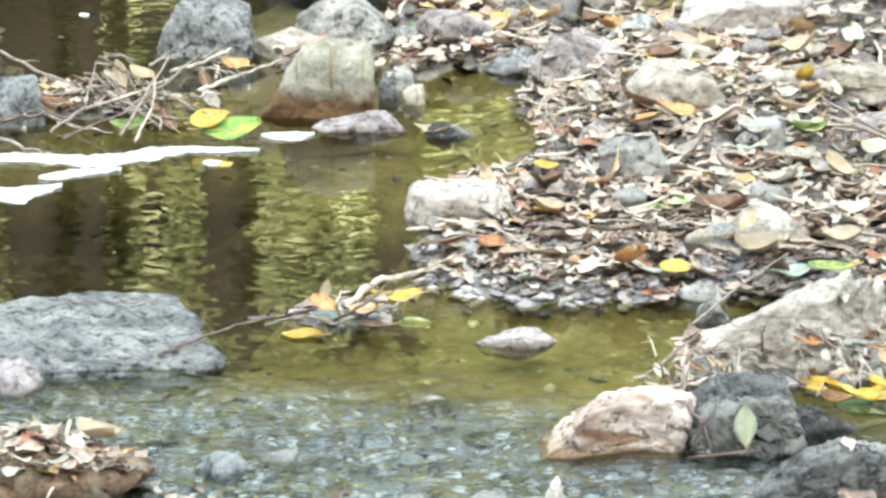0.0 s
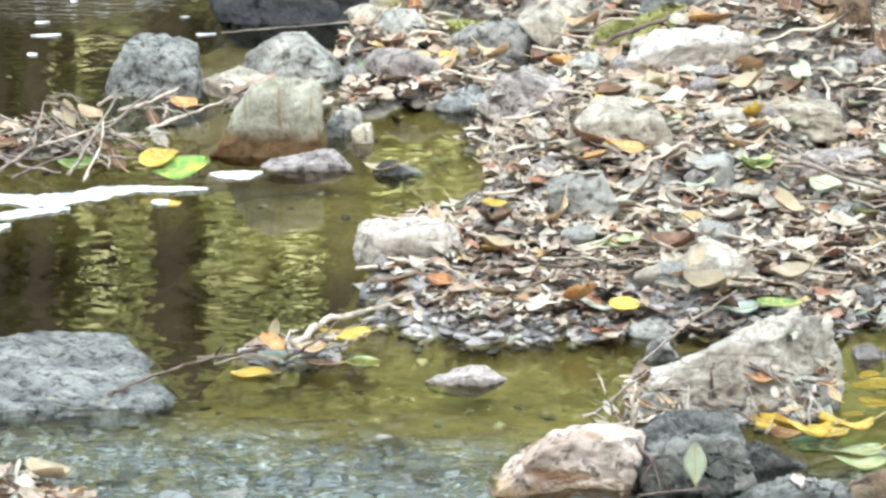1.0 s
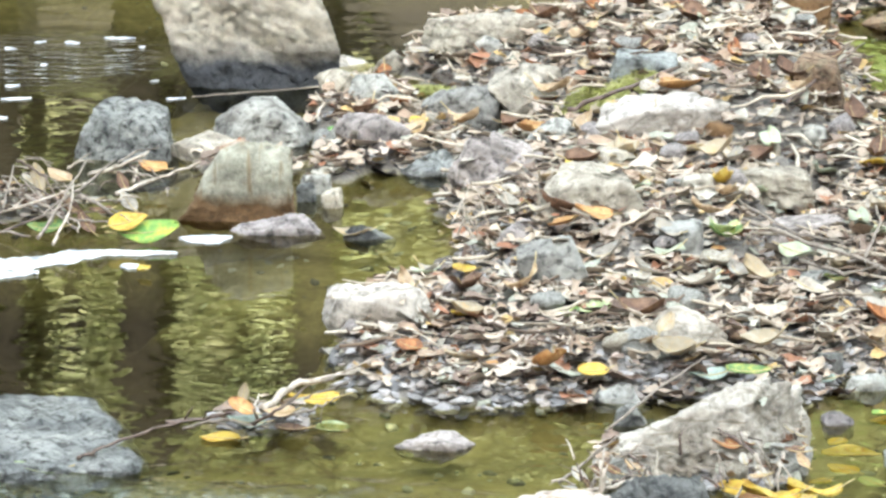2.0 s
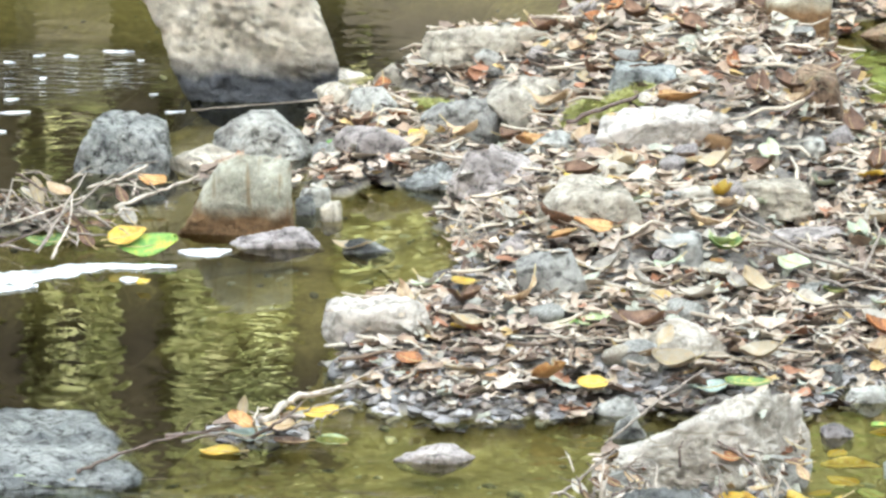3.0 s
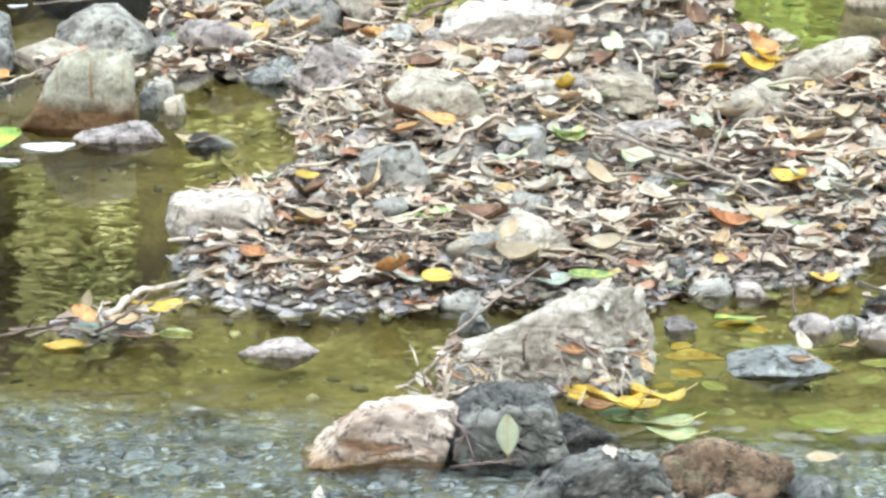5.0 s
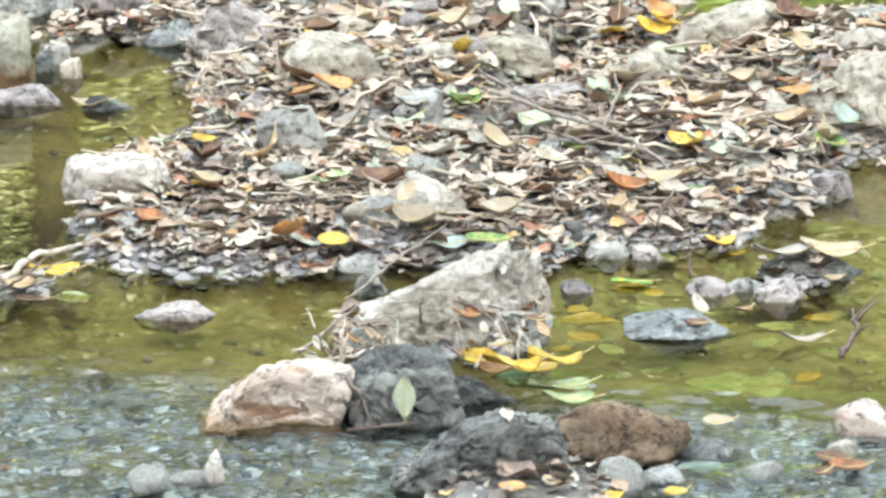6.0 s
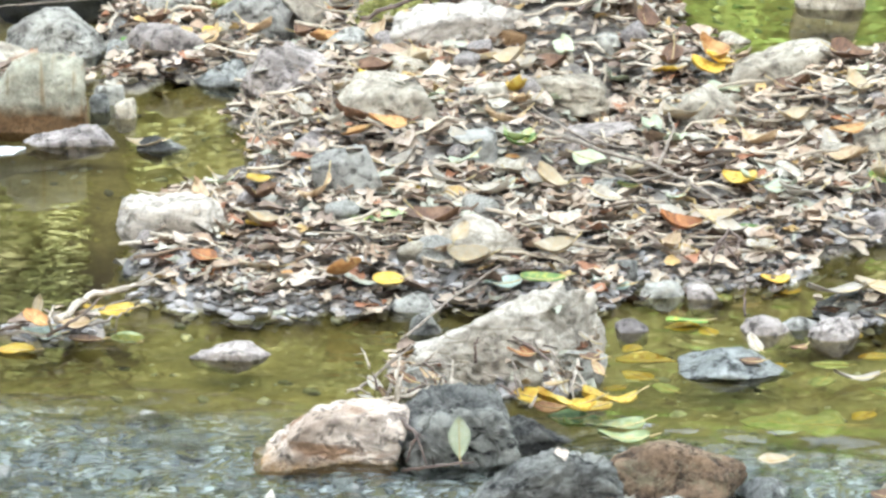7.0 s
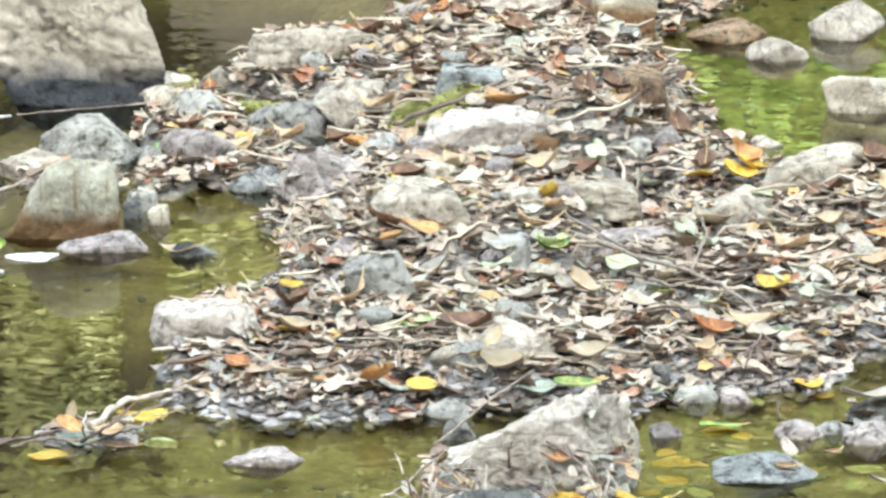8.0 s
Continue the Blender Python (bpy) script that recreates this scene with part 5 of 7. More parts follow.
leaf("fallen_leaf", "tan leaf in the stick dam", -0.382, 7.958, 0.039, 0.052, 0.037, "tan", seed=296, turn=100, side=-9)
twig("twig", "thin stalk tangled in the debris between stones", [(0.107, 7.515, 0.028), (0.119, 7.477, 0.058), (0.128, 7.505, 0.069)], 0.0023, BARK, 297, 1, 0.6)
twig("twig", "thin stalk tangled in the debris between stones", [(0.130, 7.523, 0.039), (0.151, 7.507, 0.060), (0.126, 7.545, 0.068)], 0.0023, PALEBARK, 298, 1, 0.6)
twig("twig", "thin stalk tangled in the debris between stones", [(0.154, 7.530, 0.049), (0.184, 7.547, 0.059), (0.177, 7.575, 0.069)], 0.0023, DARKBARK, 299, 1, 0.6)
twig("twig", "thin stalk tangled in the debris between stones", [(0.180, 7.637, 0.030), (0.192, 7.587, 0.058), (0.175, 7.605, 0.070)], 0.0023, BARK, 300, 1, 0.6)
twig("twig", "thin stalk tangled in the debris between stones", [(0.205, 7.654, 0.038), (0.221, 7.475, 0.058), (0.227, 7.644, 0.068)], 0.0023, PALEBARK, 301, 1, 0.6)
twig("twig", "thin stalk tangled in the debris between stones", [(0.223, 7.447, 0.049), (0.254, 7.514, 0.057), (0.220, 7.503, 0.070)], 0.0023, DARKBARK, 302, 1, 0.6)
twig("twig", "thin stalk tangled in the debris between stones", [(0.250, 7.553, 0.029), (0.263, 7.545, 0.059), (0.271, 7.532, 0.071)], 0.0023, BARK, 303, 1, 0.6)
twig("twig", "thin stalk tangled in the debris between stones", [(0.274, 7.560, 0.040), (0.293, 7.527, 0.075), (0.270, 7.572, 0.069)], 0.0023, PALEBARK, 304, 1, 0.6)
twig("twig", "thin stalk tangled in the debris between stones", [(0.297, 7.538, 0.059), (0.323, 7.471, 0.059), (0.319, 7.553, 0.085)], 0.0023, DARKBARK, 305, 1, 0.6)
twig("twig", "thin stalk tangled in the debris between stones", [(0.324, 7.617, 0.048), (0.331, 7.483, 0.066), (0.317, 7.564, 0.092)], 0.0023, BARK, 306, 1, 0.6)
twig("twig", "thin stalk tangled in the debris between stones", [(0.342, 7.475, 0.040), (0.363, 7.483, 0.077), (0.362, 7.450, 0.085)], 0.0023, PALEBARK, 307, 1, 0.6)
twig("twig", "thin stalk tangled in the debris between stones", [(0.366, 7.492, 0.047), (0.396, 7.532, 0.074), (0.360, 7.471, 0.089)], 0.0023, DARKBARK, 308, 1, 0.6)
twig("twig", "thin stalk tangled in the debris between stones", [(0.394, 7.588, 0.031), (0.401, 7.468, 0.060), (0.414, 7.547, 0.076)], 0.0023, BARK, 309, 1, 0.6)
twig("twig", "thin stalk tangled in the debris between stones", [(0.419, 7.605, 0.039), (0.435, 7.506, 0.059), (0.412, 7.568, 0.080)], 0.0023, PALEBARK, 310, 1, 0.6)
rock("rock", "grey-green stone at the foot of the block", -0.386, 9.667, -0.000, 0.066, 0.047, 0.040, "grey", 311, detail=4, boxy=0.3)
rock("rock", "small pale stone by the boulder's foot", -0.364, 10.334, 0.059, 0.094, 0.066, 0.046, "pale", 312, detail=4)
rock("rock", "small grey stone by the boulder's foot", -0.291, 10.267, 0.057, 0.105, 0.074, 0.053, "grey", 313, detail=4)
rock("rock", "small mauve stone on wet grit", -0.306, 9.978, 0.038, 0.114, 0.080, 0.053, "mauve", 314, detail=4)
rock("rock", "small grey stone on wet grit", -0.373, 10.072, -0.002, 0.081, 0.056, 0.036, "slate", 315, detail=4)
rock("rock", "small grey stone between litter and the green pool", 0.590, 9.845, 0.040, 0.090, 0.063, 0.056, "grey", 501, detail=4, boxy=0.4)
rock("rock", "small mauve stone at the edge of the green pool", 0.696, 10.225, 0.022, 0.067, 0.047, 0.043, "mauve", 502, detail=4)
rock("rock", "flat mauve-grey stone under dry twigs on the bar", 0.556, 9.109, 0.046, 0.188, 0.094, 0.045, "mauve", 503, detail=4, boxy=0.5)
rock("rock", "pale grey stone half sunk in leaf litter", 0.556, 8.833, 0.012, 0.081, 0.057, 0.050, "grey", 504, detail=4, boxy=0.3)
rock("rock", "pale stone on the rising bar beside a larger one", 1.144, 9.284, 0.099, 0.123, 0.086, 0.063, "pale", 505, detail=4)
rock("rock", "black wet stone with a hollow in the debris", 0.146, 10.207, 0.127, 0.070, 0.049, 0.034, "wetslate", 506, detail=4)
rock("rock", "orange-brown stone in the far debris", 0.153, 10.040, 0.119, 0.097, 0.049, 0.038, "brown", 507, detail=4)
rock("rock", "pale grey stone in the middle of the bar", 0.079, 9.737, 0.080, 0.111, 0.078, 0.054, "grey", 508, detail=4)
rock("rock", "beige stone half sunk in leaf litter", 0.197, 9.509, 0.087, 0.087, 0.061, 0.043, "pale", 509, detail=4)
rock("rock", "dark olive stone leaning on a white one", 0.395, 9.729, 0.092, 0.078, 0.054, 0.045, "block", 510, detail=4, boxy=0.4)
rock("rock", "mauve-grey stone half sunk in leaf litter", 0.007, 9.032, 0.049, 0.093, 0.056, 0.052, "mauve", 511, detail=4)
rock("rock", "small dark wet stone at the shore beside the boulder", 0.195, 8.037, -0.004, 0.061, 0.042, 0.043, "wetslate", 513, detail=4)
rock("rock", "grey stone in the debris below the pale boulder", 0.183, 7.715, -0.003, 0.081, 0.056, 0.039, "grey", 514, detail=4)
rock("rock", "small pale stone by the back water", -0.257, 10.805, -0.003, 0.098, 0.069, 0.049, "pale", 516, detail=4)
foam("foam", "tiny fleck of white foam on the dark pool", -0.727, 9.067, -0.692, 9.080, 0.038, 21)
leaf("fallen_leaf", "small yellow leaf floating by the foam", -0.679, 9.016, 0.011, 0.035, 0.027, "yellow", seed=317, turn=20, side=-9)
leaf("fallen_leaf", "yellow leaf caught on a green one", -0.728, 9.268, 0.036, 0.080, 0.046, "yellow", seed=318, turn=-55, tip=8, side=28)
twig("twig", "thin crooked twig in the twig heap", [(-0.790, 9.449, 0.022), (-0.760, 9.357, 0.040), (-0.715, 9.159, 0.066)], 0.0020, BARK, 319, 1, 0.6)
twig("twig", "thin crooked twig in the twig heap", [(-0.838, 9.352, 0.020), (-0.819, 9.260, 0.039), (-0.811, 9.144, 0.047)], 0.0023, PALEBARK, 320, 1, 0.6)
twig("twig", "thin crooked twig in the twig heap", [(-0.827, 9.548, 0.020), (-0.863, 9.541, 0.039), (-0.898, 9.435, 0.065)], 0.0031, BARK, 321, 1, 0.6)
twig("twig", "thin crooked twig in the twig heap", [(-0.953, 9.414, 0.024), (-0.974, 9.348, 0.045), (-1.014, 9.354, 0.031)], 0.0032, DARKBARK, 322, 1, 0.6)
twig("twig", "thin crooked twig in the twig heap", [(-0.966, 9.740, 0.021), (-0.920, 9.657, 0.038), (-0.870, 9.440, 0.068)], 0.0028, BARK, 323, 1, 0.6)
twig("twig", "thin crooked twig in the twig heap", [(-0.793, 9.745, 0.021), (-0.753, 9.682, 0.039), (-0.691, 9.506, 0.065)], 0.0025, PALEBARK, 324, 1, 0.6)
twig("twig", "thin crooked twig in the twig heap", [(-0.912, 9.765, 0.021), (-0.941, 9.787, 0.040), (-0.972, 9.753, 0.052)], 0.0021, BARK, 325, 1, 0.6)
twig("twig", "thin crooked twig in the twig heap", [(-0.787, 9.674, 0.020), (-0.795, 9.587, 0.040), (-0.804, 9.504, 0.041)], 0.0027, DARKBARK, 326, 1, 0.6)
twig("twig", "thin crooked twig in the twig heap", [(-0.789, 9.827, 0.021), (-0.753, 9.854, 0.040), (-0.702, 9.784, 0.062)], 0.0021, BARK, 327, 1, 0.6)
twig("twig", "thin crooked twig in the twig heap", [(-0.746, 9.657, 0.021), (-0.741, 9.682, 0.039), (-0.753, 9.724, 0.036)], 0.0035, PALEBARK, 328, 1, 0.6)
twig("twig", "thin crooked twig in the twig heap", [(-0.942, 9.436, 0.024), (-0.901, 9.354, 0.038), (-0.865, 9.249, 0.042)], 0.0027, BARK, 329, 1, 0.6)
twig("twig", "thin crooked twig in the twig heap", [(-0.761, 9.799, 0.021), (-0.735, 9.723, 0.038), (-0.701, 9.681, 0.030)], 0.0034, DARKBARK, 330, 1, 0.6)
twig("twig", "thin crooked twig in the twig heap", [(-1.003, 9.674, 0.020), (-0.985, 9.579, 0.038), (-0.961, 9.377, 0.065)], 0.0028, BARK, 331, 1, 0.6)
twig("twig", "thin crooked twig in the twig heap", [(-0.922, 9.683, 0.021), (-0.949, 9.705, 0.039), (-0.980, 9.646, 0.057)], 0.0035, PALEBARK, 332, 1, 0.6)
twig("twig", "thin crooked twig in the twig heap", [(-0.993, 9.839, 0.020), (-0.950, 9.796, 0.038), (-0.911, 9.751, 0.038)], 0.0030, BARK, 333, 1, 0.6)
twig("twig", "thin crooked twig in the twig heap", [(-0.728, 9.607, 0.021), (-0.736, 9.632, 0.038), (-0.732, 9.690, 0.029)], 0.0028, DARKBARK, 334, 1, 0.6)
twig("twig", "thin crooked twig in the twig heap", [(-0.737, 9.790, 0.020), (-0.711, 9.685, 0.040), (-0.675, 9.495, 0.061)], 0.0022, BARK, 335, 1, 0.6)
twig("twig", "thin crooked twig in the twig heap", [(-0.886, 9.778, 0.021), (-0.857, 9.764, 0.040), (-0.820, 9.628, 0.069)], 0.0033, PALEBARK, 336, 1, 0.6)
twig("twig", "thin crooked twig in the twig heap", [(-0.674, 9.611, 0.020), (-0.670, 9.536, 0.040), (-0.667, 9.468, 0.040)], 0.0026, BARK, 337, 1, 0.6)
twig("twig", "thin crooked twig in the twig heap", [(-0.980, 9.646, 0.022), (-0.933, 9.554, 0.038), (-0.879, 9.416, 0.048)], 0.0025, DARKBARK, 338, 1, 0.6)
twig("twig", "thin crooked twig in the twig heap", [(-1.007, 9.705, 0.022), (-0.976, 9.621, 0.039), (-0.942, 9.443, 0.061)], 0.0031, BARK, 339, 1, 0.6)
twig("twig", "thin crooked twig in the twig heap", [(-0.768, 9.492, 0.022), (-0.746, 9.479, 0.038), (-0.717, 9.446, 0.041)], 0.0027, PALEBARK, 340, 1, 0.6)
leaf("fallen_leaf", "dry curled leaf caught in the twig heap", -0.793, 9.424, 0.021, 0.045, 0.032, "brown", seed=341, turn=104.51894874370066, tip=0.46322628089900064, side=-9)
leaf("fallen_leaf", "dry curled leaf caught in the twig heap", -0.877, 9.556, 0.026, 0.057, 0.026, "grey", seed=342, turn=116.53864995580065, tip=31.905037867000885, side=-9)
leaf("fallen_leaf", "dry curled leaf caught in the twig heap", -0.934, 9.457, 0.017, 0.058, 0.030, "brown", seed=343, turn=151.71832569722193, tip=34.79645009844645, side=-9)
leaf("fallen_leaf", "dry curled leaf caught in the twig heap", -0.812, 9.330, 0.020, 0.063, 0.026, "brown", seed=344, turn=29.911071179491092, tip=33.46481125415233, side=-9)
leaf("fallen_leaf", "dry curled leaf caught in the twig heap", -0.743, 9.483, 0.024, 0.057, 0.029, "grey", seed=345, turn=30.928815834376813, tip=31.214865129060986, side=-9)
leaf("fallen_leaf", "dry curled leaf caught in the twig heap", -0.854, 9.419, 0.024, 0.049, 0.028, "brown", seed=346, turn=114.63600031083145, tip=28.816578983073477, side=-9)
leaf("fallen_leaf", "dry curled leaf caught in the twig heap", -1.057, 9.640, 0.014, 0.051, 0.029, "brown", seed=347, turn=123.47230175507043, tip=25.23460648014019, side=-9)
leaf("fallen_leaf", "dry curled leaf caught in the twig heap", -1.042, 9.535, 0.012, 0.044, 0.021, "grey", seed=348, turn=57.123151527617054, tip=7.261888528663474, side=-9)
leaf("fallen_leaf", "dry curled leaf caught in the twig heap", -1.003, 9.653, 0.021, 0.051, 0.025, "brown", seed=349, turn=106.22959238876346, tip=9.513856386546857, side=-9)
leaf("fallen_leaf", "dry curled leaf caught in the twig heap", -0.769, 9.681, 0.017, 0.050, 0.024, "brown", seed=350, turn=20.713398933365646, tip=33.254802390111394, side=-9)
leaf("fallen_leaf", "dry curled leaf caught in the twig heap", -0.943, 9.655, 0.021, 0.056, 0.021, "grey", seed=351, turn=61.08719625471921, tip=23.235849527475775, side=-9)
leaf("fallen_leaf", "dry curled leaf caught in the twig heap", -0.728, 9.379, 0.021, 0.049, 0.030, "brown", seed=352, turn=66.49968955028808, tip=5.6844994893000855, side=-9)
leaf("fallen_leaf", "dry curled leaf caught in the twig heap", -0.853, 9.463, 0.022, 0.064, 0.032, "brown", seed=353, turn=63.200894801483855, tip=35.738679963844575, side=-9)
leaf("fallen_leaf", "dry curled leaf caught in the twig heap", -1.069, 9.665, 0.012, 0.054, 0.028, "grey", seed=354, turn=113.3021332157399, tip=35.651271213380824, side=-9)
leaf("fallen_leaf", "brown curled leaf in the debris by the boulder", 0.134, 7.585, 0.049, 0.032, 0.017, "brown", seed=355, turn=68.36049608216045, tip=38.44556386916773, side=-9)
leaf("fallen_leaf", "brown curled leaf in the debris by the boulder", 0.203, 7.599, 0.032, 0.032, 0.025, "tan", seed=356, turn=74.78850873962666, tip=12.766101940028683, side=-9)
leaf("fallen_leaf", "brown curled leaf in the debris by the boulder", 0.214, 7.658, 0.022, 0.033, 0.019, "grey", seed=357, turn=111.9035919975457, tip=17.738705350607724, side=-9)
leaf("fallen_leaf", "brown curled leaf in the debris by the boulder", 0.122, 7.546, 0.035, 0.045, 0.014, "brown", seed=358, turn=49.28177150953495, tip=37.410125277721285, side=-9)
leaf("fallen_leaf", "brown curled leaf in the debris by the boulder", 0.187, 7.633, 0.048, 0.033, 0.016, "tan", seed=359, turn=52.77388594007129, tip=24.321503636981035, side=-9)
leaf("fallen_leaf", "brown curled leaf in the debris by the boulder", 0.147, 7.618, 0.023, 0.040, 0.022, "grey", seed=360, turn=136.87176229570673, tip=12.027590358956886, side=-9)
leaf("fallen_leaf", "brown curled leaf in the debris by the boulder", 0.155, 7.666, 0.032, 0.033, 0.020, "brown", seed=361, turn=64.98708890912728, tip=29.80068737645088, side=-9)
leaf("fallen_leaf", "brown curled leaf in the debris by the boulder", 0.163, 7.692, 0.046, 0.033, 0.019, "tan", seed=362, turn=159.82930365007903, tip=21.823691484683543, side=-9)
leaf("fallen_leaf", "brown curled leaf in the debris by the boulder", 0.087, 7.530, 0.040, 0.036, 0.020, "grey", seed=363, turn=113.80236220952568, tip=19.27516247591164, side=-9)
leaf("fallen_leaf", "brown curled leaf in the debris by the boulder", 0.205, 7.681, 0.023, 0.036, 0.023, "brown", seed=364, turn=53.360747871661474, tip=33.20094160979889, side=-9)
leaf("fallen_leaf", "brown curled leaf in the debris by the boulder", 0.094, 7.561, 0.026, 0.042, 0.019, "tan", seed=365, turn=140.53124804080232, tip=36.42702469556053, side=-9)
leaf("fallen_leaf", "brown curled leaf in the debris by the boulder", 0.104, 7.639, 0.029, 0.039, 0.020, "grey", seed=366, turn=27.63499451131324, tip=23.434089583577578, side=-9)
twig("twig", "thin broken twig in the debris by the boulder", [(0.193, 7.706, 0.039), (0.178, 7.659, 0.059), (0.163, 7.639, 0.058)], 0.0025, BARK, 367, 1, 0.6)
twig("twig", "thin broken twig in the debris by the boulder", [(0.175, 7.717, 0.040), (0.185, 7.659, 0.058), (0.197, 7.628, 0.057)], 0.0027, DARKBARK, 368, 1, 0.6)
twig("twig", "thin broken twig in the debris by the boulder", [(0.180, 7.717, 0.038), (0.198, 7.710, 0.059), (0.217, 7.739, 0.058)], 0.0024, PALEBARK, 369, 1, 0.6)
twig("twig", "thin broken twig in the debris by the boulder", [(0.207, 7.552, 0.038), (0.187, 7.537, 0.059), (0.168, 7.558, 0.059)], 0.0026, BARK, 370, 1, 0.6)
twig("twig", "thin broken twig in the debris by the boulder", [(0.108, 7.574, 0.039), (0.104, 7.579, 0.058), (0.100, 7.610, 0.058)], 0.0023, DARKBARK, 371, 1, 0.6)
twig("twig", "thin broken twig in the debris by the boulder", [(0.097, 7.698, 0.039), (0.090, 7.711, 0.058), (0.084, 7.752, 0.057)], 0.0017, PALEBARK, 372, 1, 0.6)
twig("twig", "thin broken twig in the debris by the boulder", [(0.160, 7.543, 0.038), (0.180, 7.547, 0.058), (0.201, 7.577, 0.059)], 0.0021, BARK, 373, 1, 0.6)
twig("twig", "thin broken twig in the debris by the boulder", [(0.129, 7.574, 0.039), (0.127, 7.518, 0.059), (0.126, 7.488, 0.059)], 0.0020, DARKBARK, 374, 1, 0.6)
twig("twig", "thin broken twig in the debris by the boulder", [(0.096, 7.554, 0.039), (0.078, 7.519, 0.059), (0.059, 7.518, 0.057)], 0.0022, PALEBARK, 375, 1, 0.6)
twig("twig", "thin broken twig in the debris by the boulder", [(0.202, 7.583, 0.040), (0.209, 7.577, 0.060), (0.216, 7.607, 0.058)], 0.0022, BARK, 376, 1, 0.6)
leaf("fallen_leaf", "wet leaf stuck to a stone in the pool", 0.711, 7.779, 0.022, 0.041, 0.023, "brown", seed=377, turn=93.0592269861589, tip=3.3445212632471355, side=-9)
leaf("fallen_leaf", "wet leaf stuck to a stone in the pool", 0.794, 7.863, 0.020, 0.041, 0.020, "brown", seed=378, turn=132.61552073063442, tip=4.483009712990896, side=-9)
leaf("fallen_leaf", "wet leaf stuck to a stone in the pool", 0.726, 7.891, 0.019, 0.051, 0.023, "grey", seed=379, turn=15.34380408511009, tip=16.698830395181886, side=-9)
leaf("fallen_leaf", "wet leaf stuck to a stone in the pool", 0.956, 8.033, 0.024, 0.039, 0.018, "cream", seed=380, turn=106.91536651276226, tip=5.964627375798692, side=-9)
leaf("fallen_leaf", "dry leaf caught in the debris on the boulder's flank", 0.451, 7.720, 0.049, 0.030, 0.021, "brown", seed=381, turn=130.5011983903609, tip=2.146367683483126, side=-9)
leaf("fallen_leaf", "dry leaf caught in the debris on the boulder's flank", 0.338, 7.516, 0.068, 0.037, 0.015, "tan", seed=382, turn=175.08554387132435, tip=26.60251006229094, side=-9)
leaf("fallen_leaf", "dry leaf caught in the debris on the boulder's flank", 0.447, 7.801, 0.055, 0.037, 0.017, "grey", seed=383, turn=59.987714495488994, tip=24.550294788278677, side=-9)
leaf("fallen_leaf", "dry leaf caught in the debris on the boulder's flank", 0.373, 7.681, 0.069, 0.026, 0.021, "rust", seed=384, turn=144.81057326228427, tip=17.33577995337466, side=-9)
leaf("fallen_leaf", "dry leaf caught in the debris on the boulder's flank", 0.443, 7.637, 0.070, 0.036, 0.019, "brown", seed=385, turn=71.19178184412912, tip=3.879950057596626, side=-9)
leaf("fallen_leaf", "dry leaf caught in the debris on the boulder's flank", 0.331, 7.761, 0.062, 0.024, 0.022, "tan", seed=386, turn=136.8625264073399, tip=0.017585285600327794, side=-9)
leaf("fallen_leaf", "dry leaf caught in the debris on the boulder's flank", 0.382, 7.499, 0.078, 0.036, 0.017, "grey", seed=387, turn=17.954720813694188, tip=6.186930433917568, side=-9)
leaf("fallen_leaf", "dry leaf caught in the debris on the boulder's flank", 0.346, 7.676, 0.071, 0.031, 0.022, "rust", seed=388, turn=45.73207825305036, tip=11.097266321905224, side=-9)
leaf("fallen_leaf", "dry leaf caught in the debris on the boulder's flank", 0.351, 7.776, 0.050, 0.029, 0.018, "brown", seed=389, turn=166.41357030987507, tip=14.758721088190342, side=-9)
leaf("fallen_leaf", "dry leaf caught in the debris on the boulder's flank", 0.451, 7.565, 0.076, 0.037, 0.017, "tan", seed=390, turn=21.224392066620364, tip=26.74261877664631, side=-9)
leaf("fallen_leaf", "dry leaf caught in the debris on the boulder's flank", 0.360, 7.578, 0.073, 0.038, 0.014, "grey", seed=391, turn=4.487458493185137, tip=9.218898909231793, side=-9)
leaf("fallen_leaf", "dry leaf caught in the debris on the boulder's flank", 0.334, 7.659, 0.074, 0.044, 0.016, "rust", seed=392, turn=84.24665141897503, tip=11.325728317164977, side=-9)
leaf("fallen_leaf", "dry leaf caught in the debris on the boulder's flank", 0.423, 7.585, 0.068, 0.026, 0.015, "brown", seed=393, turn=169.28672215272334, tip=25.834945025646924, side=-9)
leaf("fallen_leaf", "dry leaf caught in the debris on the boulder's flank", 0.374, 7.448, 0.086, 0.023, 0.013, "tan", seed=394, turn=73.8303849887575, tip=1.7979329923598897, side=-9)
leaf("fallen_leaf", "dry leaf caught in the debris on the boulder's flank", 0.395, 7.534, 0.059, 0.034, 0.016, "grey", seed=395, turn=12.81930582716408, tip=35.95167839622307, side=-9)
leaf("fallen_leaf", "dry leaf caught in the debris on the boulder's flank", 0.387, 7.540, 0.062, 0.024, 0.015, "rust", seed=396, turn=71.51740432291261, tip=2.405549898118098, side=-9)
leaf("fallen_leaf", "blue-green leaf sunk in the run", 0.660, 7.101, -0.004, 0.070, 0.060, "teal", seed=521, turn=70, curl=0.03, fold=0.03)
leaf("fallen_leaf", "bleached curled leaf floating in the shallow pool", 0.876, 7.735, 0.006, 0.074, 0.030, "white", seed=522, turn=88, curl=0.25, kind="lance")
leaf("fallen_leaf", "torn dull green leaf on the bar", 1.075, 8.90, 0.085, 0.055, 0.045, "teal", seed=523, turn=35, tip=25, side=-9)
leaf("fallen_leaf", "golden curled leaf caught beside another in litter", 0.800, 9.575, 0.100, 0.070, 0.050, "yellow", seed=524, turn=115, tip=18, curl=0.3, side=-9)
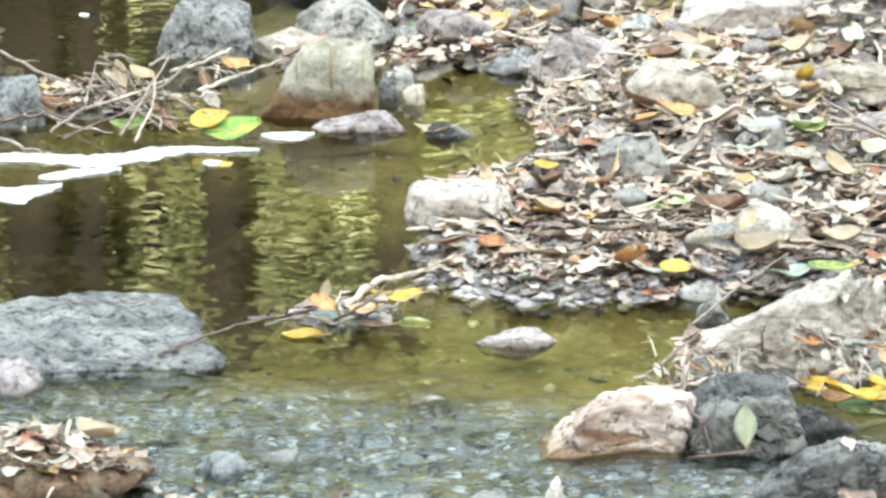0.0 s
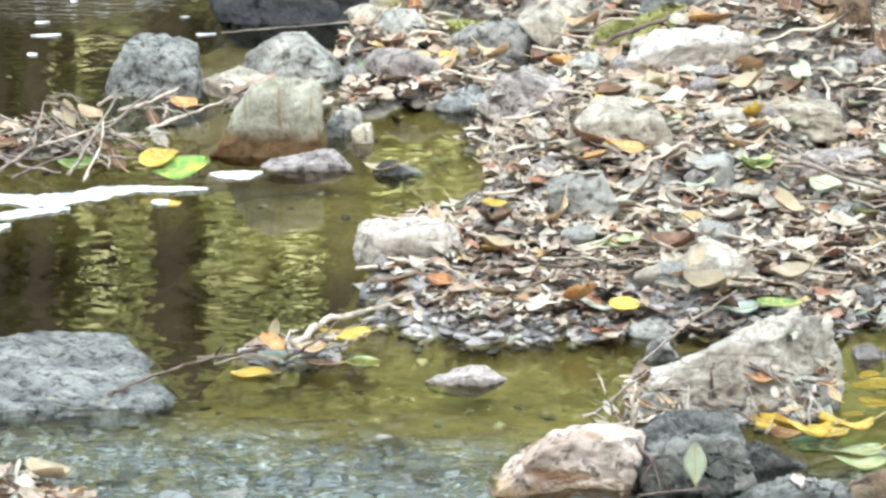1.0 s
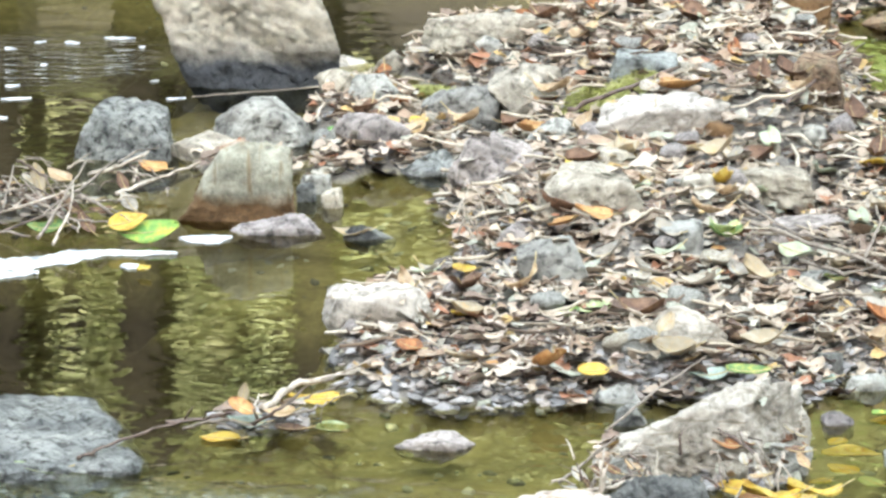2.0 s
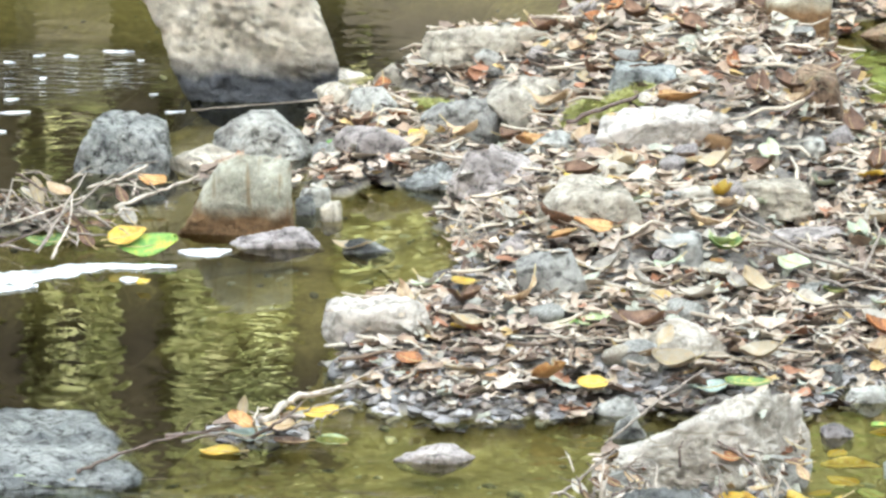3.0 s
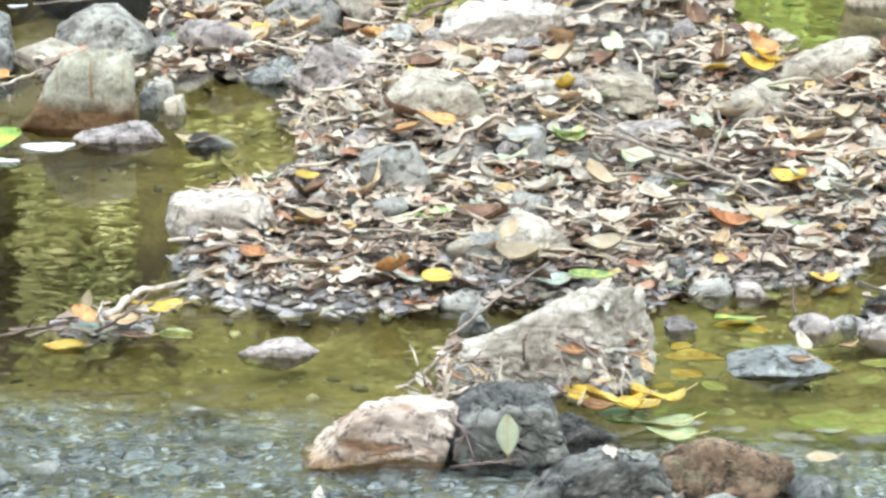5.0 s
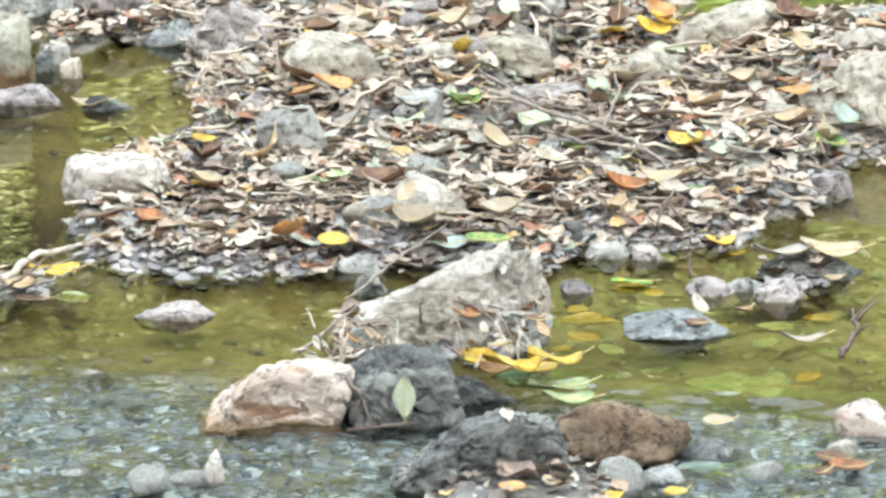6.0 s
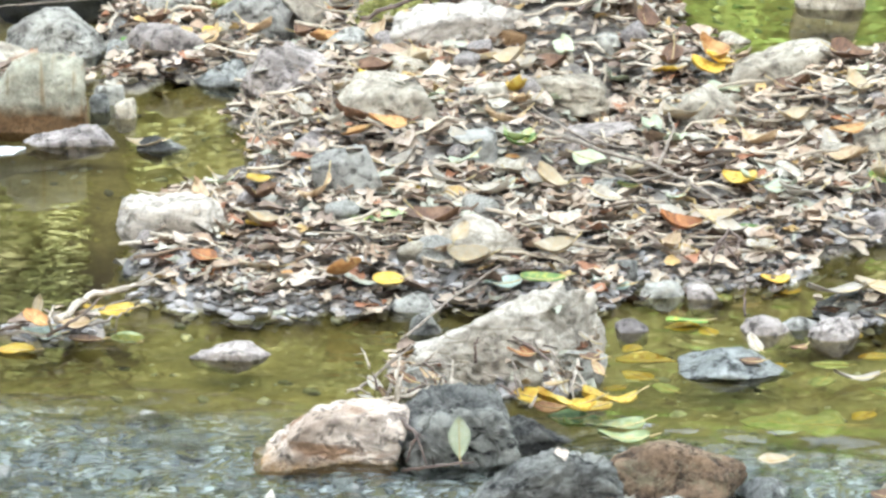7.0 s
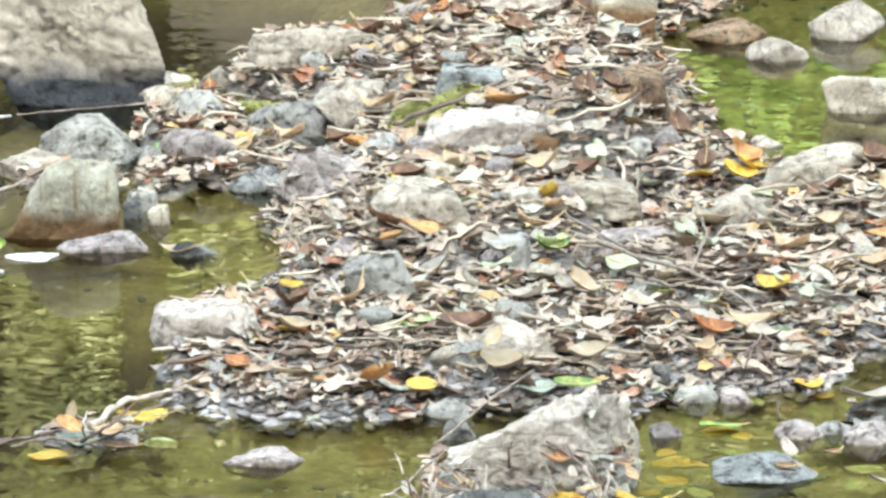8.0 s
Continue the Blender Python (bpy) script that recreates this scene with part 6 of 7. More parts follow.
twig("twig", "thin stem hanging over the boulder's flank", [(0.364, 7.680, 0.070), (0.356, 7.702, 0.089), (0.352, 7.807, 0.078)], 0.0016, BARK, 397, 1, 0.6)
twig("twig", "thin stem hanging over the boulder's flank", [(0.458, 7.755, 0.069), (0.458, 7.746, 0.089), (0.462, 7.821, 0.078)], 0.0021, PALEBARK, 398, 1, 0.6)
twig("twig", "thin stem hanging over the boulder's flank", [(0.344, 7.711, 0.070), (0.326, 7.693, 0.089), (0.311, 7.758, 0.077)], 0.0025, DARKBARK, 399, 1, 0.6)
twig("twig", "thin stem hanging over the boulder's flank", [(0.398, 7.498, 0.082), (0.384, 7.483, 0.112), (0.381, 7.665, 0.078)], 0.0021, BARK, 400, 1, 0.6)
twig("twig", "thin stem hanging over the boulder's flank", [(0.387, 7.551, 0.092), (0.384, 7.610, 0.087), (0.381, 7.655, 0.079)], 0.0023, PALEBARK, 401, 1, 0.6)
twig("twig", "thin stem hanging over the boulder's flank", [(0.449, 7.715, 0.069), (0.444, 7.677, 0.088), (0.444, 7.711, 0.078)], 0.0018, DARKBARK, 402, 1, 0.6)
twig("twig", "thin stem hanging over the boulder's flank", [(0.348, 7.711, 0.070), (0.328, 7.673, 0.090), (0.311, 7.718, 0.078)], 0.0024, BARK, 403, 1, 0.6)
twig("twig", "thin stem hanging over the boulder's flank", [(0.375, 7.770, 0.070), (0.357, 7.782, 0.088), (0.342, 7.867, 0.077)], 0.0017, PALEBARK, 404, 1, 0.6)
rock("rock", "flat grey stone at the water's edge of the bar", 0.598, 8.260, -0.003, 0.086, 0.052, 0.030, "grey", 551, detail=4)
rock("rock", "small mauve stone at the water's edge of the bar", 0.669, 8.246, -0.003, 0.057, 0.040, 0.026, "mauve", 552, detail=4)
rock("rock", "small dark stone in damp litter", 0.540, 8.335, 0.002, 0.048, 0.034, 0.041, "wetslate", 553, detail=4, boxy=0.3)
rock("rock", "pale stone just breaking the shallow pool", 0.536, 8.040, -0.003, 0.056, 0.034, 0.025, "mauve", 555, detail=4)
rock("rock", "low grey stone at the back water", -0.042, 10.654, 0.068, 0.085, 0.051, 0.044, "grey", 556, detail=4)
rock("rock", "pale stone at the back water", 0.097, 10.583, 0.113, 0.096, 0.058, 0.043, "pale", 557, detail=4)
rock("rock", "pinkish beige stone in the litter", 0.485, 9.719, 0.064, 0.083, 0.058, 0.039, "pale", 558, detail=4)
rock("rock", "pale angular stone under the ledge", 0.351, 9.266, 0.091, 0.069, 0.048, 0.040, "pale", 559, detail=4, boxy=0.5)
rock("rock", "flat pale stone at the edge of the green pool", 0.885, 10.189, -0.003, 0.070, 0.049, 0.026, "pale", 560, detail=4)
leaf("fallen_leaf", "bright yellow leaf at the water's edge", 0.797, 8.307, 0.012, 0.05, 0.034, "yellow", seed=561, turn=80, side=-9)
leaf("fallen_leaf", "yellow-green leaf floating on the shallow pool", 0.629, 8.075, 0.006, 0.07, 0.03, "lime", seed=563, turn=88, curl=0.05)
leaf("fallen_leaf", "small orange leaf on the litter", 0.371, 8.927, 0.073, 0.03, 0.026, "orange", seed=564, turn=40)
leaf("fallen_leaf", "dull green leaf at the edge of the litter", 0.775, 8.519, 0.044, 0.05, 0.03, "green", seed=565, turn=70, side=-9)
leaf("fallen_leaf", "green leaf half hidden in damp litter", 0.575, 8.800, 0.051, 0.04, 0.03, "green", seed=566, turn=60)
leaf("fallen_leaf", "rust-brown leaf caught under a stone", 0.993, 9.114, 0.096, 0.045, 0.03, "rust", seed=567, turn=100, side=-9)
leaf("fallen_leaf", "bleached leaf caught under a stone", 0.955, 8.944, 0.095, 0.06, 0.035, "white", seed=568, turn=20, tip=30)
twig("twig", "dark root arching over the wet grit", [(0.667, 8.336, 0.025), (0.726, 8.413, 0.074), (0.772, 8.369, 0.033)], 0.0042, DARKBARK, 571, 3, 0.6)
twig("twig", "dark root arching over the wet grit", [(0.679, 8.308, 0.018), (0.706, 8.347, 0.072), (0.749, 8.328, 0.022)], 0.003, DARKBARK, 572, 2, 0.6)
twig("twig", "thin dark root over the wet grit", [(0.718, 8.305, 0.019), (0.745, 8.402, 0.062), (0.779, 8.345, 0.022)], 0.0024, DARKBARK, 573, 2, 0.6)
twig("twig", "thin grey stick lying on the litter", [(0.420, 9.219, 0.093), (0.517, 9.041, 0.074), (0.603, 8.932, 0.085), (0.688, 8.965, 0.106)], 0.0026, BARK, 574, 2, 0.6)
twig("twig", "thin grey stick lying against a stone", [(0.866, 9.710, 0.040), (0.936, 9.285, 0.112), (1.010, 9.175, 0.118)], 0.0028, BARK, 575, 1, 0.6)
twig("twig", "thin pale stem on the bar", [(-0.116, 9.305, 0.030), (-0.085, 9.386, 0.078), (-0.042, 9.335, 0.072)], 0.002, PALEBARK, 576, 1, 0.6)

# pale dry stems standing and leaning at the edge of the bar above the side pool
stems = np.random.RandomState(61)
for k in range(16):
    x, y = stems.uniform(-0.07, 0.07), stems.uniform(9.02, 9.28)
    z = max(float(height(x, y)), 0.0)
    dx, dy, up = stems.normal(0, 0.018), stems.normal(0, 0.02), stems.uniform(0.04, 0.085)
    twig("twig", "pale dry stem leaning at the edge of the bar", [(x, y, z), (x + 0.6 * dx, y + 0.5 * dy, z + 0.75 * up), (x + 1.8 * dx, y + dy, z + up)], stems.uniform(0.0014, 0.0026), (PALEBARK, BARK, PALEBARK)[k % 3], 540 + k, 1, 0.5)

# ---- uncounted small things: gravel, litter, sticks ----
rng = np.random.RandomState(7)


def scatter(count, x0, x1, y0, y1, keep):
    """Places on the ground where keep(x, y, h) gives a chance above a random number."""
    x, y = rng.uniform(x0, x1, count), rng.uniform(y0, y1, count)
    h = height(x, y)
    ok = rng.uniform(0, 1, count) < keep(x, y, h)
    return np.stack([x[ok], y[ok], h[ok]], 1)


def open_shore(x, y):
    """Places kept almost free of loose litter: the stick dam and the gravel by the run."""
    return 1 - 0.9 * np.exp(-(((x + 0.42) / 0.2) ** 2 + ((y - 8.03) / 0.12) ** 2)) - 0.8 * np.exp(-(((x - 0.40) / 0.25) ** 2 + ((y - 6.93) / 0.22) ** 2))


def in_sight(x, y):
    return (np.abs(x - 0.03 * y) < 0.145 * y + 0.25).astype(float)


PEBBLES = [stone_shape(1, 0.8, 0.62, 0.0, 900 + k, 9, 8, 0.05, 2) for k in range(8)]
LOWPEBBLES = [stone_shape(1, 0.8, 0.42, 0.0, 940 + k, 8, 10, 0.04, 1) for k in range(8)]
CHIPS = [stone_shape(1, 0.75, 0.34, 0.0, 960 + k, 9, 50, 0.09, 2) for k in range(10)]
spots = scatter(42000, -1.8, 2.2, 5.7, 12.8, lambda x, y, h: in_sight(x, y) * np.where(h > 0.035, 0.4, np.where(h > -0.012, 0.8, np.where(h > -0.11, 0.12, 0.015) + 0.95 * riffle(x, y) * (y < 9))))
sizes = (0.008 + 0.030 * rng.uniform(0, 1, len(spots)) ** 2.2) * (1 + 0.15 * riffle(spots[:, 0], spots[:, 1]))
turns = np.stack([rng.uniform(-0.4, 0.4, len(spots)), rng.uniform(-0.4, 0.4, len(spots)), rng.uniform(0, 6.28, len(spots))], 1)
low = spots - np.stack([0 * sizes, 0 * sizes, sizes * 0.2], 1)
sunk = low[:, 2] + sizes * 0.45 < 0.0
for name, pick, mat, label in (("gravel", ~sunk, GRAVEL, "grey and tan gravel on the shore and breaking the surface"), ("bed_gravel", sunk, BEDGRAVEL, "dark wet gravel on the stream bed")):
    tagged(cloud(name, LOWPEBBLES if pick is sunk else CHIPS + PEBBLES[:2], low[pick], sizes[pick], turns[pick], mat, pick is sunk), label, "gravel", kind="stuff")

# fine grit along the shore, and the close-set pebbles that the run flows over
grit = scatter(60000, -1.4, 1.6, 7.5, 9.2, lambda x, y, h: in_sight(x, y) * (h > -0.012) * (h < 0.045) * 0.9)[:6000]
around = rng.uniform(-3.1, 3.1, (len(grit), 3)) * (0.15, 0.15, 1)
tagged(cloud("grit", CHIPS, grit - (0, 0, 0.001), 0.008 + 0.034 * rng.uniform(0, 1, len(grit)) ** 2, around, GRIT, False), "grey and mauve grit along the shore of the bar", "grit", kind="stuff")
bed = scatter(60000, -1.3, 1.5, 6.1, 7.9, lambda x, y, h: in_sight(x, y) * riffle(x, y) * (h < -0.004) * 0.9)[:12000]
around = rng.uniform(-3.1, 3.1, (len(bed), 3)) * (0.1, 0.1, 1)
tagged(cloud("bed_pebbles", LOWPEBBLES, bed, rng.uniform(0.009, 0.026, len(bed)), around, RUNBED), "close-set pale and dark pebbles under the rippling run", "gravel", kind="stuff")

SHREDS = []
for k in range(24):
    v, f, _ = leaf_shape(("oval", "lance", "oval", "lobed")[k % 4], 1.0, (0.7, 0.22, 0.55, 0.85)[k % 4], rng.uniform(0.05, 0.3), rng.uniform(-0.15, 0.3), rng.uniform(0.5, 1.4), 40 + k)
    idx = [i * 5 + j for i in (0, 2, 5, 8, 10) for j in (0, 2, 4)]
    ragged = rng.normal(0, 0.055, (15, 3)) * (1, 1, 0.7)
    SHREDS.append((v[idx] + ragged, [(a, a + 1, a + 4, a + 3) for a in (0, 1, 3, 4, 6, 7, 9, 10)]))
spots = scatter(54000, -1.8, 2.3, 6.0, 13.0, lambda x, y, h: in_sight(x, y) * open_shore(x, y) * np.where(h > 0.025, 0.95, np.where(h > -0.004, 0.9, np.where(h > -0.02, 0.3, 0.0))))
sizes = 0.021 + 0.049 * rng.uniform(0, 1, len(spots)) ** 1.7
turns = np.stack([rng.normal(0, 0.15, len(spots)), rng.normal(0, 0.15, len(spots)), rng.uniform(0, 6.28, len(spots))], 1)
edge = scatter(46000, -1.8, 2.3, 6.0, 13.0, lambda x, y, h: in_sight(x, y) * open_shore(x, y) * (h > 0.002) * (h < 0.05) * 0.8)
spots = np.vstack([spots, edge])
sizes = np.r_[sizes, rng.uniform(0.012, 0.035, len(edge))]
turns = np.vstack([turns, np.stack([rng.normal(0.1, 0.25, len(edge)), rng.normal(0, 0.25, len(edge)), rng.uniform(0, 6.28, len(edge))], 1)])
# Some lower pieces are coloured dark to paint shade between the dry leaves.
shaded = rng.uniform(0, 1, len(spots)) < 0.2 - 0.05 * (spots[:, 2] < 0.045)
tagged(cloud("damp_litter", SHREDS, spots[shaded] + (0, 0, 0.008), sizes[shaded] * 1.1, turns[shaded] * (0.6, 0.6, 1), GAPSHADE), "dark leaves under the dry litter, coloured as the shade in its gaps", "leaf litter", kind="stuff")
spots, sizes, turns = spots[~shaded], sizes[~shaded], turns[~shaded]
lift = rng.uniform(0.008, 0.026, len(spots))
places = spots + np.stack([0 * lift, 0 * lift, lift], 1)

# a carpet of broken leaf crumbs under the whole leaves
crumbs = scatter(70000, -1.8, 2.3, 6.0, 13.0, lambda x, y, h: in_sight(x, y) * open_shore(x, y) * np.where(h > 0.006, 0.85, 0.0))[:26000]
spread = np.stack([rng.normal(0, 0.12, len(crumbs)), rng.normal(0, 0.12, len(crumbs)), rng.uniform(0, 6.28, len(crumbs))], 1)
CRUMBS = [(v[[0, 2, 6, 8, 12, 14]], [(0, 1, 3, 2), (2, 3, 5, 4)]) for v, f in SHREDS]
tagged(cloud("leaf_crumbs", CRUMBS, crumbs + (0, 0, 0.011), rng.uniform(0.010, 0.028, len(crumbs)), spread, CRUMB), "fine carpet of broken brown and grey leaf crumbs", "leaf litter", kind="stuff")

# leaves that have come to rest on the stones
for ob in [o for o in scene.objects if o.name.startswith(("rock", "boulder"))]:
    m = ob.matrix_basis
    if height(m.translation.x, m.translation.y) < 0.02 and not any(w in ob["label"] for w in ("leafy", "litter", "dark low")):
        continue
    up = [m @ v.co for v in ob.data.vertices if v.normal.z > 0.45 and v.co.z > 0.004]
    if "litter" in ob["label"] and "boulder" in ob.name:
        up = [p for p in up if p.z < 0.03 or (p.x > m.translation.x + 0.07 and p.z < 0.13)]
    room = ob.dimensions.x * ob.dimensions.y
    count = int(room * (1300 if "leafy" in ob["label"] else 420 if "boulder" in ob.name else 110))
    count = min(count, 220 if "leafy" in ob["label"] else 80)
    if len(up) > 20 and count:
        pick = np.array([up[i] for i in rng.randint(len(up), size=count)])
        places = np.vstack([places, pick + (0, 0, 0.007)])
        sizes = np.r_[sizes, rng.uniform(0.018, 0.05, count)]
        turns = np.vstack([turns, np.stack([rng.normal(0, 0.2, count), rng.normal(0, 0.2, count), rng.uniform(0, 6.28, count)], 1)])
tagged(cloud("leaf_litter", SHREDS, places, sizes, turns, LITTER), "dry bleached and brown leaf litter covering the bar", "leaf litter", kind="stuff")

RODS = []
for k in range(8):
    bend = rng.normal(0, 0.06, (5, 3))
    v, f = tube([(0.25 * i - 0.5 + bend[i, 0] * 0.3, bend[i, 1], bend[i, 2] * 0.6) for i in range(5)], [0.022, 0.026, 0.02, 0.018, 0.01], 5)
    RODS.append((np.array(v), f))
spots = scatter(13500, -1.8, 2.3, 6.0, 13.0, lambda x, y, h: in_sight(x, y) * open_shore(x, y) * np.where(h > 0.015, 0.5, 0.0))
sizes = rng.uniform(0.05, 0.17, len(spots))
turns = np.stack([rng.normal(0, 0.08, len(spots)), rng.normal(0, 0.1, len(spots)), rng.uniform(0, 6.28, len(spots))], 1)
tagged(cloud("stick_litter", RODS, spots + (0, 0, 0.024), sizes, turns, STICKS), "thin dry sticks and stems strewn over the bar", "sticks", kind="stuff")

# ---- loose stones on the bar and in the shallows ----
KINDS = [("grey", "small grey stone lying on the bar"), ("pale", "small pale stone lying on the bar"), ("mauve", "small mauve-grey stone lying on the bar"), ("grey", "small wet grey stone in the shallows")]
models = []
for k in range(12):
    v, f = stone_shape(1, 0.8, 0.6, 0.15, 700 + k, 10, 10, 0.06, 3)
    models.append([mesh_of("stone", v, f, STONE[mat]) for mat, _ in KINDS])
spots = scatter(1300, -1.5, 1.9, 6.3, 12.4, lambda x, y, h: in_sight(x, y) * np.where(h > 0.03, 0.3, np.where(h > 0.0, 0.06, 0.22 * riffle(x, y))))[:190]
for k, p in enumerate(spots):
    kind = 3 if p[2] < 0 else rng.randint(3)
    ob = new("stone", models[k % 12][kind])
    size = rng.uniform(0.035, 0.085)
    ob.matrix_basis = pose(p[0], p[1], p[2] + (0.008 if p[2] > 0 else 0.012), 0, 0, rng.uniform(0, 360)) @ Matrix.Diagonal((size, size, size * rng.uniform(0.7, 1.1), 1))
    tagged(ob, KINDS[kind][1], "stone", "loose stones")

# ---- single leaves on top of the litter ----
NAMES = {"tan": "dry tan leaf lying on the litter", "white": "bleached whitish leaf lying on the litter", "cream": "cream-coloured dry leaf lying on the litter", "grey": "grey-brown dry leaf lying on the litter", "rust": "rust-red dry leaf lying on the litter", "brown": "dark brown wet leaf lying on the litter", "yellow": "yellow fallen leaf lying on the litter", "orange": "orange fallen leaf lying on the litter", "palegreen": "pale green fallen leaf lying on the litter", "pallid": "pallid grey-green leaf lying on the litter"}
SHARE = ["tan"] * 5 + ["white"] * 6 + ["cream"] * 5 + ["grey"] * 6 + ["rust"] + ["brown"] * 2 + ["yellow"] + ["orange"] + ["palegreen"] + ["pallid"] * 5
stock = {}
for mat in NAMES:
    stock[mat] = []
    for k in range(3):
        size = rng.uniform(0.045, 0.088)
        stock[mat].append(leaf_meshes(("oval", "lance", "oval")[k], size, size * (0.62, 0.4, 0.75)[k], rng.uniform(0.15, 0.5), rng.uniform(0.05, 0.3), rng.uniform(0.4, 1.2), 60 + k, LEAF[mat]))
spots = scatter(1200, -1.4, 1.8, 6.6, 12.0, lambda x, y, h: in_sight(x, y) * open_shore(x, y) ** 3 * np.where(h > 0.02, 0.7, np.where(h > 0.0, 0.3, 0.0)))[:290]
for p in spots:
    mat = SHARE[rng.randint(len(SHARE))]
    if p[1] > 9.9 and rng.uniform() < 0.6:
        mat = ("brown", "tan", "rust", "brown")[rng.randint(4)]
    blade, rib = stock[mat][rng.randint(3)]
    ob = new("fallen_leaf", None)
    ob.matrix_basis = pose(p[0], p[1], p[2] + 0.030, rng.normal(0, 8), rng.normal(0, 8), rng.uniform(0, 360))
    part("blade", blade, ob)
    part("midrib", rib, ob)
    tagged(ob, NAMES[mat], "leaf", "fallen leaves")

# ---- patches of green blades between the stones of the bar, painting green reflections on water ----
BLADES = []
for k in range(6):
    v, f, _ = leaf_shape("lance", 1.0, 0.35, 0.4, 0.3, 0.6, 130 + k)
    idx = [i * 5 + j for i in (0, 5, 10) for j in (0, 2, 4)]
    BLADES.append((v[idx], [(a, a + 1, a + 4, a + 3) for a in (0, 1, 3, 4)]))
for cx, cy, rx, ry, count in ((0.225, 9.945, 0.085, 0.05, 1500), (-0.185, 10.50, 0.06, 0.04, 800), (0.13, 9.96, 0.05, 0.035, 400)):
    a, r = rng.uniform(0, 6.28, count), rng.uniform(0, 1, count) ** 0.6
    x, y = cx + rx * r * np.cos(a), cy + ry * r * np.sin(a)
    places = np.stack([x, y, np.maximum(height(x, y), 0) + 0.020 + 0.008 * (1 - r) * rng.uniform(0.3, 1, count)], 1)
    turns = np.stack([rng.normal(0.1, 0.2, count), rng.normal(0, 0.2, count), rng.uniform(0, 6.28, count)], 1)
    tagged(cloud("moss", BLADES, places, rng.uniform(0.010, 0.022, count), turns, GREENSHEEN), "low patch of yellow-green moss on wet grit", "moss", kind="stuff")

# ---- far bank: shrubs and trees that the water mirrors ----
LEAVES = []
for k in range(6):
    v, f, _ = leaf_shape("oval", 1.0, 0.6, 0.3, 0.3, 0.6, 90 + k)
    idx = [i * 5 + j for i in (0, 3, 6, 10) for j in (0, 2, 4)]
    LEAVES.append((v[idx], [(a, a + 1, a + 4, a + 3) for a in (0, 1, 3, 4, 6, 7)]))


def foliage(name, cx, cy, cz, rx, ry, rz, count, size, lumps_in=14, spread=0.15, mat=FOLIAGE):
    """A crown: leaves gathered round many lumps, with gaps between."""
    centres = rng.normal(0, 0.5, (lumps_in, 3)).clip(-0.85, 0.85)
    pick = centres[rng.randint(lumps_in, size=count)] + rng.normal(0, spread, (count, 3))
    places = pick * (rx, ry, rz) + (cx, cy, cz)
    turns = rng.uniform(-1, 1, (count, 3)) * (0.9, 0.9, 3.14)
    return cloud(name, LEAVES, places, rng.uniform(0.6, 1.3, count) * size, turns, mat)


def shrub(x, y, rx, rz, count, size=0.11, label="sunlit yellow-green shrub on the far bank", lift=0.0, mat=FOLIAGE):
    base = float(height(x, y))
    ob = new("shrub", None)
    ob.location = (x, y, base)
    for k in range(4):
        a = k * 1.6 + x
        v, f = tube([(0, 0, -0.1), (0.25 * rx * math.cos(a), 0.25 * rx * math.sin(a), rz * 0.6), (0.5 * rx * math.cos(a), 0.5 * rx * math.sin(a), rz * 1.2)], [0.04, 0.03, 0.012], 6)
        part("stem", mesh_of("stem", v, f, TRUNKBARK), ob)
    crown = foliage("crown", 0, 0, rz + lift, rx, rx * 0.4, rz, count, size, 70, 0.2, mat)
    crown.parent = ob
    return tagged(ob, label, "shrub", "shrubs on the banks")


def tree(x, y, radius, tall, crown_count, label, size=0.16):
    base = float(height(x, y))
    ob = new("tree", None)
    ob.location = (x, y, base)
    line = [(0.12 * radius * math.sin(3 * k), 0.1 * radius * math.cos(2 * k), tall * k / 8 - 0.15) for k in range(9)]
    v, f = tube(line, [radius * (1.35 if k == 0 else 1.0 - 0.09 * k) for k in range(9)], 14)
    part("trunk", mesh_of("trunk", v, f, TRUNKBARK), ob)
    for k in range(6):
        a, z = k * 1.9 + x, tall * (0.66 + 0.05 * k)
        r = tall * 0.22
        v, f = tube([(0, 0, z), (r * 0.5 * math.cos(a), r * 0.5 * math.sin(a), z + r * 0.35), (r * math.cos(a), r * math.sin(a), z + r * 0.9)], [radius * 0.35, radius * 0.22, radius * 0.06], 7)
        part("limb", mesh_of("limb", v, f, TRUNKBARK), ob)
    crown = foliage("crown", 0, 0, tall * 0.94, tall * 0.30, tall * 0.26, tall * 0.20, crown_count, size, 26)
    crown.parent = ob
    return tagged(ob, label, "tree", "trees on the banks")


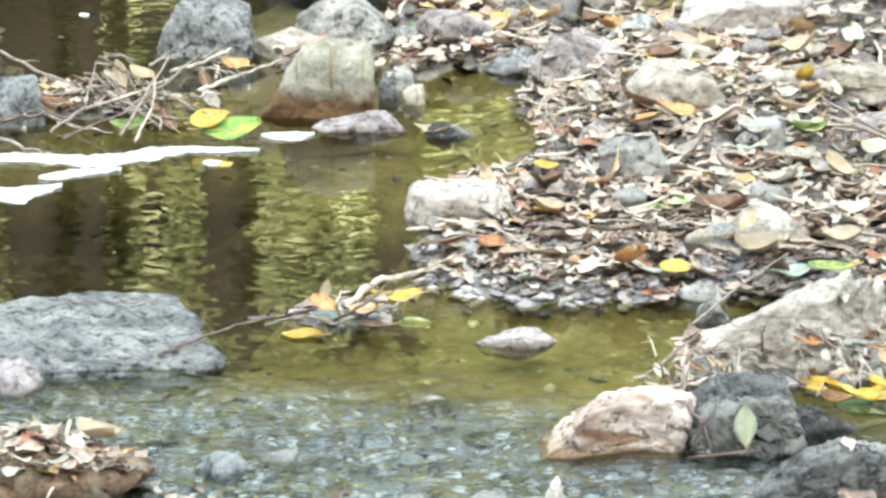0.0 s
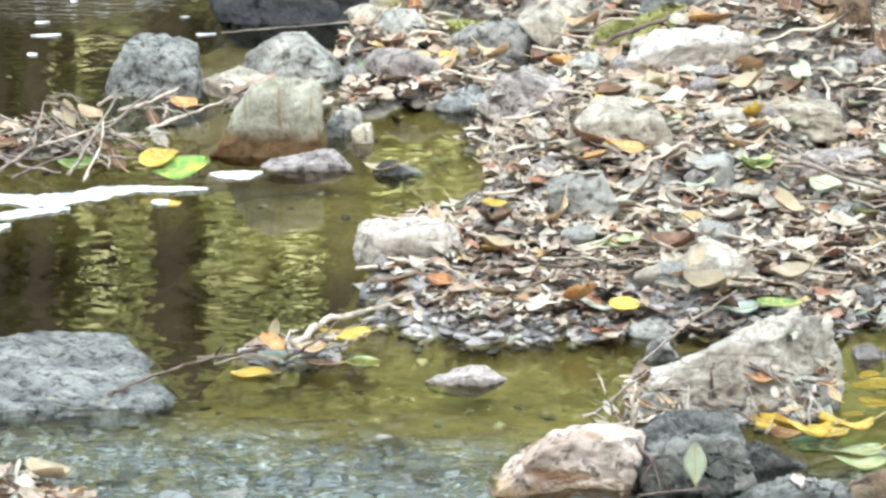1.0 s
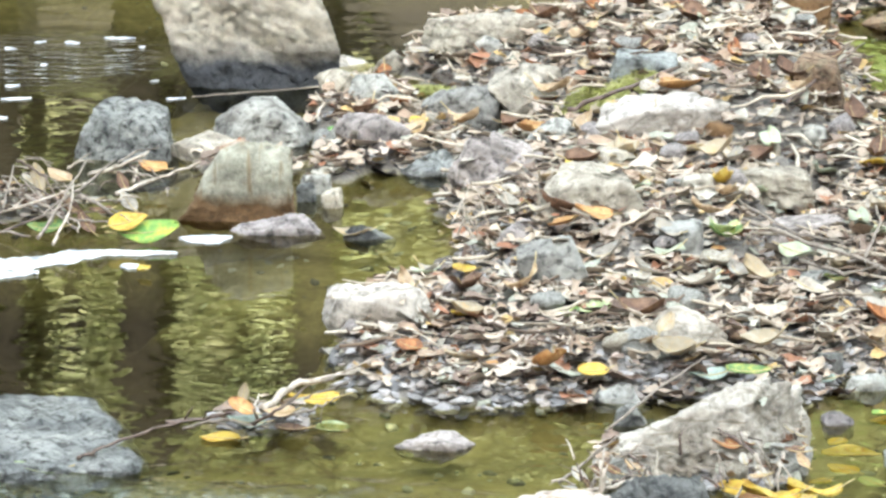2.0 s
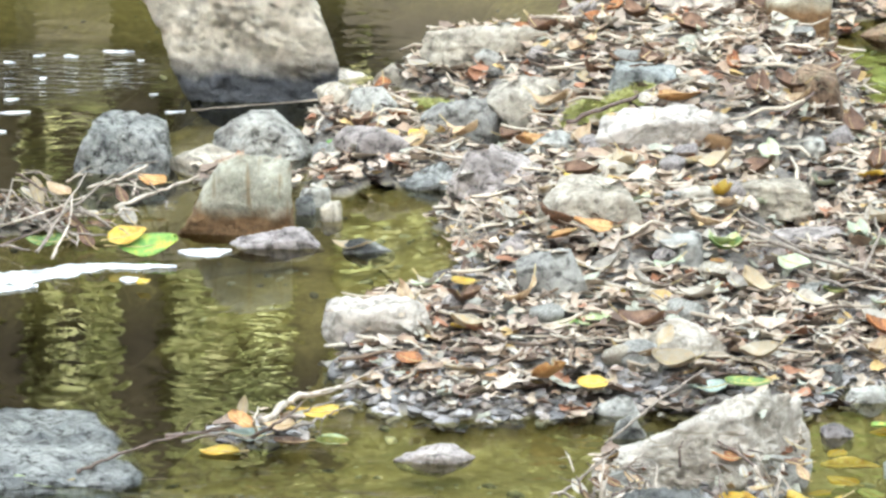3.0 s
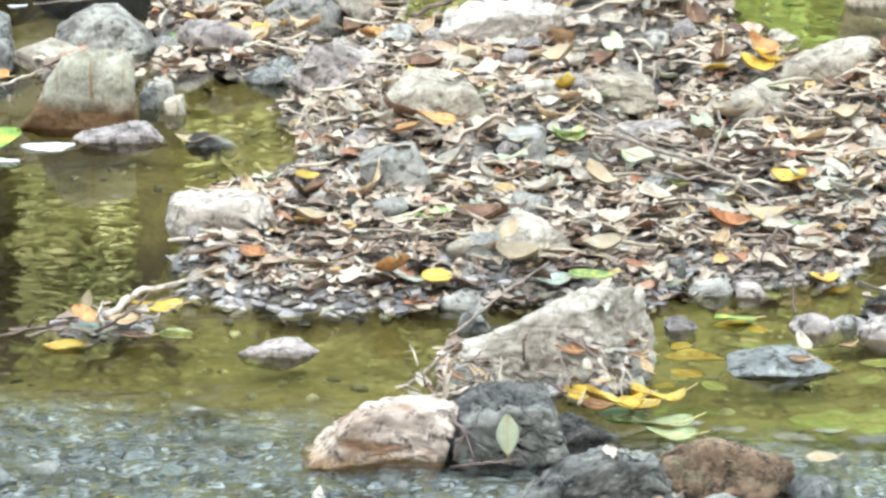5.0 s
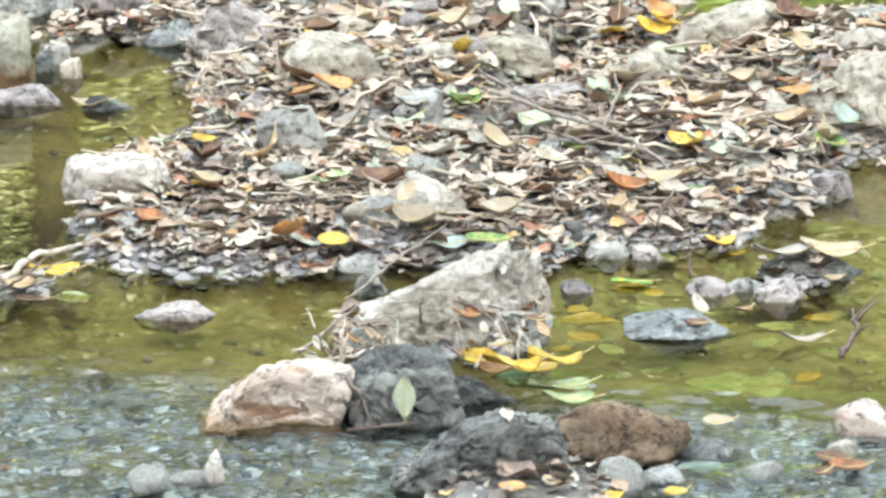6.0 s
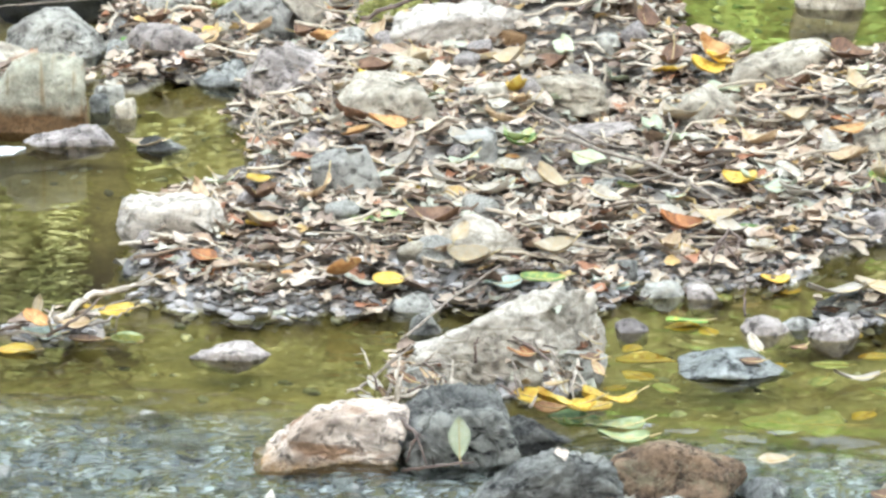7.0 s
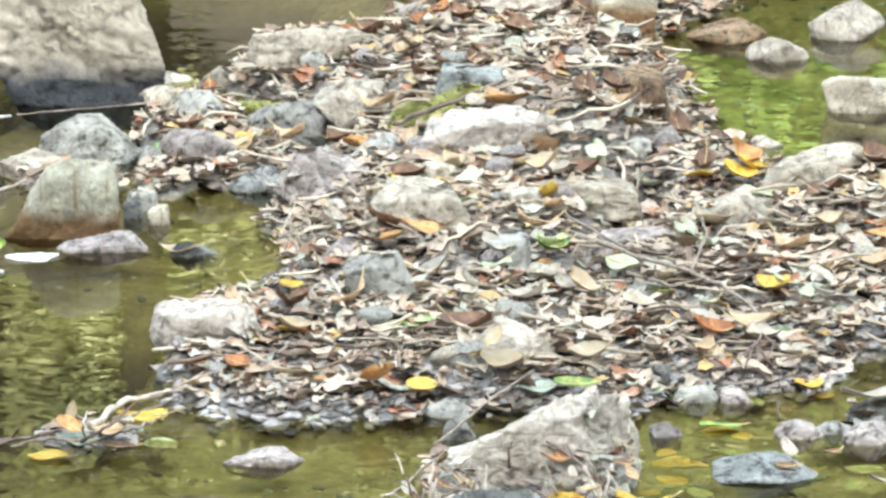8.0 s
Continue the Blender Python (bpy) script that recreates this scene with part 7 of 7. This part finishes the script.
rng = np.random.RandomState(21)
for k in range(15):
    x = -7.5 + 1.1 * k + rng.uniform(-0.3, 0.3)
    shrub(x, 16.9 + rng.uniform(-0.2, 0.5), 1.4, rng.uniform(1.7, 2.2), 4200, 0.22, lift=0.6 if -4.2 < x < -1.1 else 0.75 if -1.1 < x < 0.4 else 0.0)
for slope, lift in ((-0.0640, 0.4), (-0.0550, 0.4), (-0.0460, 0.4), (-0.0910, 0.95), (-0.1090, 1.15), (0.0799, 0.0), (0.0994, 0.0)):
    shrub(slope * 16.1, 16.2, 0.7, 1.7, 3600, 0.16, lift=lift)
for slope in (-0.0640, -0.0520, -0.0880):
    shrub(slope * 16.6, 16.55, 0.7, 1.6, 3200, 0.18, lift=0.65 if slope > -0.07 else 0.5)
for slope in (0.0799 - 0.012, 0.0799 + 0.012, 0.0994, 0.0994 + 0.02):
    shrub(slope * 15.3, 15.3 + rng.uniform(-0.1, 0.2), 0.6, 0.75, 4200, 0.11, "low sunlit bush at the far water's edge", mat=FRESH)
for k in range(8):
    shrub(-9 + 2.6 * k, 22.5 + rng.uniform(-0.5, 0.8), 2.2, rng.uniform(2.2, 3.0), 2200)
# The 0.045 trunk is an added one that darkens the mirror at the left.
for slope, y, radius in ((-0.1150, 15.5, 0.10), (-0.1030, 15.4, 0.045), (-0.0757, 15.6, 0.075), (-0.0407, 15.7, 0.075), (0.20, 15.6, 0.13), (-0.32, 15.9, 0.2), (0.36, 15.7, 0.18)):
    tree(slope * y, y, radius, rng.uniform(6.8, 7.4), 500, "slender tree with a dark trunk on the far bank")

# ---- near bank behind the camera: an unseen wooded slope, added to keep the stream in shade ----
for k in range(13):
    x = -18 + 3.0 * k + rng.uniform(-0.6, 0.6)
    tree(x, -7.0 - 1.8 * (k % 2) + rng.uniform(-0.3, 0.3), 0.12, 4.0 + rng.uniform(-0.4, 0.4), 900, "unseen leafy tree added on the near slope to shade the stream", 0.22)
for k in range(14):
    shrub(-18 + 2.7 * k, -4.6 + rng.uniform(-0.4, 0.4), 1.6, 1.0, 700, 0.25, "unseen dense green shrub added on the near slope to shade the stream")
